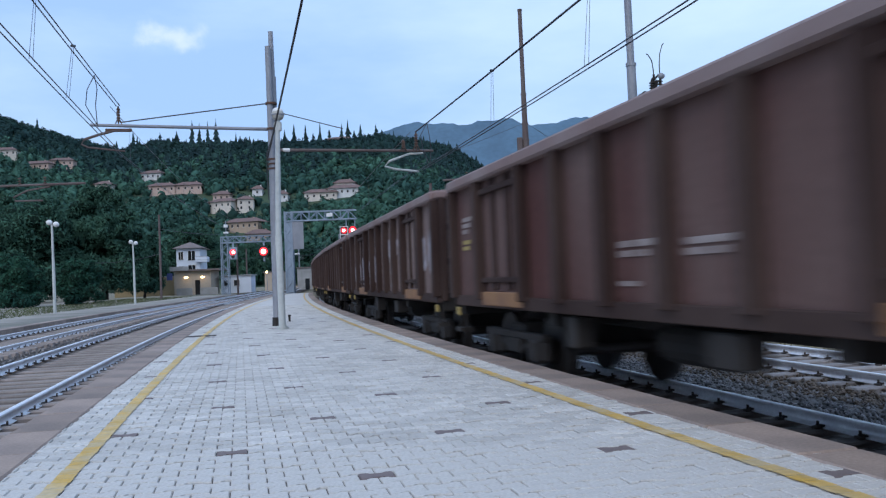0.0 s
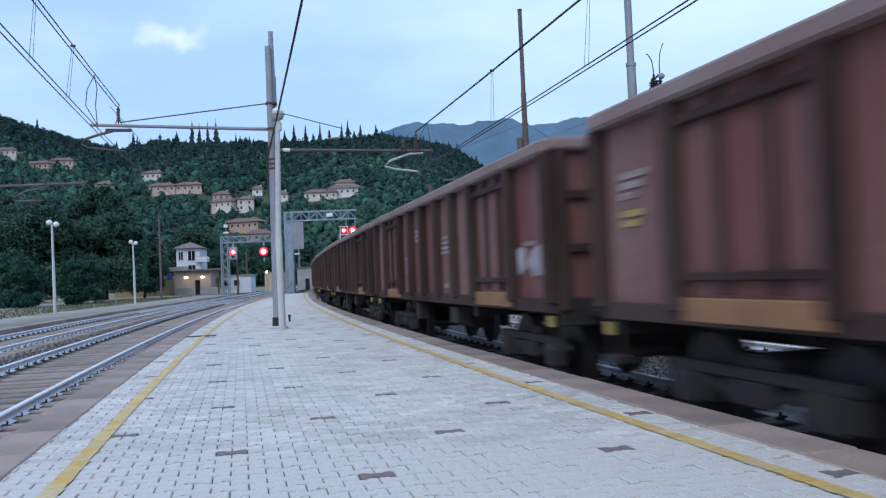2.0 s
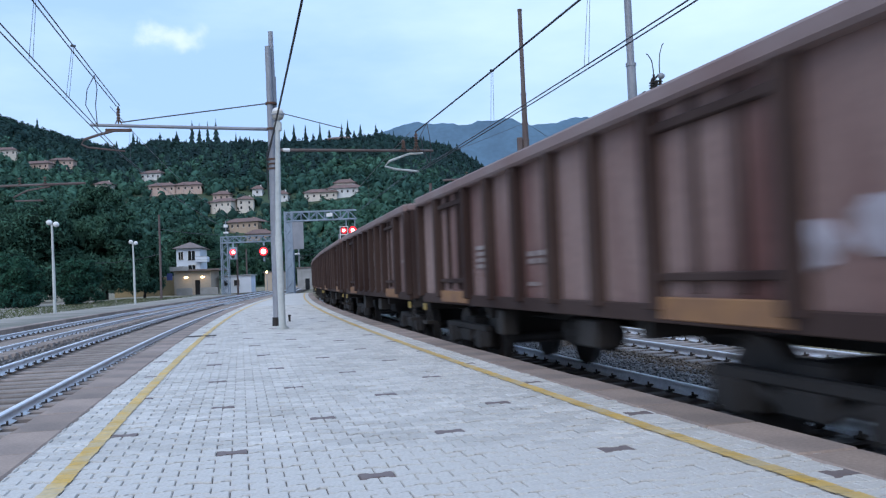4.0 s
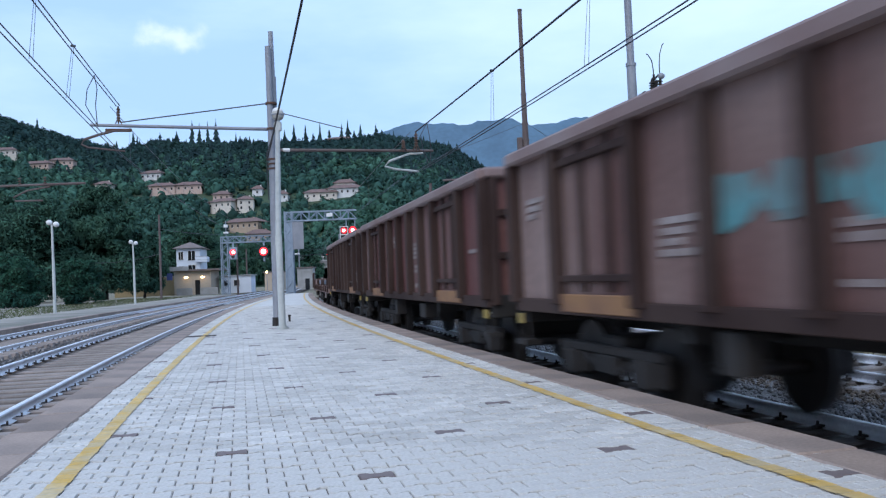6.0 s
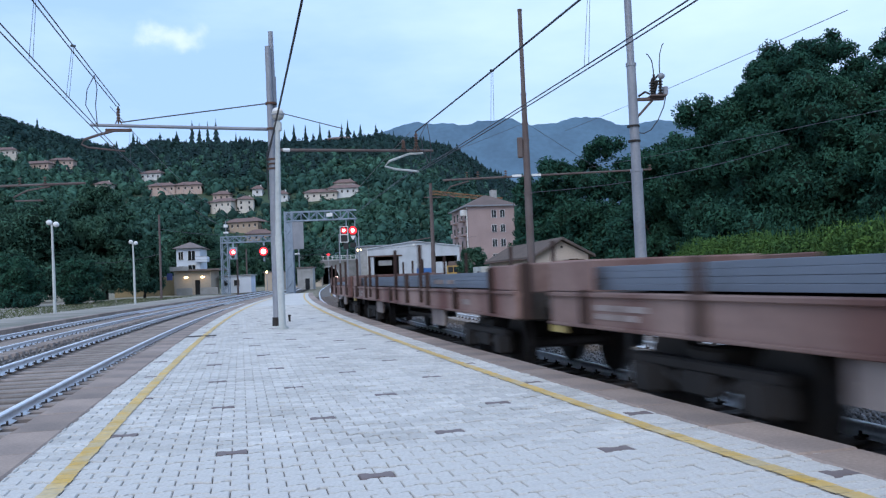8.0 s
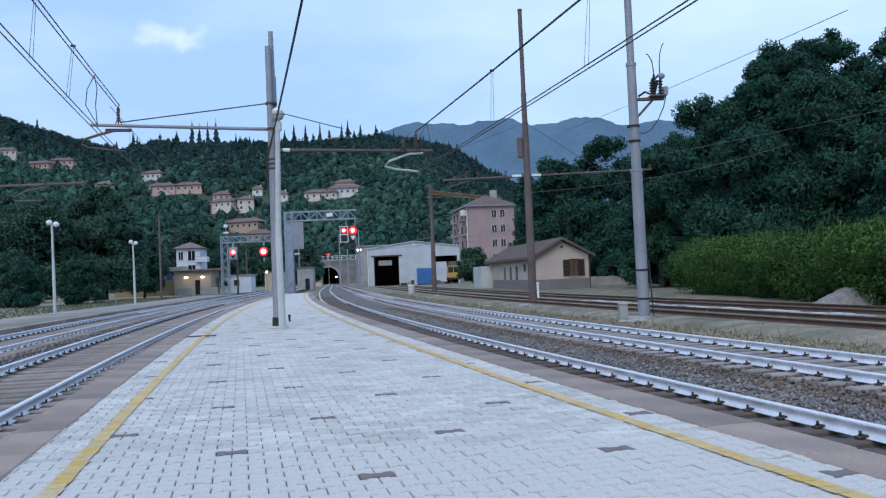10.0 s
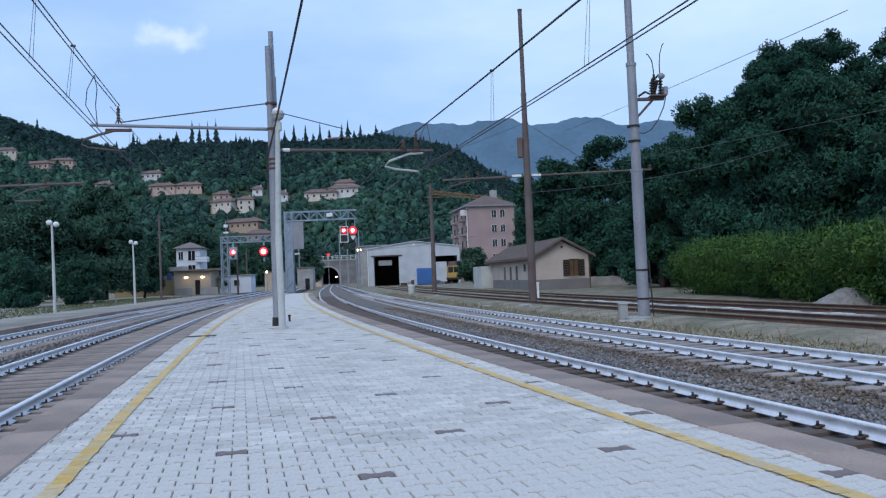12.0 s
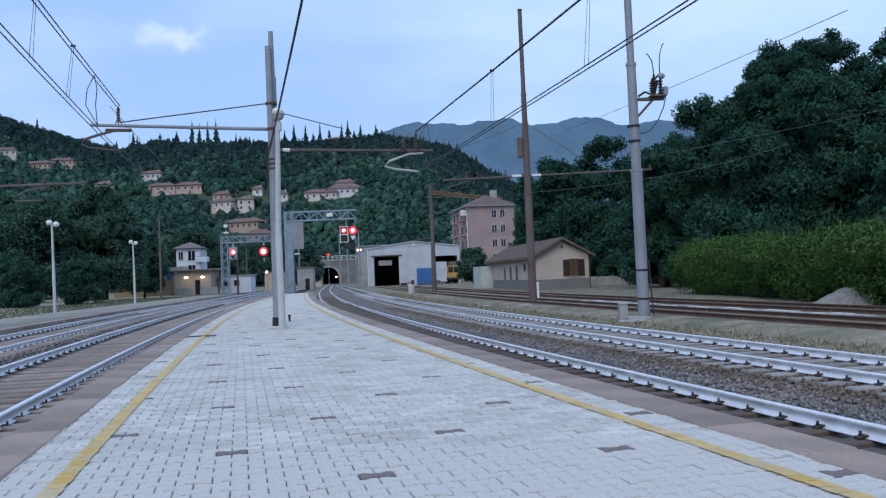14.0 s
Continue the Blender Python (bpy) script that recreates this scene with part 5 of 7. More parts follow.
def right_masts():
    e = stepped_mast("blue-grey tubular steel mast with switchgear bracket", 6.58, 29.3, -0.55, [(0, 0.20), (4.95, 0.165), (8.5, 0.125), (14.5, 0.1)], M_MAST, lean=-0.006)
    part("bracket", boxes((-0.05, 1.0, -0.07, 0.07, 7.22, 7.32), (0.50, 1.05, -0.25, 0.25, 7.32, 7.38), bevel=0.01), M_MAST_RUST, e)
    part("strut", tubes(((0.02, 0, 6.62), (0.62, 0, 7.24), 0.04), n=8), M_MAST_RUST, e)
    part("drive_rod", tubes(((0.12, -0.1, 7.36), (0.36, -0.1, 7.50), 0.035), ((0.36, -0.1, 7.50), (0.52, -0.1, 7.42), 0.03), n=8), M_UNDER, e)
    part("switch_box", boxes((0.98, 1.12, -0.14, 0.14, 7.38, 7.66), bevel=0.02), M_MAST, e)
    for x, y, h in ((0.58, -0.12, 0.50), (0.70, 0.10, 0.72), (0.88, -0.05, 0.58)):
        bm = tubes(((x, y, 7.36), (x + 0.02, y, 7.4 + h), 0.04), n=8)
        for i in range(5):
            zz = 7.42 + i * h / 5.6
            tube(bm, (x, y, zz), (x, y, zz + h / 10), 0.095, 0.05, 12)
        part("switch_insulator", bm, M_UNDER, e)
    part("contact_head", ball(bmesh.new(), (0.93, -0.05, 8.02), 0.11, 2, (1.1, 0.8, 1)), M_MAST, e, smooth=True)
    part("contact_bar", tubes(((0.72, 0.1, 7.5), (0.80, 0.0, 7.9), 0.05), ((0.68, 0.1, 7.9), (0.86, -0.03, 8.08), 0.035), n=8), M_UNDER, e)
    part("horn", cable(bmesh.new(), [(0.72, 0.1, 7.95), (0.71, 0.1, 8.3), (0.67, 0.1, 8.58), (0.56, 0.1, 8.78), (0.50, 0.1, 8.82)], 0.017, 6), M_UNDER, e)
    part("horn", cable(bmesh.new(), [(0.88, -0.05, 8.0), (0.88, -0.05, 8.4), (0.91, -0.05, 8.75), (1.0, -0.05, 9.05), (1.06, -0.05, 9.12)], 0.017, 6), M_UNDER, e)
    part("cable_loop", cable(bmesh.new(), [(1.07, 0, 7.38), (0.98, 0, 7.0), (0.78, 0, 6.58), (0.52, 0, 6.24), (0.28, 0, 6.13), (0.04, 0, 6.17)], 0.018, 6), M_CABLE, e)
    for z in (1.55, 0.6, 6.35, 5.85):
        part("clamp", tubes(((-0.01 * z, 0, z), (-0.01 * z, 0, z + 0.06), 0.21), n=16), M_UNDER, e)
    part("ground_cable", tubes(((0.22, -0.05, 1.9), (0.30, -0.08, 0.0), 0.025), n=8), M_CABLE, e)
    f = thing("mast_foundation", "rough pale concrete foundation block of the mast", "foundation", pose(6.55, 29.3, -0.66))
    part("block", boxes((-0.55, 0.55, -0.6, 0.5, 0.0, 0.16), (-0.95, 0.1, -0.95, -0.55, 0.0, 0.10), bevel=0.04), M_CONCRETE, f)
    c = thing("trackside_cabinet", "small grey concrete trackside cabinet", "cabinet", pose(5.95, 29.6, -0.66))
    part("body", boxes((-0.14, 0.14, -0.12, 0.12, 0, 0.55), bevel=0.02), M_CONCRETE, c)
    part("cap", boxes((-0.16, 0.16, -0.14, 0.14, 0.55, 0.60), bevel=0.015), M_CONCRETE, c)
    e = stepped_mast("dark rusty tubular mast with long cross arm", 4.74, 47.5, -0.6, [(0, 0.22), (6.0, 0.19), (8.9, 0.17), (9.8, 0.15), (11.4, 0.12), (16.0, 0.1)], M_MAST_RUST, lean=-0.004)
    part("cross_arm", tubes(((-4.6, 0, 6.85), (6.7, 0, 7.0), 0.06, 0.05), n=8), M_MAST_RUST, e)
    for x in (-3.3, -2.7, -1.2, 6.6):
        insulator(e, (x, 0, 6.95), 0.09, 3, 0.12)
    for x in (-0.6, 0.45):
        part("marker", boxes((x - 0.25, x + 0.25, -0.08, 0.08, 6.88, 7.0)), M_WHITE, e, "white insulator sleeve on the arm")
    bm = bmesh.new()
    cable(bm, [(-3.2, 0, 6.75), (-4.2, 0, 6.5), (-4.55, 0, 6.1), (-4.0, 0, 5.9)], 0.04, 6)
    part("registration_arm", bm, M_MAST_RUST, e)
    part("transformer_box", boxes((-0.5, -0.22, -0.15, 0.15, 7.9, 9.0), bevel=0.03), M_MAST_RUST, e)
    part("guy_wire", tubes(((0, 0, 9.8), (7.5, 6, 6.0), 0.012), ((0, 0, 9.8), (-6, -2, 7.4), 0.01), n=5), M_WIRE, e)
    f = thing("mast_foundation", "weathered concrete foot of the rusty mast", "foundation", pose(4.74, 47.5, -0.66))
    part("block", boxes((-0.5, 0.5, -0.5, 0.5, 0, 0.12), bevel=0.03), M_CONCRETE, f)
    e = stepped_mast("rusty brown mast before the warehouse", -1.0, 88.0, -0.6, [(0, 0.24), (4, 0.2), (8, 0.16), (11.0, 0.13)], M_MAST_RUST)
    part("cross_arm", tubes(((-0.7, 0, 9.6), (1.0, 0, 9.55), 0.06), ((-2.0, 0, 5.3), (0, 0, 5.6), 0.05), n=8), M_MAST_RUST, e)
    for x, y, h, r, lab in ((-29.7, 92.5, 9.3, 0.13, "thin weathered wooden pole"), (-15.2, 140, 9.0, 0.12, "far thin grey mast"), (-17.6, 150, 9.5, 0.12, "far thin grey mast"),
                            (-16.9, 178, 9.0, 0.15, "far thin grey mast"), (-18.9, 192, 11.0, 0.2, "far thin grey mast"), (-16.4, 172, 11.2, 0.16, "far thin grey mast"),
                            (-27.0, 165, 10.0, 0.13, "far thin grey mast"), (-30.5, 190, 10.5, 0.14, "far thin grey mast"), (-27.6, 118.0, 7.0, 0.13, "rusty thin pole by the signal gantry"),
                            (-33.5, 150.0, 7.6, 0.14, "rusty thin pole by the low buildings"), (-38.0, 240.0, 9.0, 0.14, "far thin grey mast"), (-35.0, 235.0, 8.5, 0.14, "far thin grey mast")):
        stepped_mast(lab, x, y, -0.6, [(0, r), (h * 0.6, r * 0.85), (h, r * 0.7)], M_MAST_RUST if "rusty" in lab or "wood" in lab else M_MAST)
    e = thing("catenary_mast", "rusty mast with cross arm over the outer loop", "mast", pose(-18.6, 34.7, 5.32), "catenary masts")
    part("cross_arm", tubes(((-2, 0, 0.02), (4.6, 0, 0.0), 0.05), n=8), M_MAST_RUST, e)
    part("mast_section", tubes(((-1.9, 0, -6.0), (-1.9, 0, 1.5), 0.15, 0.12), n=12), M_MAST_RUST, e)
    insulator(e, (3.0, 0, 0.06), 0.07, 3, 0.1)
    insulator(e, (2.0, 0, 0.06), 0.07, 3, 0.1)
    bm = bmesh.new()
    cable(bm, [(3.2, 0, -0.08), (2.3, 0, -0.2), (1.75, 0, -0.45), (1.8, 0, -0.6), (2.9, 0, -0.62)], 0.035, 6)
    part("registration_arm", bm, M_MAST_RUST, e)


def wires():
    straight_span("twin contact wires over the main line with droppers", (3.36, 6.4), (-0.55, 23.3), (3.58, 6.2), (-0.60, 23.3), 3.90, 4.95, (12.0, 16.5), 0.012, 1.3)
    straight_span("twin contact wires over the track by the side platform", (-4.49, 6.2), (-8.02, 21.57), (-4.55, 6.2), (-7.86, 21.6), 4.62, 5.60, (9.0, 13.2, 16.0))
    overhead_line("twin contact wires over the main line beyond the mast", TRACK_A, -0.27, 3.90, 4.95, 23.4, 96, 1, True, 0.006)
    overhead_line("twin contact wires over the outer track beyond the mast", TRACK_L, 0.0, 4.62, 5.60, 21.6, 114, 1, True, 0.006)
    e = thing("overhead_line", "thin single overhead wires above the sidings", "overhead wire", group="overhead lines")
    for a, b in (((8.66, 60.00, 10.66), (11.36, 24.00, 7.94)), ((10.09, 60.00, 8.08), (13.39, 24.00, 5.36))):
        part("contact_wire", cable(bmesh.new(), sag(a, b, 0.08), 0.011, 5), M_WIRE, e)
    e = thing("cross_wire", "thin wires crossing between far masts", "overhead wire", group="overhead lines")
    for a, b in (((-40, 140, 5.2), (0, 130, 6.0)), ((-42, 100, 4.4), (-29.7, 92.5, 4.6)), ((-29.7, 92.5, 7.2), (-17, 96, 6.6)), ((-27, 165, 7), (6, 160, 8)), ((4.7, 47.5, 5.4), (22, 55, 8.5)), ((-34, 235, 8), (-15, 235, 8.4))):
        bm = bmesh.new()
        cable(bm, sag(a, b, 0.5), 0.02, 5)
        part("span_wire", bm, M_WIRE, e)


def truss(bm, p0, length, w, h, n, r, axis="x"):
    """A four-chord lattice girder from p0 along x or z."""
    x0, y0, z0 = p0
    for a in (0, w):
        for b in (0, h):
            if axis == "x":
                box(bm, x0, x0 + length, y0 + a - r, y0 + a + r, z0 + b - r, z0 + b + r)
            else:
                box(bm, x0 + a - r, x0 + a + r, y0 + b - r, y0 + b + r, z0, z0 + length)
    st = length / n
    for i in range(n):
        for a in (0, w):
            if axis == "x":
                p, q = (x0 + i * st, y0 + a, z0 + (0 if i % 2 else h)), (x0 + (i + 1) * st, y0 + a, z0 + (h if i % 2 else 0))
            else:
                p, q = (x0 + (0 if i % 2 else w), y0 + a * h / w, z0 + i * st), (x0 + (w if i % 2 else 0), y0 + a * h / w, z0 + (i + 1) * st)
            tube(bm, p, q, r * 0.7, n=5)
            if axis == "x":
                tube(bm, (x0 + i * st, y0 + a, z0), (x0 + i * st, y0 + a, z0 + h), r * 0.6, n=5)
    return bm


M_GANTRY = mat("grey_blue_gantry_paint", (0.27, 0.33, 0.40), (0.20, 0.25, 0.31), 0.6, 0.2, scale=0.8, fine=8)


def disc(bm, c, r, n=20, depth=0.05):
    return tube(bm, (c[0], c[1] + depth / 2, c[2]), (c[0], c[1] - depth / 2, c[2]), r, n=n)


def gantries():
    y = 96.0
    e = thing("signal_gantry", "grey-blue lattice signal gantry over the tracks", "signal gantry", pose(0, y, 0), "signal gantries")
    part("leg", truss(bmesh.new(), (-17.15, 0, -0.6), 9.4, 0.75, 0.75, 10, 0.07, "z"), M_GANTRY, e)
    part("leg_panel", boxes((-17.1, -16.45, 0.02, 0.06, 0, 7.6)), M_GANTRY, e)
    part("beam", truss(bmesh.new(), (-17.1, 0, 7.75), 7.75, 0.75, 0.95, 9, 0.06), M_GANTRY, e)
    part("walkway", boxes((-17.1, -9.35, -0.1, 0.85, 7.66, 7.72)), M_GANTRY, e)
    part("cage_ladder", boxes((-16.35, -16.28, -0.05, 0.02, 4.7, 7.6), (-15.2, -15.13, -0.05, 0.02, 4.7, 7.6), (-16.35, -15.13, -0.05, 0.02, 4.64, 4.72), (-16.28, -15.2, 0.0, 0.02, 4.7, 7.6)), M_MAST, e)
    part("number_plate", boxes((-12.55, -11.9, -0.12, -0.08, 8.05, 8.45)), M_WHITE, e, "small white plate")
    part("hanger", boxes((-9.55, -9.45, -0.05, 0.05, 4.6, 7.7), (-10.5, -10.4, -0.05, 0.05, 4.6, 7.7)), M_GANTRY, e)
    s = part("signal_head", boxes((-11.05, -10.3, -0.35, -0.2, 6.05, 6.85), (-11.05, -10.3, -0.35, -0.2, 5.22, 5.95), bevel=0.02), M_BLACK, e)
    part("white_border", boxes((-11.12, -11.05, -0.37, -0.2, 5.15, 6.92), (-10.3, -10.23, -0.37, -0.2, 5.15, 6.92), (-11.05, -10.3, -0.37, -0.2, 6.85, 6.92), (-11.05, -10.3, -0.37, -0.2, 5.15, 5.22), (-11.05, -10.3, -0.37, -0.2, 5.95, 6.05)), M_WHITE, s)
    part("red_light", disc(bmesh.new(), (-10.68, -0.37, 6.45), 0.30), M_RED, s)
    part("lens", disc(bmesh.new(), (-10.68, -0.41, 6.45), 0.16), M_REDCORE, s)
    s = part("round_signal_head", disc(bmesh.new(), (-9.72, -0.28, 6.42), 0.5, 24, 0.1), M_BLACK, e)
    part("red_ring", disc(bmesh.new(), (-9.72, -0.34, 6.42), 0.42, 24), M_RED, s)
    part("lens", disc(bmesh.new(), (-9.72, -0.39, 6.42), 0.20), M_REDCORE, s)
    bm = bmesh.new()
    v = [bm.verts.new(c) for c in ((-10.02, -0.36, 5.85), (-9.42, -0.36, 5.85), (-9.72, -0.36, 5.35), (-10.02, -0.3, 5.85), (-9.42, -0.3, 5.85), (-9.72, -0.3, 5.35))]
    for f in ((0, 2, 1), (3, 4, 5), (0, 1, 4, 3), (1, 2, 5, 4), (2, 0, 3, 5)):
        bm.faces.new([v[i] for i in f])
    part("white_triangle", bm, M_WHITE, s)
    part("lower_panel", boxes((-10.8, -10.25, -0.3, -0.15, 4.4, 5.05), (-10.05, -9.4, -0.3, -0.15, 4.6, 5.1), bevel=0.02), M_BLACK, e)
    y = 114.7
    e = thing("signal_gantry", "grey lattice signal gantry with round red signal", "signal gantry", pose(0, y, 0), "signal gantries")
    part("leg", truss(bmesh.new(), (-28.9, 0, -0.6), 7.9, 0.85, 0.85, 9, 0.06, "z"), M_GANTRY, e)
    part("beam", truss(bmesh.new(), (-28.9, 0, 6.55), 6.9, 0.8, 0.75, 8, 0.055), M_GANTRY, e)
    part("walkway", boxes((-28.9, -22.0, -0.1, 0.9, 6.45, 6.52)), M_GANTRY, e)
    part("lamp_head", boxes((-28.5, -27.9, -0.1, 0.3, 7.7, 7.95), (-28.45, -27.95, -0.1, 0.3, 8.5, 8.9), bevel=0.05), M_WHITE, e)
    part("lamp_stem", tubes(((-28.2, 0.1, 7.3), (-28.2, 0.1, 9.4), 0.06)), M_MAST, e)
    s = part("signal_head", boxes((-27.75, -26.75, -0.3, -0.15, 4.3, 5.9), bevel=0.03), M_GANTRY, e)
    part("red_light", disc(bmesh.new(), (-27.3, -0.33, 5.25), 0.36), M_RED, s)
    part("lens", disc(bmesh.new(), (-27.2, -0.38, 5.25), 0.2), M_REDCORE, s)
    bm = bmesh.new()
    v = [bm.verts.new(c) for c in ((-27.55, -0.33, 4.8), (-27.0, -0.33, 4.8), (-27.28, -0.33, 4.4))]
    bm.faces.new((v[0], v[2], v[1]))
    bmesh.ops.solidify(bm, geom=bm.faces[:], thickness=0.04)
    part("white_triangle", bm, M_WHITE, s)
    s = part("round_signal_head", disc(bmesh.new(), (-23.3, -0.25, 5.2), 0.75, 24, 0.1), M_BLACK, e)
    part("red_ring", disc(bmesh.new(), (-23.3, -0.32, 5.2), 0.52, 24), M_RED, s)
    part("lens", disc(bmesh.new(), (-23.3, -0.37, 5.2), 0.32), M_REDCORE, s)
    part("hanger", boxes((-23.4, -23.2, -0.1, 0.1, 3.9, 6.6), (-27.4, -27.2, -0.1, 0.0, 4.3, 6.6)), M_GANTRY, e)


# ---------------------------------------------------------------- tunnel and buildings
def tunnel():
    stone = mat("tunnel_stone", (0.20, 0.195, 0.19), (0.13, 0.13, 0.125), 0.9, scale=0.3, fine=3, grain=0.35)
    e = thing("tunnel_portal", "grey stone tunnel portal in the hillside", "tunnel", pose(-50.2, 383, 0), kind="structure")
    half, spring, k = 4.5, 2.6, 14
    arch = [(-half, -0.7)] + [(-half * math.cos(math.pi * i / k), spring + 4.2 * math.sin(math.pi * i / k)) for i in range(k + 1)] + [(half, -0.7)]
    x0, x1, top = -21, 20, 9.6
    outer = [(x0, -0.7)] + [(x0 + (x1 - x0) * (i / k), top) for i in range(k + 1)] + [(x1, -0.7)]
    bm = bmesh.new()
    for y in (0, 2.0):
        va = [bm.verts.new((p[0], y, p[1])) for p in arch]
        vo = [bm.verts.new((p[0], y, p[1])) for p in outer]
        for i in range(len(arch) - 1):
            bm.faces.new((va[i], va[i + 1], vo[i + 1], vo[i]))
        if y == 0:
            fa, fo = va, vo
    for i in range(len(arch) - 1):
        bm.faces.new((fo[i], fo[i + 1], vo[i + 1], vo[i]))
    part("portal_wall", bm, stone, e)
    bm = bmesh.new()
    near = [bm.verts.new((p[0], 0.02, p[1])) for p in arch]
    far = [bm.verts.new((p[0] - 26, 200, p[1])) for p in arch]
    for i in range(len(arch) - 1):
        bm.faces.new((near[i], near[i + 1], far[i + 1], far[i]))
    bm.faces.new(far)
    # the unlit depth of the bore is put into a near-black colour
    part("bore", bm, mat("unlit_bore_stone", (0.02, 0.02, 0.02), (0.03, 0.028, 0.026), 0.95), e)
    bm = bmesh.new()
    for i in range(k):
        a0, a1 = math.pi * (i + 0.06) / k, math.pi * (i + 0.94) / k
        q = []
        for a, g in ((a0, 1), (a1, 1), (a1, 1.16), (a0, 1.16)):
            q.append((-half * g * math.cos(a), spring + 4.2 * g * math.sin(a)))
        f = [bm.verts.new((p[0], -0.12, p[1])) for p in q]
        b = [bm.verts.new((p[0], 0.05, p[1])) for p in q]
        bm.faces.new(f)
        for j in range(4):
            bm.faces.new((f[j], b[j], b[(j + 1) % 4], f[(j + 1) % 4]))
    bmesh.ops.recalc_face_normals(bm, faces=bm.faces)
    part("arch_stones", bm, M_CONCRETE, e)
    part("parapet", boxes((-21, 20, -0.25, 0.5, 9.6, 10.1), bevel=0.04), M_CONCRETE, e)
    for i in range(21):
        part("railing_post", boxes((-20 + 2 * i - 0.08, -20 + 2 * i + 0.08, -0.1, 0.1, 10.1, 11.7)), M_WHITE, e)
    part("railing_bar", boxes((-20, 20, -0.05, 0.05, 11.55, 11.68), (-20, 20, -0.05, 0.05, 10.85, 10.95)), M_WHITE, e)
    s = thing("tunnel_light", "small bright signal lamp just inside the tunnel", "signal", pose(-47.4, 388, 0))
    part("post", boxes((-0.06, 0.06, -0.06, 0.06, -0.5, 2.4)), M_UNDER, s)
    part("lamp", ball(bmesh.new(), (0, -0.15, 2.6), 0.34, 2, (1.8, 0.6, 0.6)), mat("pale_red_lamp", (1.0, 0.55, 0.5), glow=9, bump=0, grain=0), s)
    for x, y, z, m, lab in ((-48.5, 372, 12.0, M_RED, "red signal lamp on a post above the tunnel"), (-20.5, 215, 8.2, M_LAMP, "warm yard lamp on a tall post")):
        s = thing("signal_post", lab, "lamp", pose(x, y, 0))
        part("post", tubes(((0, 0, -0.6), (0, 0, z), 0.1), n=8), M_MAST, s)
        part("lamp", ball(bmesh.new(), (0, -0.2, z), 0.55 if m is M_RED else 0.45, 2, (1.3, 0.6, 0.7)), m, s)


def window(e, x, z, w, h, y=0.0, bars=1, shutter=None, name="window", depth=0.12):
    """A window in a wall that faces -y: recessed pane, frame, sill, and shutters if given."""
    win = part(name, boxes((x - w / 2, x + w / 2, y - 0.02, y + 0.03, z - h / 2, z + h / 2)), M_GLASS_DARK, e)
    rows = [(x - w / 2 - 0.06, x - w / 2, y - 0.06, y + 0.02, z - h / 2, z + h / 2 + 0.06), (x + w / 2, x + w / 2 + 0.06, y - 0.06, y + 0.02, z - h / 2, z + h / 2 + 0.06), (x - w / 2, x + w / 2, y - 0.06, y + 0.02, z + h / 2, z + h / 2 + 0.06)]
    rows += [(x - w / 2 + (i + 1) * w / (bars + 1) - 0.03, x - w / 2 + (i + 1) * w / (bars + 1) + 0.03, y - 0.05, y, z - h / 2, z + h / 2) for i in range(bars)]
    part("frame", boxes(*rows), M_WHITE if shutter is None else M_BARK, win)
    part("sill", boxes((x - w / 2 - 0.12, x + w / 2 + 0.12, y - 0.14, y + 0.02, z - h / 2 - 0.08, z - h / 2)), M_CONCRETE, win)
    if shutter:
        for sx in (-1, 1):
            bm = bmesh.new()
            c = x + sx * (w / 2 + w * 0.38)
            for i in range(10):
                box(bm, c - w * 0.37, c + w * 0.37, y - 0.09, y - 0.04, z - h / 2 + i * h / 10 + 0.01, z - h / 2 + (i + 1) * h / 10 - 0.01)
            part("shutter", bm, shutter, win)
    return win


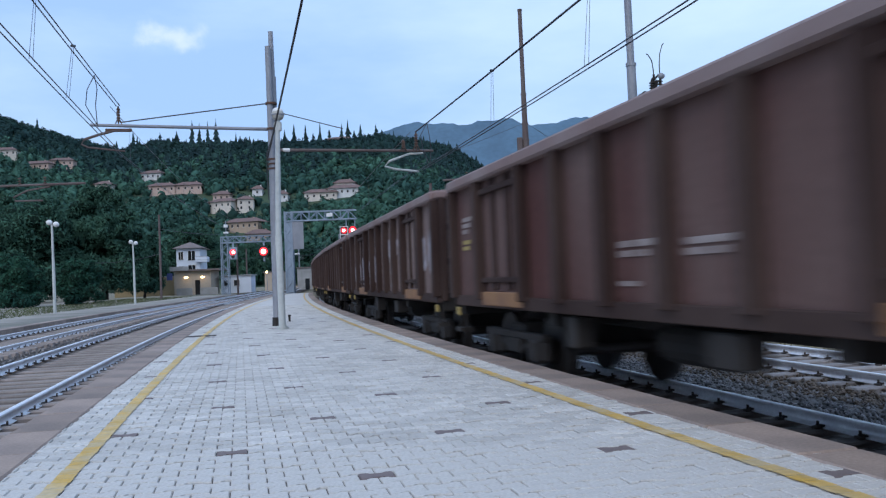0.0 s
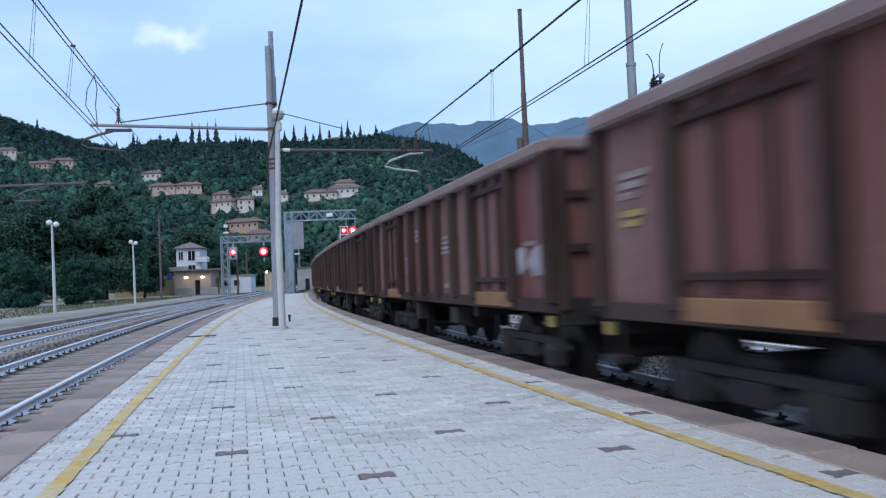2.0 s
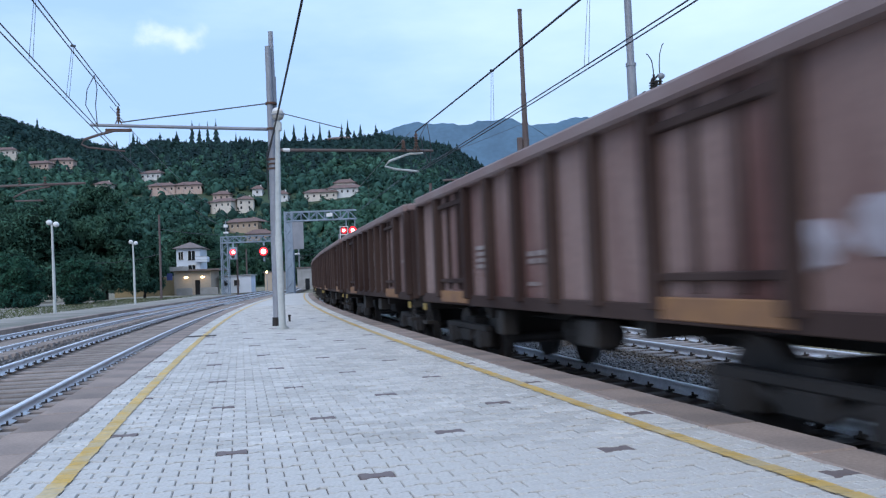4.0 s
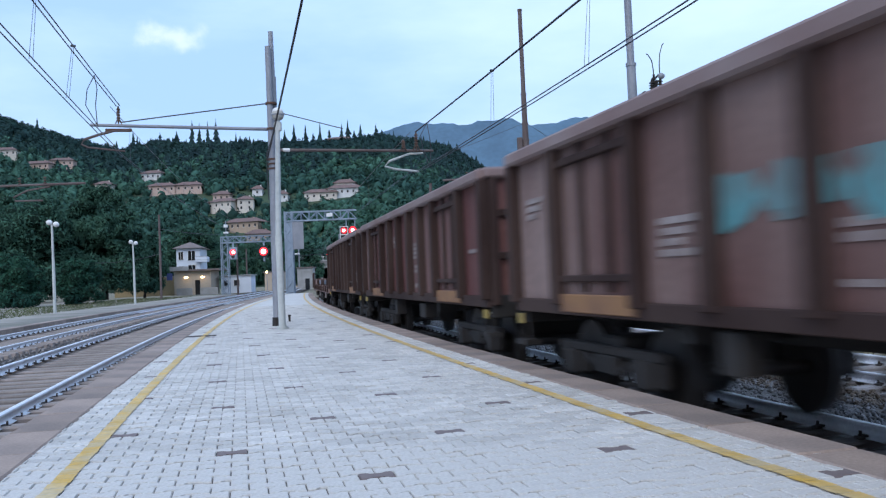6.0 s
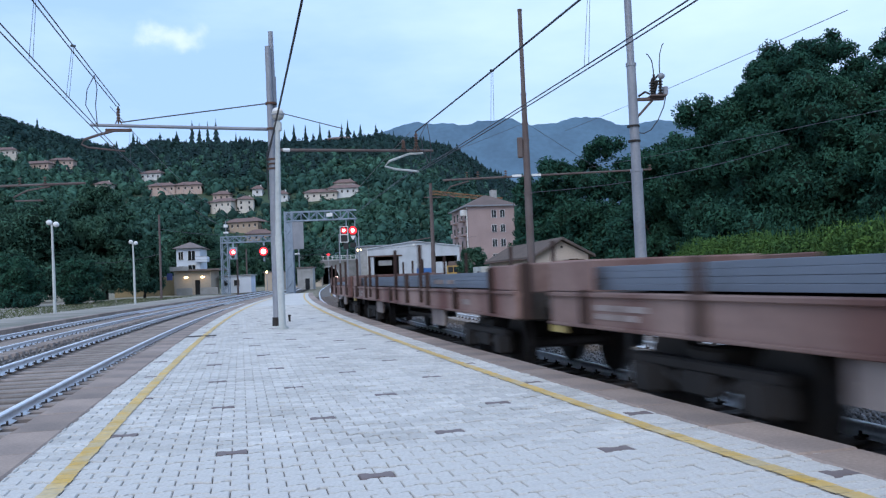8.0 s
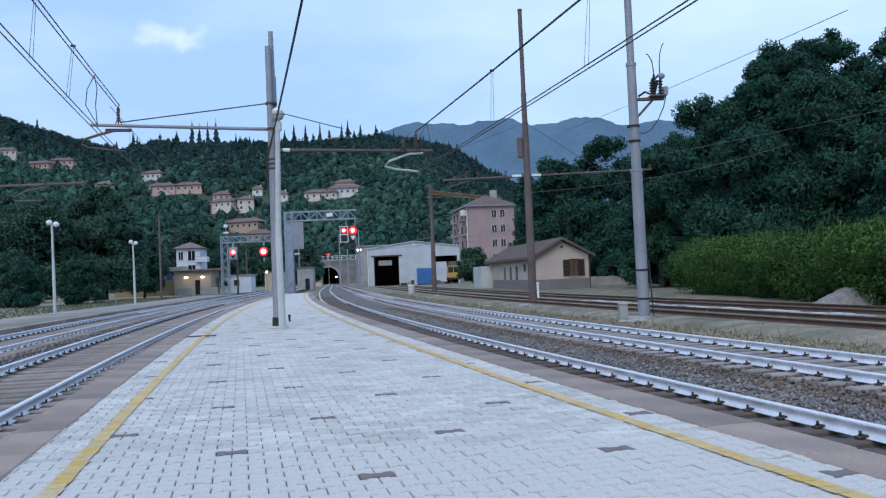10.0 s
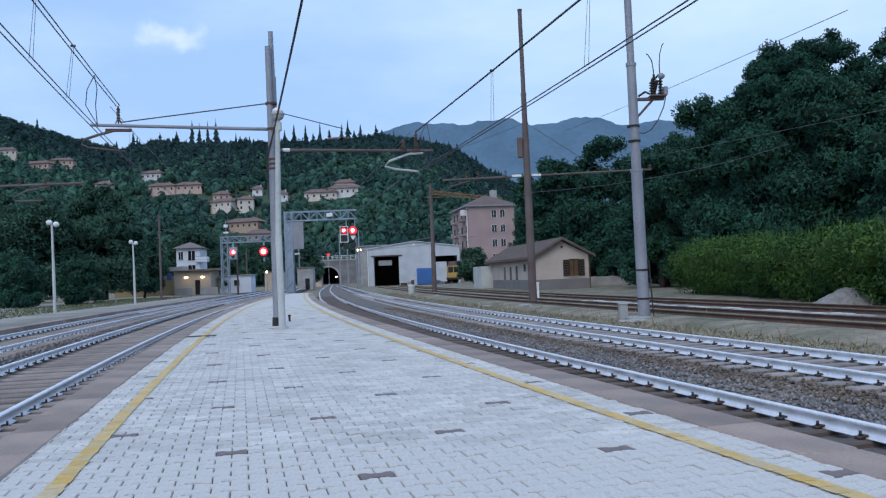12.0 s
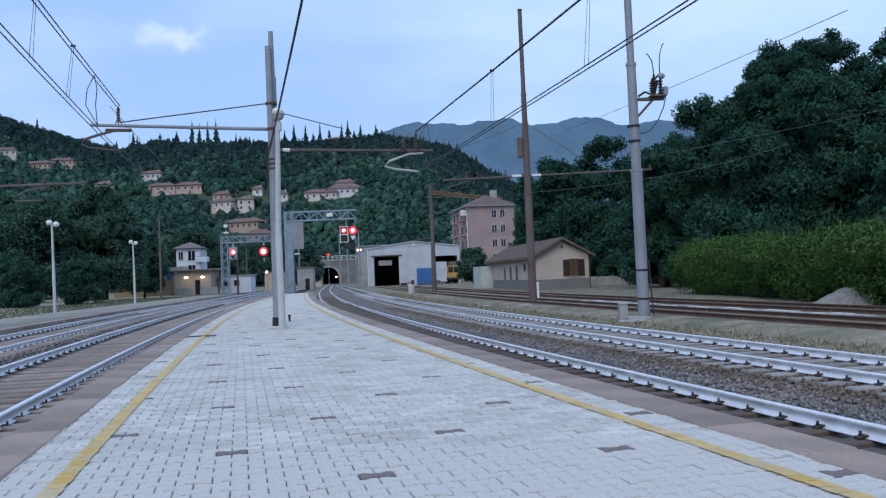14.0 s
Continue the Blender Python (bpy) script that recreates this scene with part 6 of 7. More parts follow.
def small_house():
    """Low rendered yard house: gable towards the camera's side, long wall along the sidings."""
    plaster = mat("beige_render", (0.50, 0.43, 0.38), (0.42, 0.36, 0.32), 0.9, scale=0.5, fine=8)
    plinth = mat("grey_plinth", (0.20, 0.19, 0.19), (0.16, 0.155, 0.155), 0.9, scale=0.6, fine=8)
    tile = mat("old_roof_tile", (0.12, 0.095, 0.085), (0.09, 0.075, 0.07), 0.9, scale=1, fine=8)
    shut = mat("dark_shutter", (0.022, 0.014, 0.013), (0.03, 0.02, 0.018), 0.8)
    e = thing("yard_house", "low beige rendered house with brown tiled gable roof", "house", pose(8.9, 85.2, -0.66, 0, 0, 7.2))
    W, D, H, R = 5.25, 25.0, 3.3, 4.8
    bm = bmesh.new()
    prof = [(0, 0), (W, 0), (W, H), (W / 2, R - 0.15), (0, H)]
    a = [bm.verts.new((p[0], 0, p[1])) for p in prof]
    b = [bm.verts.new((p[0], D, p[1])) for p in prof]
    bm.faces.new(a)
    bm.faces.new(b[::-1])
    for i in range(5):
        bm.faces.new((a[i], b[i], b[(i + 1) % 5], a[(i + 1) % 5]))
    bmesh.ops.recalc_face_normals(bm, faces=bm.faces)
    part("wall", bm, plaster, e)
    part("plinth", boxes((-0.03, W + 0.03, -0.03, D, 0, 1.0)), plinth, e, "grey cement plinth")
    for sx in (-1, 1):
        bm = bmesh.new()
        o, th = 0.55, 0.16
        xe, ze = (W / 2 + sx * (W / 2 + o)), H - 0.28
        q = [(W / 2, -0.6, R), (xe, -0.6, ze), (xe, D + 0.6, ze), (W / 2, D + 0.6, R)]
        lo = [bm.verts.new(p) for p in q]
        hi = [bm.verts.new((p[0], p[1], p[2] + th)) for p in q]
        bm.faces.new(lo)
        bm.faces.new(hi)
        for i in range(4):
            bm.faces.new((lo[i], lo[(i + 1) % 4], hi[(i + 1) % 4], hi[i]))
        bmesh.ops.recalc_face_normals(bm, faces=bm.faces)
        roof = part("roof_slope", bm, tile, e)
        bm = bmesh.new()
        n = 44
        for i in range(n):
            yy = -0.6 + (D + 1.2) * (i + 0.5) / n
            tube(bm, (W / 2, yy, R + th + 0.02), (xe, yy, ze + th + 0.02), 0.11, n=6)
        part("tile_layer", bm, tile, roof)
    part("gutter", tubes(((-0.60, -0.6, H - 0.25), (-0.60, D + 0.6, H - 0.25), 0.08), n=8), M_RUST, e)
    part("downpipe", tubes(((W + 0.08, -0.06, 0), (W + 0.08, -0.06, H - 0.2), 0.05), n=8), M_RUST, e)
    win = window(e, 3.75, 2.05, 0.85, 1.6, 0.0, 1, shut)
    pane = mat("amber_window", (0.14, 0.085, 0.045), (0.10, 0.06, 0.035), 0.3, bump=0)
    win.data.materials[0] = pane
    part("gable_vent", tubes(((W / 2, 0.02, R - 0.7), (W / 2, -0.06, R - 0.7), 0.12), n=12), M_UNDER, e)
    for yy, w in ((5.0, 0.5), (9.0, 0.5), (12.2, 0.5), (15.6, 0.5)):
        z, h = (2.25, 0.7) if yy == 5.0 else (1.7, 1.5)
        win = part("window", boxes((-0.03, 0.03, yy - w / 2 - 0.2, yy + w / 2 + 0.2, z - h / 2, z + h / 2)), M_GLASS_DARK, e)
        part("sill", boxes((-0.09, -0.02, yy - w / 2 - 0.28, yy + w / 2 + 0.28, z - h / 2 - 0.07, z - h / 2)), M_CONCRETE, win)
    part("meter_box", boxes((-0.22, 0, 2.2, 2.9, 1.1, 2.0), bevel=0.02), M_CONCRETE, e)
    part("annex", boxes((-1.5, 0.0, D - 2, D + 4, 0, 2.7), bevel=0.02), M_LAMP_POST, e, "small pale annex")


def warehouse():
    sheet = mat("pale_sheet_cladding", (0.52, 0.55, 0.59), (0.42, 0.45, 0.48), 0.6, 0.1, scale=0.4, fine=6)
    dark = mat("shed_inside", (0.06, 0.05, 0.045), (0.04, 0.035, 0.03), 0.9)
    e = thing("warehouse", "pale grey sheet-clad warehouse with open dark doorways", "warehouse", pose(-16.9, 199, -0.66, 0, 0, 1.5))
    W, D, H, R = 20.6, 26, 8.4, 9.7
    doors = [(1.2, 6.8, 6.6), (14.5, 20.0, 6.3)]

    def roof_z(x):
        return H + (R - H) * (1 - abs(x - W / 2) / (W / 2))
    cols = [0, 1.2, 6.8, 10.3, 14.5, 20.0, W]
    for a, b in zip(cols, cols[1:]):
        z0 = 0.0
        for d in doors:
            if abs(a - d[0]) < 0.01:
                z0 = d[2]
        bm = bmesh.new()
        q = [(a, z0), (b, z0), (b, roof_z(b)), (a, roof_z(a))]
        f = [bm.verts.new((p[0], 0, p[1])) for p in q]
        g = [bm.verts.new((p[0], 0.25, p[1])) for p in q]
        bm.faces.new(f)
        bm.faces.new(g[::-1])
        for i in range(4):
            bm.faces.new((f[i], g[i], g[(i + 1) % 4], f[(i + 1) % 4]))
        bmesh.ops.recalc_face_normals(bm, faces=bm.faces)
        part("front_panel", bm, sheet, e)
    bm = bmesh.new()
    for i in range(41):
        x = 0.1 + i * 0.51
        z0 = max([d[2] for d in doors if d[0] - 0.05 < x < d[1] + 0.05] or [0])
        box(bm, x - 0.05, x + 0.05, -0.04, 0.0, z0 + 0.02, roof_z(x) - 0.1)
    part("cladding_ribs", bm, sheet, e)
    part("side_wall", boxes((0, 0.25, 0.25, D, 0, H - 0.05)), sheet, e)
    part("side_wall", boxes((W - 0.25, W, 0.25, D, 0, H - 0.05)), sheet, e)
    part("back_wall", boxes((0.25, W - 0.25, D - 0.25, D, 0, H)), dark, e)
    part("floor_slab", boxes((0.25, W - 0.25, 0.25, D - 0.25, -0.02, 0.03)), dark, e)
    for s in (0, 1):
        bm = bmesh.new()
        x0, x1 = (-0.3, W / 2) if s == 0 else (W / 2, W + 0.3)
        z0, z1 = (H - 0.05, R + 0.05) if s == 0 else (R + 0.05, H - 0.05)
        q = [(x0, -0.3, z0), (x1, -0.3, z1), (x1, D + 0.3, z1), (x0, D + 0.3, z0)]
        lo, hi = [bm.verts.new(p) for p in q], [bm.verts.new((p[0], p[1], p[2] + 0.2)) for p in q]
        bm.faces.new(lo[::-1])
        bm.faces.new(hi)
        for i in range(4):
            bm.faces.new((lo[i], lo[(i + 1) % 4], hi[(i + 1) % 4], hi[i]))
        part("roof_slope", bm, sheet, e)
    part("door_rail", boxes((0.6, 7.6, -0.2, 0.0, 6.6, 6.9)), M_RUST, e)
    part("gable_lamp", boxes((W / 2 - 0.3, W / 2 + 0.3, -0.35, -0.02, R - 0.9, R - 0.4), bevel=0.05), M_WHITE, e)
    part("hanging_sheet", boxes((2.2, 5.2, 0.8, 0.9, 4.6, 5.8), bevel=0.03), M_CONCRETE, e, "torn pale sheet hanging in the doorway")
    part("inner_sheet", boxes((14.6, 17.6, 0.6, 0.7, 0, 5.0)), sheet, e)
    part("downpipe", tubes(((-0.15, -0.1, 0), (-0.15, -0.1, H), 0.1), n=8), M_WHITE, e)
    blue = mat("blue_container_paint", (0.035, 0.14, 0.38), (0.03, 0.11, 0.3), 0.6, scale=0.5, fine=5)
    c = thing("blue_container", "blue steel container standing before the warehouse", "container", pose(-5.9, 191, -0.66))
    part("body", boxes((0, 3.5, 0, 2.4, 0.12, 3.6), bevel=0.03), blue, c)
    for i in range(9):
        part("rib", boxes((0.2 + i * 0.39, 0.3 + i * 0.39, -0.05, 0, 0.25, 3.5)), blue, c)
    part("skid", boxes((0.2, 3.3, 0.1, 0.3, 0, 0.12)), M_UNDER, c)
    part("skid", boxes((0.2, 3.3, 2.1, 2.3, 0, 0.12)), M_UNDER, c)
    yel = mat("ochre_machine_paint", (0.42, 0.25, 0.05), (0.34, 0.22, 0.07), 0.6, scale=0.8, fine=6)
    m = thing("rail_maintenance_vehicle", "ochre yellow rail maintenance vehicle parked outside the shed", "rail vehicle", pose(0.6, 190, -0.36))
    part("chassis", boxes((-0.1, 3.1, -0.5, 6, 0.55, 1.0), bevel=0.04), M_UNDER, m)
    part("cab", boxes((0.1, 2.9, 0, 2.6, 1.0, 2.1), (0.1, 0.35, 0, 2.6, 2.1, 3.3), (2.65, 2.9, 0, 2.6, 2.1, 3.3), (0.1, 2.9, 2.4, 2.6, 2.1, 3.3), (0.0, 3.0, -0.1, 2.7, 3.3, 3.6), (1.4, 1.55, 0, 0.1, 2.1, 3.3), bevel=0.02), yel, m)
    part("windscreen", boxes((0.35, 1.4, 0.08, 0.12, 2.1, 3.3), (1.55, 2.65, 0.08, 0.12, 2.1, 3.3)), M_GLASS_DARK, m)
    part("crane_frame", boxes((0.4, 2.6, 1.0, 4.0, 3.6, 4.5), bevel=0.05), M_MAST_RUST, m)
    for x in (0.4, 2.4):
        part("wheel", tubes(((x - 0.1, 0.6, 0.42), (x + 0.1, 0.6, 0.42), 0.42), n=18), M_WHEEL, m)
    rng = random.Random(8)
    for i in range(9):
        x, w, h = -8.6 + i * 0.95 + rng.uniform(-0.2, 0.2), rng.uniform(0.4, 1.1), rng.uniform(0.4, 1.2)
        if -6.2 < x < -2.6:
            x += 4.4
        c = thing("scrap_crate", "small rusty crate of track parts by the shed", "crate", pose(x, 189 + rng.uniform(-1.5, 1), -0.66, 0, 0, rng.uniform(-30, 30)), "yard clutter")
        part("crate_box", boxes((-w / 2, w / 2, -w / 2, w / 2, 0, h), bevel=0.03), rng.choice((M_RUST, M_CONCRETE, M_PLATE)), c)
        part("lid", boxes((-w / 2 - 0.03, w / 2 + 0.03, -w / 2 - 0.03, w / 2 + 0.03, h, h + 0.06), bevel=0.015), M_UNDER, c)
    b = thing("grey_shed", "plain grey concrete block shed beyond the yard", "shed", pose(-17.5, 232, -0.66))
    part("wall", boxes((-5, 3, 0, 8, 0, 10.2), bevel=0.05), M_CONCRETE, b)
    part("roof", boxes((-5.3, 3.3, -0.3, 8.3, 10.2, 10.5), bevel=0.04), M_MAST, b)


def apartment_block():
    pink = mat("dusky_pink_render", (0.36, 0.265, 0.25), (0.30, 0.22, 0.21), 0.9, scale=0.2, fine=4)
    tile = mat("brown_hip_roof", (0.15, 0.11, 0.10), (0.12, 0.09, 0.08), 0.9, scale=0.4, fine=4)
    e = thing("apartment_block", "dusky pink four-storey apartment block with hipped roof", "apartment building", pose(7.2, 240, -0.66, 0, 0, 10))
    W, D, H = 13.0, 24.0, 20.6
    part("wall", boxes((0, W, 0, D, 0, H)), pink, e)
    bm = bmesh.new()
    o = 0.9
    p = [(-o, -o, H), (W + o, -o, H), (W + o, D + o, H), (-o, D + o, H), (W / 2, W / 2, H + 3.4), (W / 2, D - W / 2, H + 3.4)]
    v = [bm.verts.new(c) for c in p]
    for f in ((0, 1, 4), (1, 2, 5, 4), (2, 3, 5), (3, 0, 4, 5), (3, 2, 1, 0)):
        bm.faces.new([v[i] for i in f])
    roof = part("roof", bm, tile, e)
    part("eaves", boxes((-o, W + o, -o, D + o, H - 0.3, H)), M_MAST, e)
    part("chimney", boxes((W / 2 + 1.2, W / 2 + 3.0, 5, 6.5, H + 2.0, H + 4.6), bevel=0.05), M_CONCRETE, roof)
    for lev in range(5):
        z = H - 2.4 - lev * 4.0
        for x, w in ((7.2, 1.3), (9.6, 1.3)):
            window(e, x, z, w, 2.0, 0.0, 1)
        for yy in (3.0, 9.0, 15.0, 20.0):
            win = part("window", boxes((-0.04, 0.04, yy - 0.7, yy + 0.7, z - 1, z + 1)), M_GLASS_DARK, e)
            part("sill", boxes((-0.1, -0.02, yy - 0.85, yy + 0.85, z - 1.15, z - 1)), M_WHITE, win)
        for yy in (6.0, 17.5):
            b = part("balcony", boxes((-1.4, 0, yy - 1.8, yy + 1.8, z - 1.7, z - 1.5), (-1.4, -1.32, yy - 1.8, yy + 1.8, z - 1.5, z - 0.5), bevel=0.02), pink, e)
            part("rail", boxes((-1.42, -1.30, yy - 1.85, yy + 1.85, z - 0.5, z - 0.42)), M_WHITE, b)
    part("downpipe", tubes(((-0.12, 1.2, 0), (-0.12, 1.2, H), 0.14), n=8), M_WHITE, e)
    part("awning", boxes((-1.5, -0.05, 2.0, 4.0, H - 2.6, H - 1.0), bevel=0.1), M_WHITE, e)
    # orange lattice boom beside the rusty mast
    c = thing("crane_boom", "orange lattice crane boom above the yard", "crane", pose(-2.6, 275, 27.3, 0, 8.2, 0))
    part("boom", truss(bmesh.new(), (0, 0, -0.5), 22, 0.9, 1.0, 18, 0.10), M_ORANGE, c)
    part("tower", truss(bmesh.new(), (18.5, 0, -27.9), 27.3, 0.9, 0.9, 18, 0.09, "z"), M_ORANGE, c)


def left_buildings():
    white = mat("white_render", (0.62, 0.66, 0.72), (0.52, 0.56, 0.62), 0.9, scale=0.3, fine=6)
    cream = mat("cream_render", (0.50, 0.42, 0.33), (0.42, 0.35, 0.28), 0.9, scale=0.3, fine=6)
    yellow = mat("ochre_wall_render", (0.40, 0.31, 0.17), (0.33, 0.26, 0.15), 0.9, scale=0.3, fine=6)
    roofm = mat("grey_brown_roof", (0.20, 0.16, 0.15), (0.16, 0.13, 0.12), 0.9, scale=0.5, fine=6)
    e = thing("villa", "white three-storey villa with balconies and low roof", "house", pose(-43.0, 142, -0.2, 0, 0, 8))
    W, D, H = 3.7, 9.0, 7.4
    part("wall", boxes((0, W, 0, D, 0, H)), white, e)
    bm = bmesh.new()
    p = [(-0.6, -0.6, H), (W + 0.6, -0.6, H), (W + 0.6, D + 0.6, H), (-0.6, D + 0.6, H), (W / 2, 2.5, H + 1.1), (W / 2, D - 2.5, H + 1.1)]
    v = [bm.verts.new(c) for c in p]
    for f in ((0, 1, 4), (1, 2, 5, 4), (2, 3, 5), (3, 0, 4, 5), (3, 2, 1, 0)):
        bm.faces.new([v[i] for i in f])
    part("roof", bm, roofm, e)
    for z in (1.4, 3.9, 6.2):
        window(e, 0.7, z, 0.7, 1.2, 0.0, 1)
        window(e, 2.4, z, 1.1, 1.5, 0.0, 1)
        b = part("balcony", boxes((3.0, 4.9, -0.7, 2.4, z - 1.1, z - 0.95), (3.0, 4.9, -0.7, -0.64, z - 0.95, z - 0.25), (4.84, 4.9, -0.64, 2.4, z - 0.95, z - 0.25), bevel=0.02), white, e)
        part("rail", boxes((3.0, 4.93, -0.73, -0.6, z - 0.25, z - 0.19)), M_CONCRETE, b)
    e = thing("station_lodge", "small cream station building with two lit lamps", "building", pose(-38.6, 126, -0.2, 0, 0, 3))
    part("wall", boxes((0, 5.2, 0, 6, 0, 3.4)), cream, e)
    part("roof_slab", boxes((-0.4, 6.6, -0.6, 6.4, 3.4, 3.65), bevel=0.03), roofm, e)
    part("fascia", boxes((-0.4, 2.2, -0.7, -0.6, 3.5, 4.1)), M_CONCRETE, e)
    part("door", boxes((3.0, 3.7, -0.06, 0.0, 0, 2.1)), M_GLASS_DARK, e)
    part("doorstep_wall", boxes((0.6, 2.8, -1.2, -1.0, 0, 1.0), (3.9, 6.4, -1.2, -1.0, 0, 1.0)), M_CONCRETE, e)
    for x in (1.8, 4.1):
        l = part("wall_lamp", boxes((x - 0.22, x + 0.22, -0.35, 0.0, 2.62, 2.72)), M_MAST, e)
        part("bulb", ball(bmesh.new(), (x, -0.25, 2.50), 0.20, 2, (1.4, 1, 0.7)), M_LAMP, l)
    part("sign", boxes((-0.9, -0.1, -0.4, -0.34, 2.2, 3.2)), mat("blue_sign", (0.10, 0.13, 0.35), rough=0.5, bump=0), e, "small blue sign board")
    w = thing("garden_wall", "ochre rendered garden wall behind the platform", "wall", pose(-47.5, 127, -0.2, 0, 0, 3))
    part("wall_panel", boxes((0, 8.8, 0, 0.3, 0, 2.7)), yellow, w)
    part("wall_cap", boxes((-0.05, 8.85, -0.06, 0.36, 2.7, 2.82), bevel=0.02), M_CONCRETE, w)
    e = thing("white_hut", "low white hut with two small windows", "hut", pose(-32.9, 130, -0.2, 0, 0, 3))
    part("wall", boxes((0, 4.4, 0, 4, 0, 2.5)), white, e)
    part("roof_slab", boxes((-0.2, 4.6, -0.2, 4.2, 2.5, 2.65), bevel=0.02), M_CONCRETE, e)
    window(e, 0.8, 1.5, 0.8, 0.8, 0.0, 0)
    window(e, 2.3, 1.5, 0.8, 0.8, 0.0, 0)
    for x, y, w, h, lab, m in ((-30.5, 150, 3.2, 3.2, "low cream trackside hut", cream), (-26.6, 160, 2.8, 3.9, "grey trackside equipment hut", M_CONCRETE), (-41.0, 230, 9, 3.2, "far low building by the tracks", cream)):
        e = thing("trackside_hut", lab, "hut", pose(x, y, -0.4), "trackside huts")
        part("wall", boxes((0, w, 0, 3, 0, h)), m, e)
        part("roof_slab", boxes((-0.2, w + 0.2, -0.2, 3.2, h, h + 0.18), bevel=0.02), roofm, e)
        part("door", boxes((w * 0.5, w * 0.5 + 0.8, -0.05, 0, 0, 2.0)), M_GLASS_DARK, e)
    s = thing("yard_lamp", "twin-headed lamp on a thin post", "lamp post", pose(-25.6, 150, -0.4), "lamp posts")
    part("post", tubes(((0, 0, 0), (0, 0, 6.2), 0.07), n=8), M_MAST, s)
    part("lamp_head", boxes((-1.2, -0.2, -0.2, 0.2, 6.1, 6.3), (0.3, 1.2, -0.2, 0.2, 6.1, 6.3), bevel=0.05), M_WHITE, s)
    s = thing("wall_light", "warm lamp on a thin post by the hut", "lamp", pose(-29.8, 148.5, -0.4))
    part("post", tubes(((0, 0, 0), (0, 0, 3.3), 0.06), n=8), M_MAST, s)
    part("bulb", ball(bmesh.new(), (0, -0.1, 3.3), 0.2, 2), M_LAMP, s)
    s = thing("telephone_hood", "dark hooded telephone on a post at the platform end", "telephone", pose(-15.2, 80.5, 0))
    part("post", boxes((-0.1, 0.1, -0.1, 0.1, 0, 1.2), bevel=0.02), M_UNDER, s)
    bm = tubes(((0, 0.3, 1.55), (0, -0.3, 1.55), 0.42), n=16)
    part("hood", bm, M_UNDER, s)


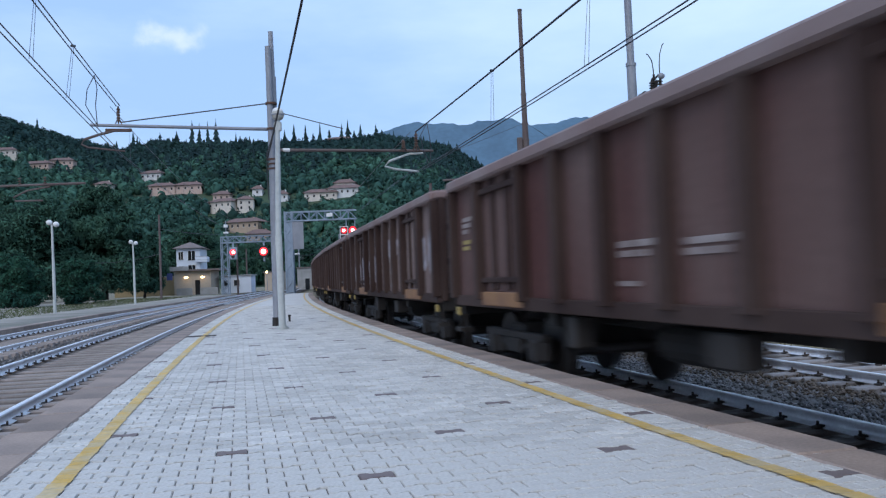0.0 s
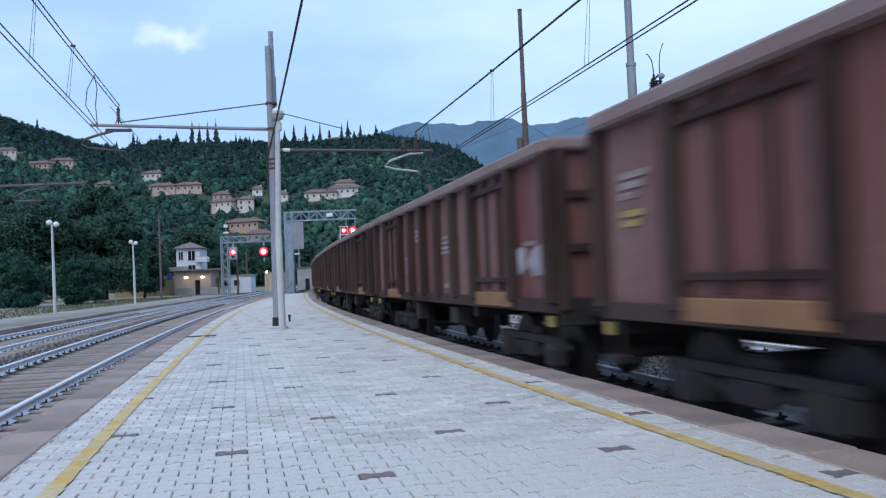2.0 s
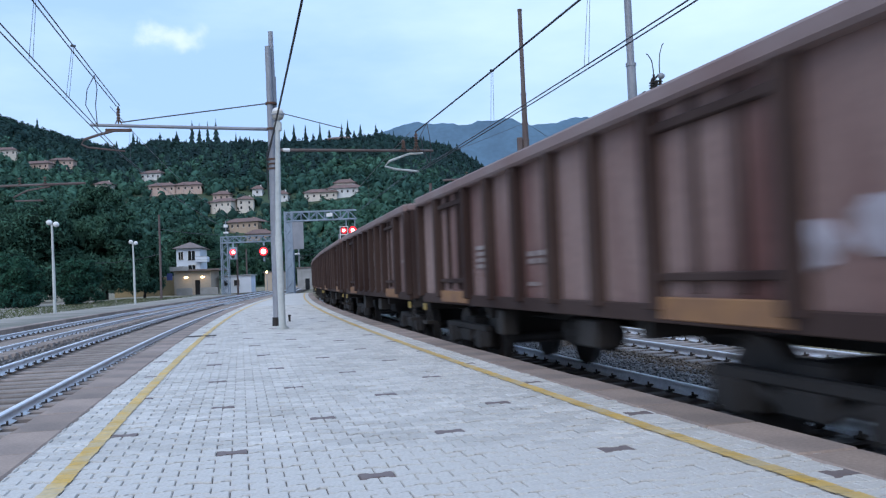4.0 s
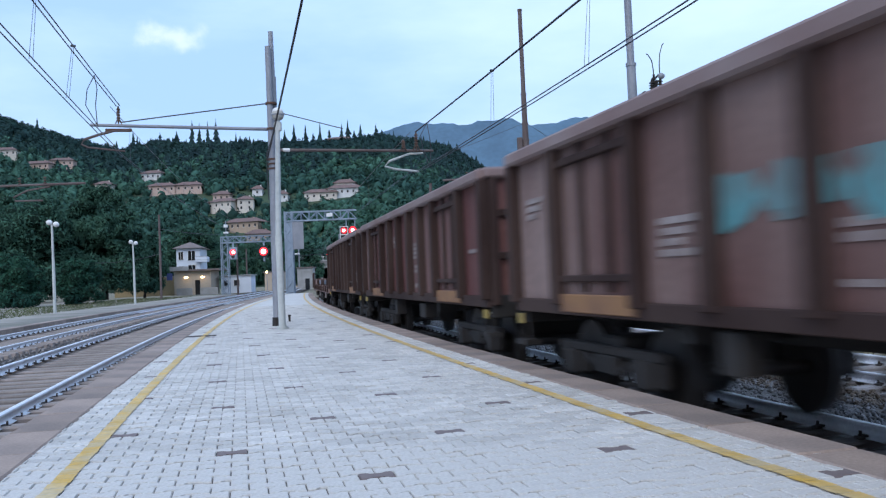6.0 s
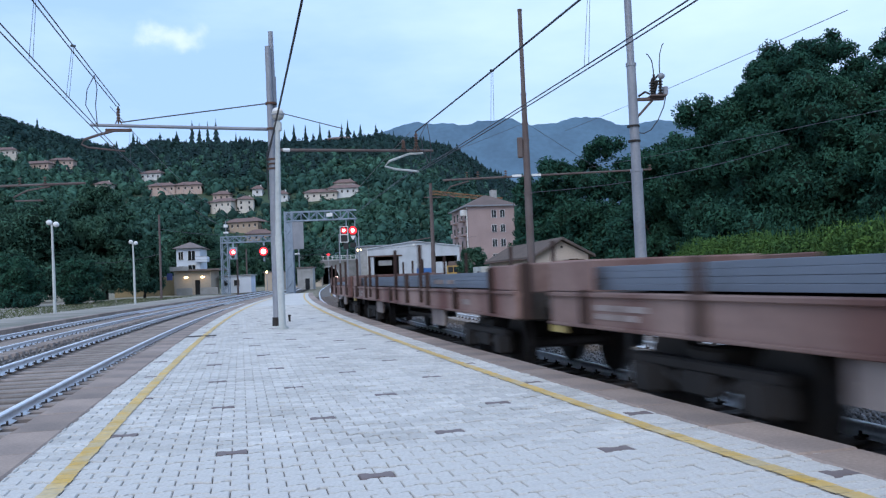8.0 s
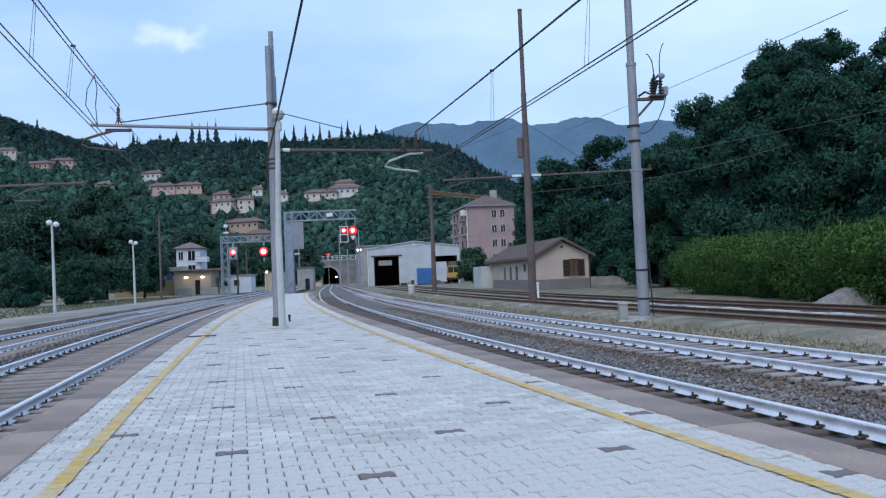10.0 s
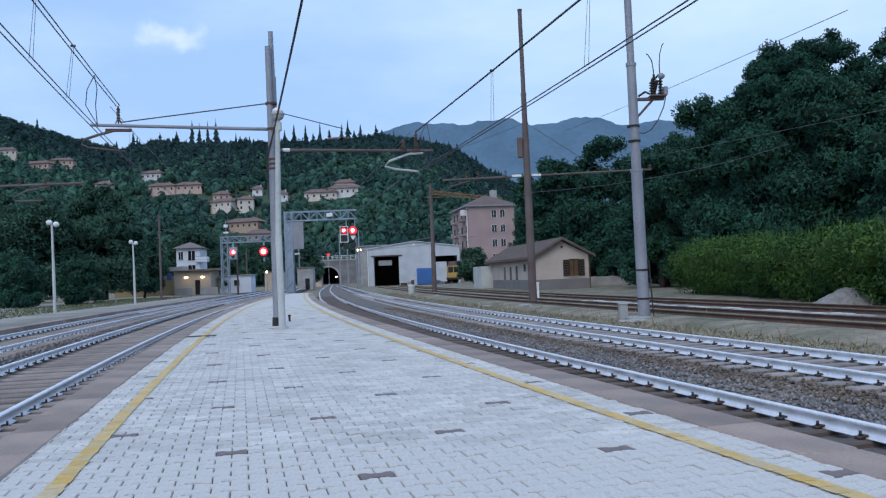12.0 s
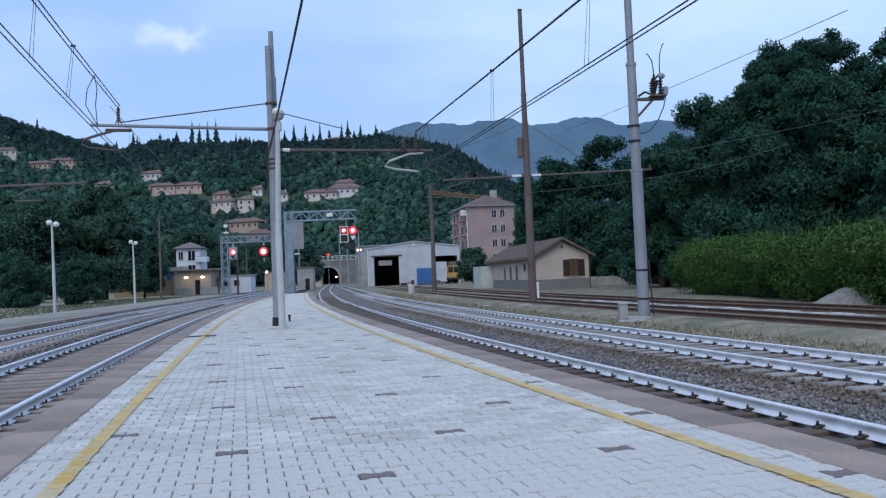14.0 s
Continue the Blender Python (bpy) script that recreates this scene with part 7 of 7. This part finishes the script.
def yard_clutter():
    rng = np.random.default_rng(21)
    # gravel heap
    e = thing("gravel_heap", "pale grey heap of gravel before the hedge", "gravel heap", pose(15.5, 34.0, -0.66))
    n = 26
    v, f = [], []
    for i in range(n):
        for j in range(n):
            x, y = (i / (n - 1) - 0.5) * 3.2, (j / (n - 1) - 0.5) * 2.8
            r = math.hypot(x / 1.5, y / 1.3)
            v.append((x, y, max(0, 0.72 * (1 - r ** 1.3)) + rng.normal() * 0.025 - 0.02))
    f = [(i * n + j, (i + 1) * n + j, (i + 1) * n + j + 1, i * n + j + 1) for i in range(n - 1) for j in range(n - 1)]
    put("gravel", mesh_np("gravel", np.array(v), np.array(f), mat("pale_gravel", (0.30, 0.28, 0.26), (0.2, 0.19, 0.18), 0.95, scale=5, fine=30, grain=0.5, bump=0.8, dist=0.03)), e)
    # van by the yard
    paint = mat("dull_white_paint", (0.45, 0.46, 0.47), (0.36, 0.37, 0.38), 0.5, scale=0.8, fine=6)
    e = thing("van", "dull white van parked by the yard house", "van", pose(19.2, 92, -0.66, 0, 0, 20))
    bm = bmesh.new()
    prof = [(0, 0.45), (4.6, 0.45), (4.6, 2.3), (1.6, 2.3), (0.8, 1.35), (0, 1.15)]
    a = [bm.verts.new((p[0], 0, p[1])) for p in prof]
    b = [bm.verts.new((p[0], 1.8, p[1])) for p in prof]
    bm.faces.new(a)
    bm.faces.new(b[::-1])
    for i in range(6):
        bm.faces.new((a[i], b[i], b[(i + 1) % 6], a[(i + 1) % 6]))
    bmesh.ops.recalc_face_normals(bm, faces=bm.faces)
    bmesh.ops.bevel(bm, geom=list(bm.edges), offset=0.09, segments=2, affect="EDGES")
    part("body", bm, paint, e)
    part("side_window", boxes((1.5, 2.4, -0.02, 0.03, 1.45, 2.0), bevel=0.01), M_GLASS_DARK, e)
    for x in (0.9, 3.7):
        w = part("wheel", tubes(((x, -0.04, 0.34), (x, 0.2, 0.34), 0.34), n=18), M_UNDER, e)
        part("rim", tubes(((x, -0.06, 0.34), (x, 0.0, 0.34), 0.19), n=14), M_MAST, w)
    w = thing("low_wall", "low pale concrete wall along the yard road", "wall", pose(14.6, 97, -0.66, 0, 0, -6))
    for i in range(7):
        part("wall_panel", boxes((i * 1.9, i * 1.9 + 1.82, 0, 0.15, 0, 1.0), bevel=0.015), M_CONCRETE, w)
        part("post", boxes((i * 1.9 - 0.07, i * 1.9 + 0.07, -0.05, 0.2, 0, 1.08)), M_CONCRETE, w)
    for x, y, s in ((3.9, 43, 0.5), (4.1, 42.2, 0.35), (6.0, 28.0, 0.3), (2.2, 46.5, 0.3), (7.4, 26.2, 0.25), (-0.6, 72, 0.5), (-1.0, 73, 0.4)):
        e = thing("concrete_lump", "broken pale lump of concrete among weeds", "rubble", pose(x, y, -0.64, 0, 0, 40 * s), "rubble")
        bm = ball(bmesh.new(), (0, 0, s * 0.15), s * 0.6, 2, (1.3, 0.8, 0.4))
        for vv in bm.verts:
            vv.co += Vector(rng.normal(size=3) * s * 0.06)
        part("lump", bm, M_CONCRETE, e)
    for off, s0 in ((11.75, 30),):
        x, y = TRACK_A.at(s0, off)
        e = thing("spare_rail", "rusty spare rail lying on the ground", "rail", pose(0, 0, 0))
        vv, ff = sweep(TRACK_A, [s0 + i for i in range(9)], [(off + o, h) for o, h in RAIL], -0.46)
        put("rail_length", mesh_np("rail_length", vv, ff, M_RUST), e)
    e = thing("cable_trough", "pale concrete cable trough lids between the sidings", "cable trough")
    for i in range(26):
        s0 = 22 + 0.85 * i
        x, y = TRACK_A.at(s0, 11.55)
        x2, y2 = TRACK_A.at(s0 + 0.3, 11.55)
        part("lid", boxes((-0.15, 0.15, -0.40, 0.40, 0.0, 0.09), bevel=0.015), M_LAMP_POST if i % 3 else M_CONCRETE, e, m=pose(x, y, -0.49 + 0.02 * math.sin(i * 1.7), 0, 0, math.degrees(math.atan2(y2 - y, x2 - x)) - 90))
    e = thing("white_point_marker", "small white marker post beside the sidings", "marker", pose(5.6, 53, -0.66))
    part("post", boxes((-0.07, 0.07, -0.07, 0.07, 0, 1.1), bevel=0.02), M_WHITE, e)
    part("cap", boxes((-0.09, 0.09, -0.09, 0.09, 1.1, 1.16), bevel=0.02), M_WHITE, e)
    e = thing("white_bin", "pale blue-white barrel near the sidings", "barrel", pose(-3.2, 86, -0.62))
    part("drum", tubes(((0, 0, 0), (0, 0, 0.9), 0.32, 0.34), n=18), M_LAMP_POST, e)
    part("lid", tubes(((0, 0, 0.9), (0, 0, 0.97), 0.36, 0.3), n=18), M_WHITE, e)
    for i, (s, off) in enumerate(((9.5, -6.1), (11.4, -6.1))):
        x, y = TRACK_L.at(s + 11, off)
        e = thing("wall_plate", "pale flat kerb panel on the side platform", "panel", pose(x, y, 0.03, 0, 0, 105), "panels")
        part("panel", boxes((-0.75, 0.75, -0.05, 0.05, 0.0, 0.24), bevel=0.01), M_CONCRETE, e)
        part("band", boxes((-0.7, 0.7, -0.06, -0.05, 0.09, 0.15)), M_MAST, e)


def weeds():
    rng = np.random.default_rng(31)
    n = 32000
    s = 6 + 95 * rng.random(n) ** 1.3
    off = np.where(rng.random(n) < 0.6, rng.uniform(5.7, 9.0, n), np.where(rng.random(n) < 0.5, rng.normal(11.7, 0.5, n), rng.uniform(15, 17.5, n)))
    x, y = TRACK_A.at(s, off)
    h = rng.uniform(0.03, 0.13, n) * (1 + (rng.random(n) < 0.025) * 2.2)
    a = rng.uniform(0, 6.28, n)
    w = 0.012 + 0.02 * rng.random(n)
    d = rng.normal(size=(n, 2)) * 0.08
    base = np.stack((x, y, np.full(n, -0.66)), 1)
    side = np.stack((np.cos(a) * w, np.sin(a) * w, np.zeros(n)), 1)
    tip = base + np.stack((d[:, 0], d[:, 1], h), 1)
    v = np.stack((base - side, base + side, tip), 1).reshape(-1, 3)
    tagged(put("dry_weeds", mesh_np("dry_weeds", v, np.arange(3 * n).reshape(n, 3), mat("dry_weed_blades", (0.26, 0.22, 0.15), (0.17, 0.16, 0.085), 0.9, scale=0.25, fine=3, mixed=0.8, per_island=0.35, bump=0))),
           "dry grass and weeds between the sidings", "grass", kind="stuff")
    n = 20000
    s = 8 + 100 * rng.random(n) ** 1.2
    off = rng.uniform(-18, -9.7, n)
    x, y = TRACK_L.at(s, off)
    h = rng.uniform(0.04, 0.16, n)
    a = rng.uniform(0, 6.28, n)
    base = np.stack((x, y, np.full(n, -0.19)), 1)
    side = np.stack((np.cos(a) * 0.03, np.sin(a) * 0.03, np.zeros(n)), 1)
    tip = base + np.stack((rng.normal(size=n) * 0.08, rng.normal(size=n) * 0.08, h), 1)
    keep = (off < -9.5) | (rng.random(n) < 0.25)
    v = np.stack((base - side, base + side, tip), 1)[keep].reshape(-1, 3)
    tagged(put("verge_grass", mesh_np("verge_grass", v, np.arange(len(v)).reshape(-1, 3), mat("verge_blades", (0.07, 0.10, 0.04), (0.10, 0.10, 0.05), 0.9, scale=0.3, fine=3, per_island=0.4, bump=0))),
           "grassy verge behind the side platform", "grass", kind="stuff")


def near_trees():
    lab = "tall leafy green tree behind the hedge"
    for i, (x, y, h, w) in enumerate(((21.8, 70, 16.4, 8.5), (25.2, 71, 18.8, 9), (28.6, 71, 22.4, 9), (32.2, 72, 23.0, 8), (35.6, 73, 20.5, 7), (38.6, 71, 23.0, 8.5), (44, 73, 24, 12), (26.8, 69, 20.0, 7), (18.8, 76, 13.8, 7), (22.5, 63, 12.0, 9), (27.5, 62, 16.5, 10),
                                      (33, 61, 17.5, 11), (39, 62, 19.0, 10), (45, 66, 22, 12), (30, 55, 11.0, 9), (36, 55, 13.5, 10), (20.0, 79, 13, 8), (50, 74, 24, 13))):
        tree("tree", lab, x, y, -0.66, h, w, 40 + i, M_LEAF, 30000, 0.165, 0.03, "trees behind the hedge")
    lab = "dark green broadleaf tree beyond the yard house"
    for i, (x, y, h, w) in enumerate(((12.6, 114, 15.2, 8), (15.4, 112, 17.6, 9), (20.3, 110, 20.2, 9), (24.2, 112, 17.4, 8), (27.2, 110, 19.2, 9), (31.8, 108, 21.0, 10), (17.5, 106, 11.5, 9), (23.5, 100, 12.5, 10),
                                      (33, 96, 15, 11), (26, 92, 9.5, 9), (21.5, 98, 9, 8), (17.0, 140, 16, 11), (29, 84, 12, 10))):
        tree("tree", lab, x, y, -0.66, h, w, 60 + i, M_LEAF, 14000, 0.24, 0.03, "trees beyond the yard")
    tree("small_tree", "round dense evergreen beside the apartment block", 5.6, 170, -0.66, 7.6, 6.2, 77, M_LEAF_DARK, 6000, 0.25, 0.02, "trees beyond the yard")
    lab = "dark tree behind the side platform"
    for i, (x, y, h, w) in enumerate(((-57, 104, 14.0, 12), (-50, 108, 14.8, 12), (-43.0, 112, 15.8, 10), (-41.5, 122, 9.5, 6), (-62, 98, 12.5, 11), (-47, 100, 12.0, 10), (-41, 106, 11.5, 9), (-53, 92, 10.5, 9), (-60, 88, 10, 9), (-35, 160, 9, 8), (-47, 165, 13, 11), (-29.5, 185, 10, 8), (-38, 190, 11, 10))):
        tree("tree", lab, x, y, -0.2, h, w, 90 + i, M_LEAF_DARK, 14000, 0.22, 0.08, "trees behind the side platform")
    for i, (x, y, h, w) in enumerate(((-35.5, 74, 4.6, 4.2), (-38.5, 78, 5.2, 4.5), (-33.0, 80, 4.4, 4.4), (-42.5, 80, 5.8, 5))):
        tree("bush", "bright green leafy bush behind the side platform", x, y, -0.2, h, w, 120 + i, M_LEAF, 8000, 0.13, 0.0, "bushes")


# ---------------------------------------------------------------- assembly
ground_sheet()
hills()
mountain()
all_tracks()
plat = platform()
left_platform()
tunnel()
small_house()
warehouse()
apartment_block()
left_buildings()
hill_houses()
forest()
hedge()
near_trees()
platform_mast()
platform_lamp()
side_lamp(-22.33, 50.5, 5.05)
side_lamp(-24.36, 69.4, 4.75)
right_masts()
wires()
gantries()
yard_clutter()
weeds()
TRAIN += train()
paving(plat)
motions()
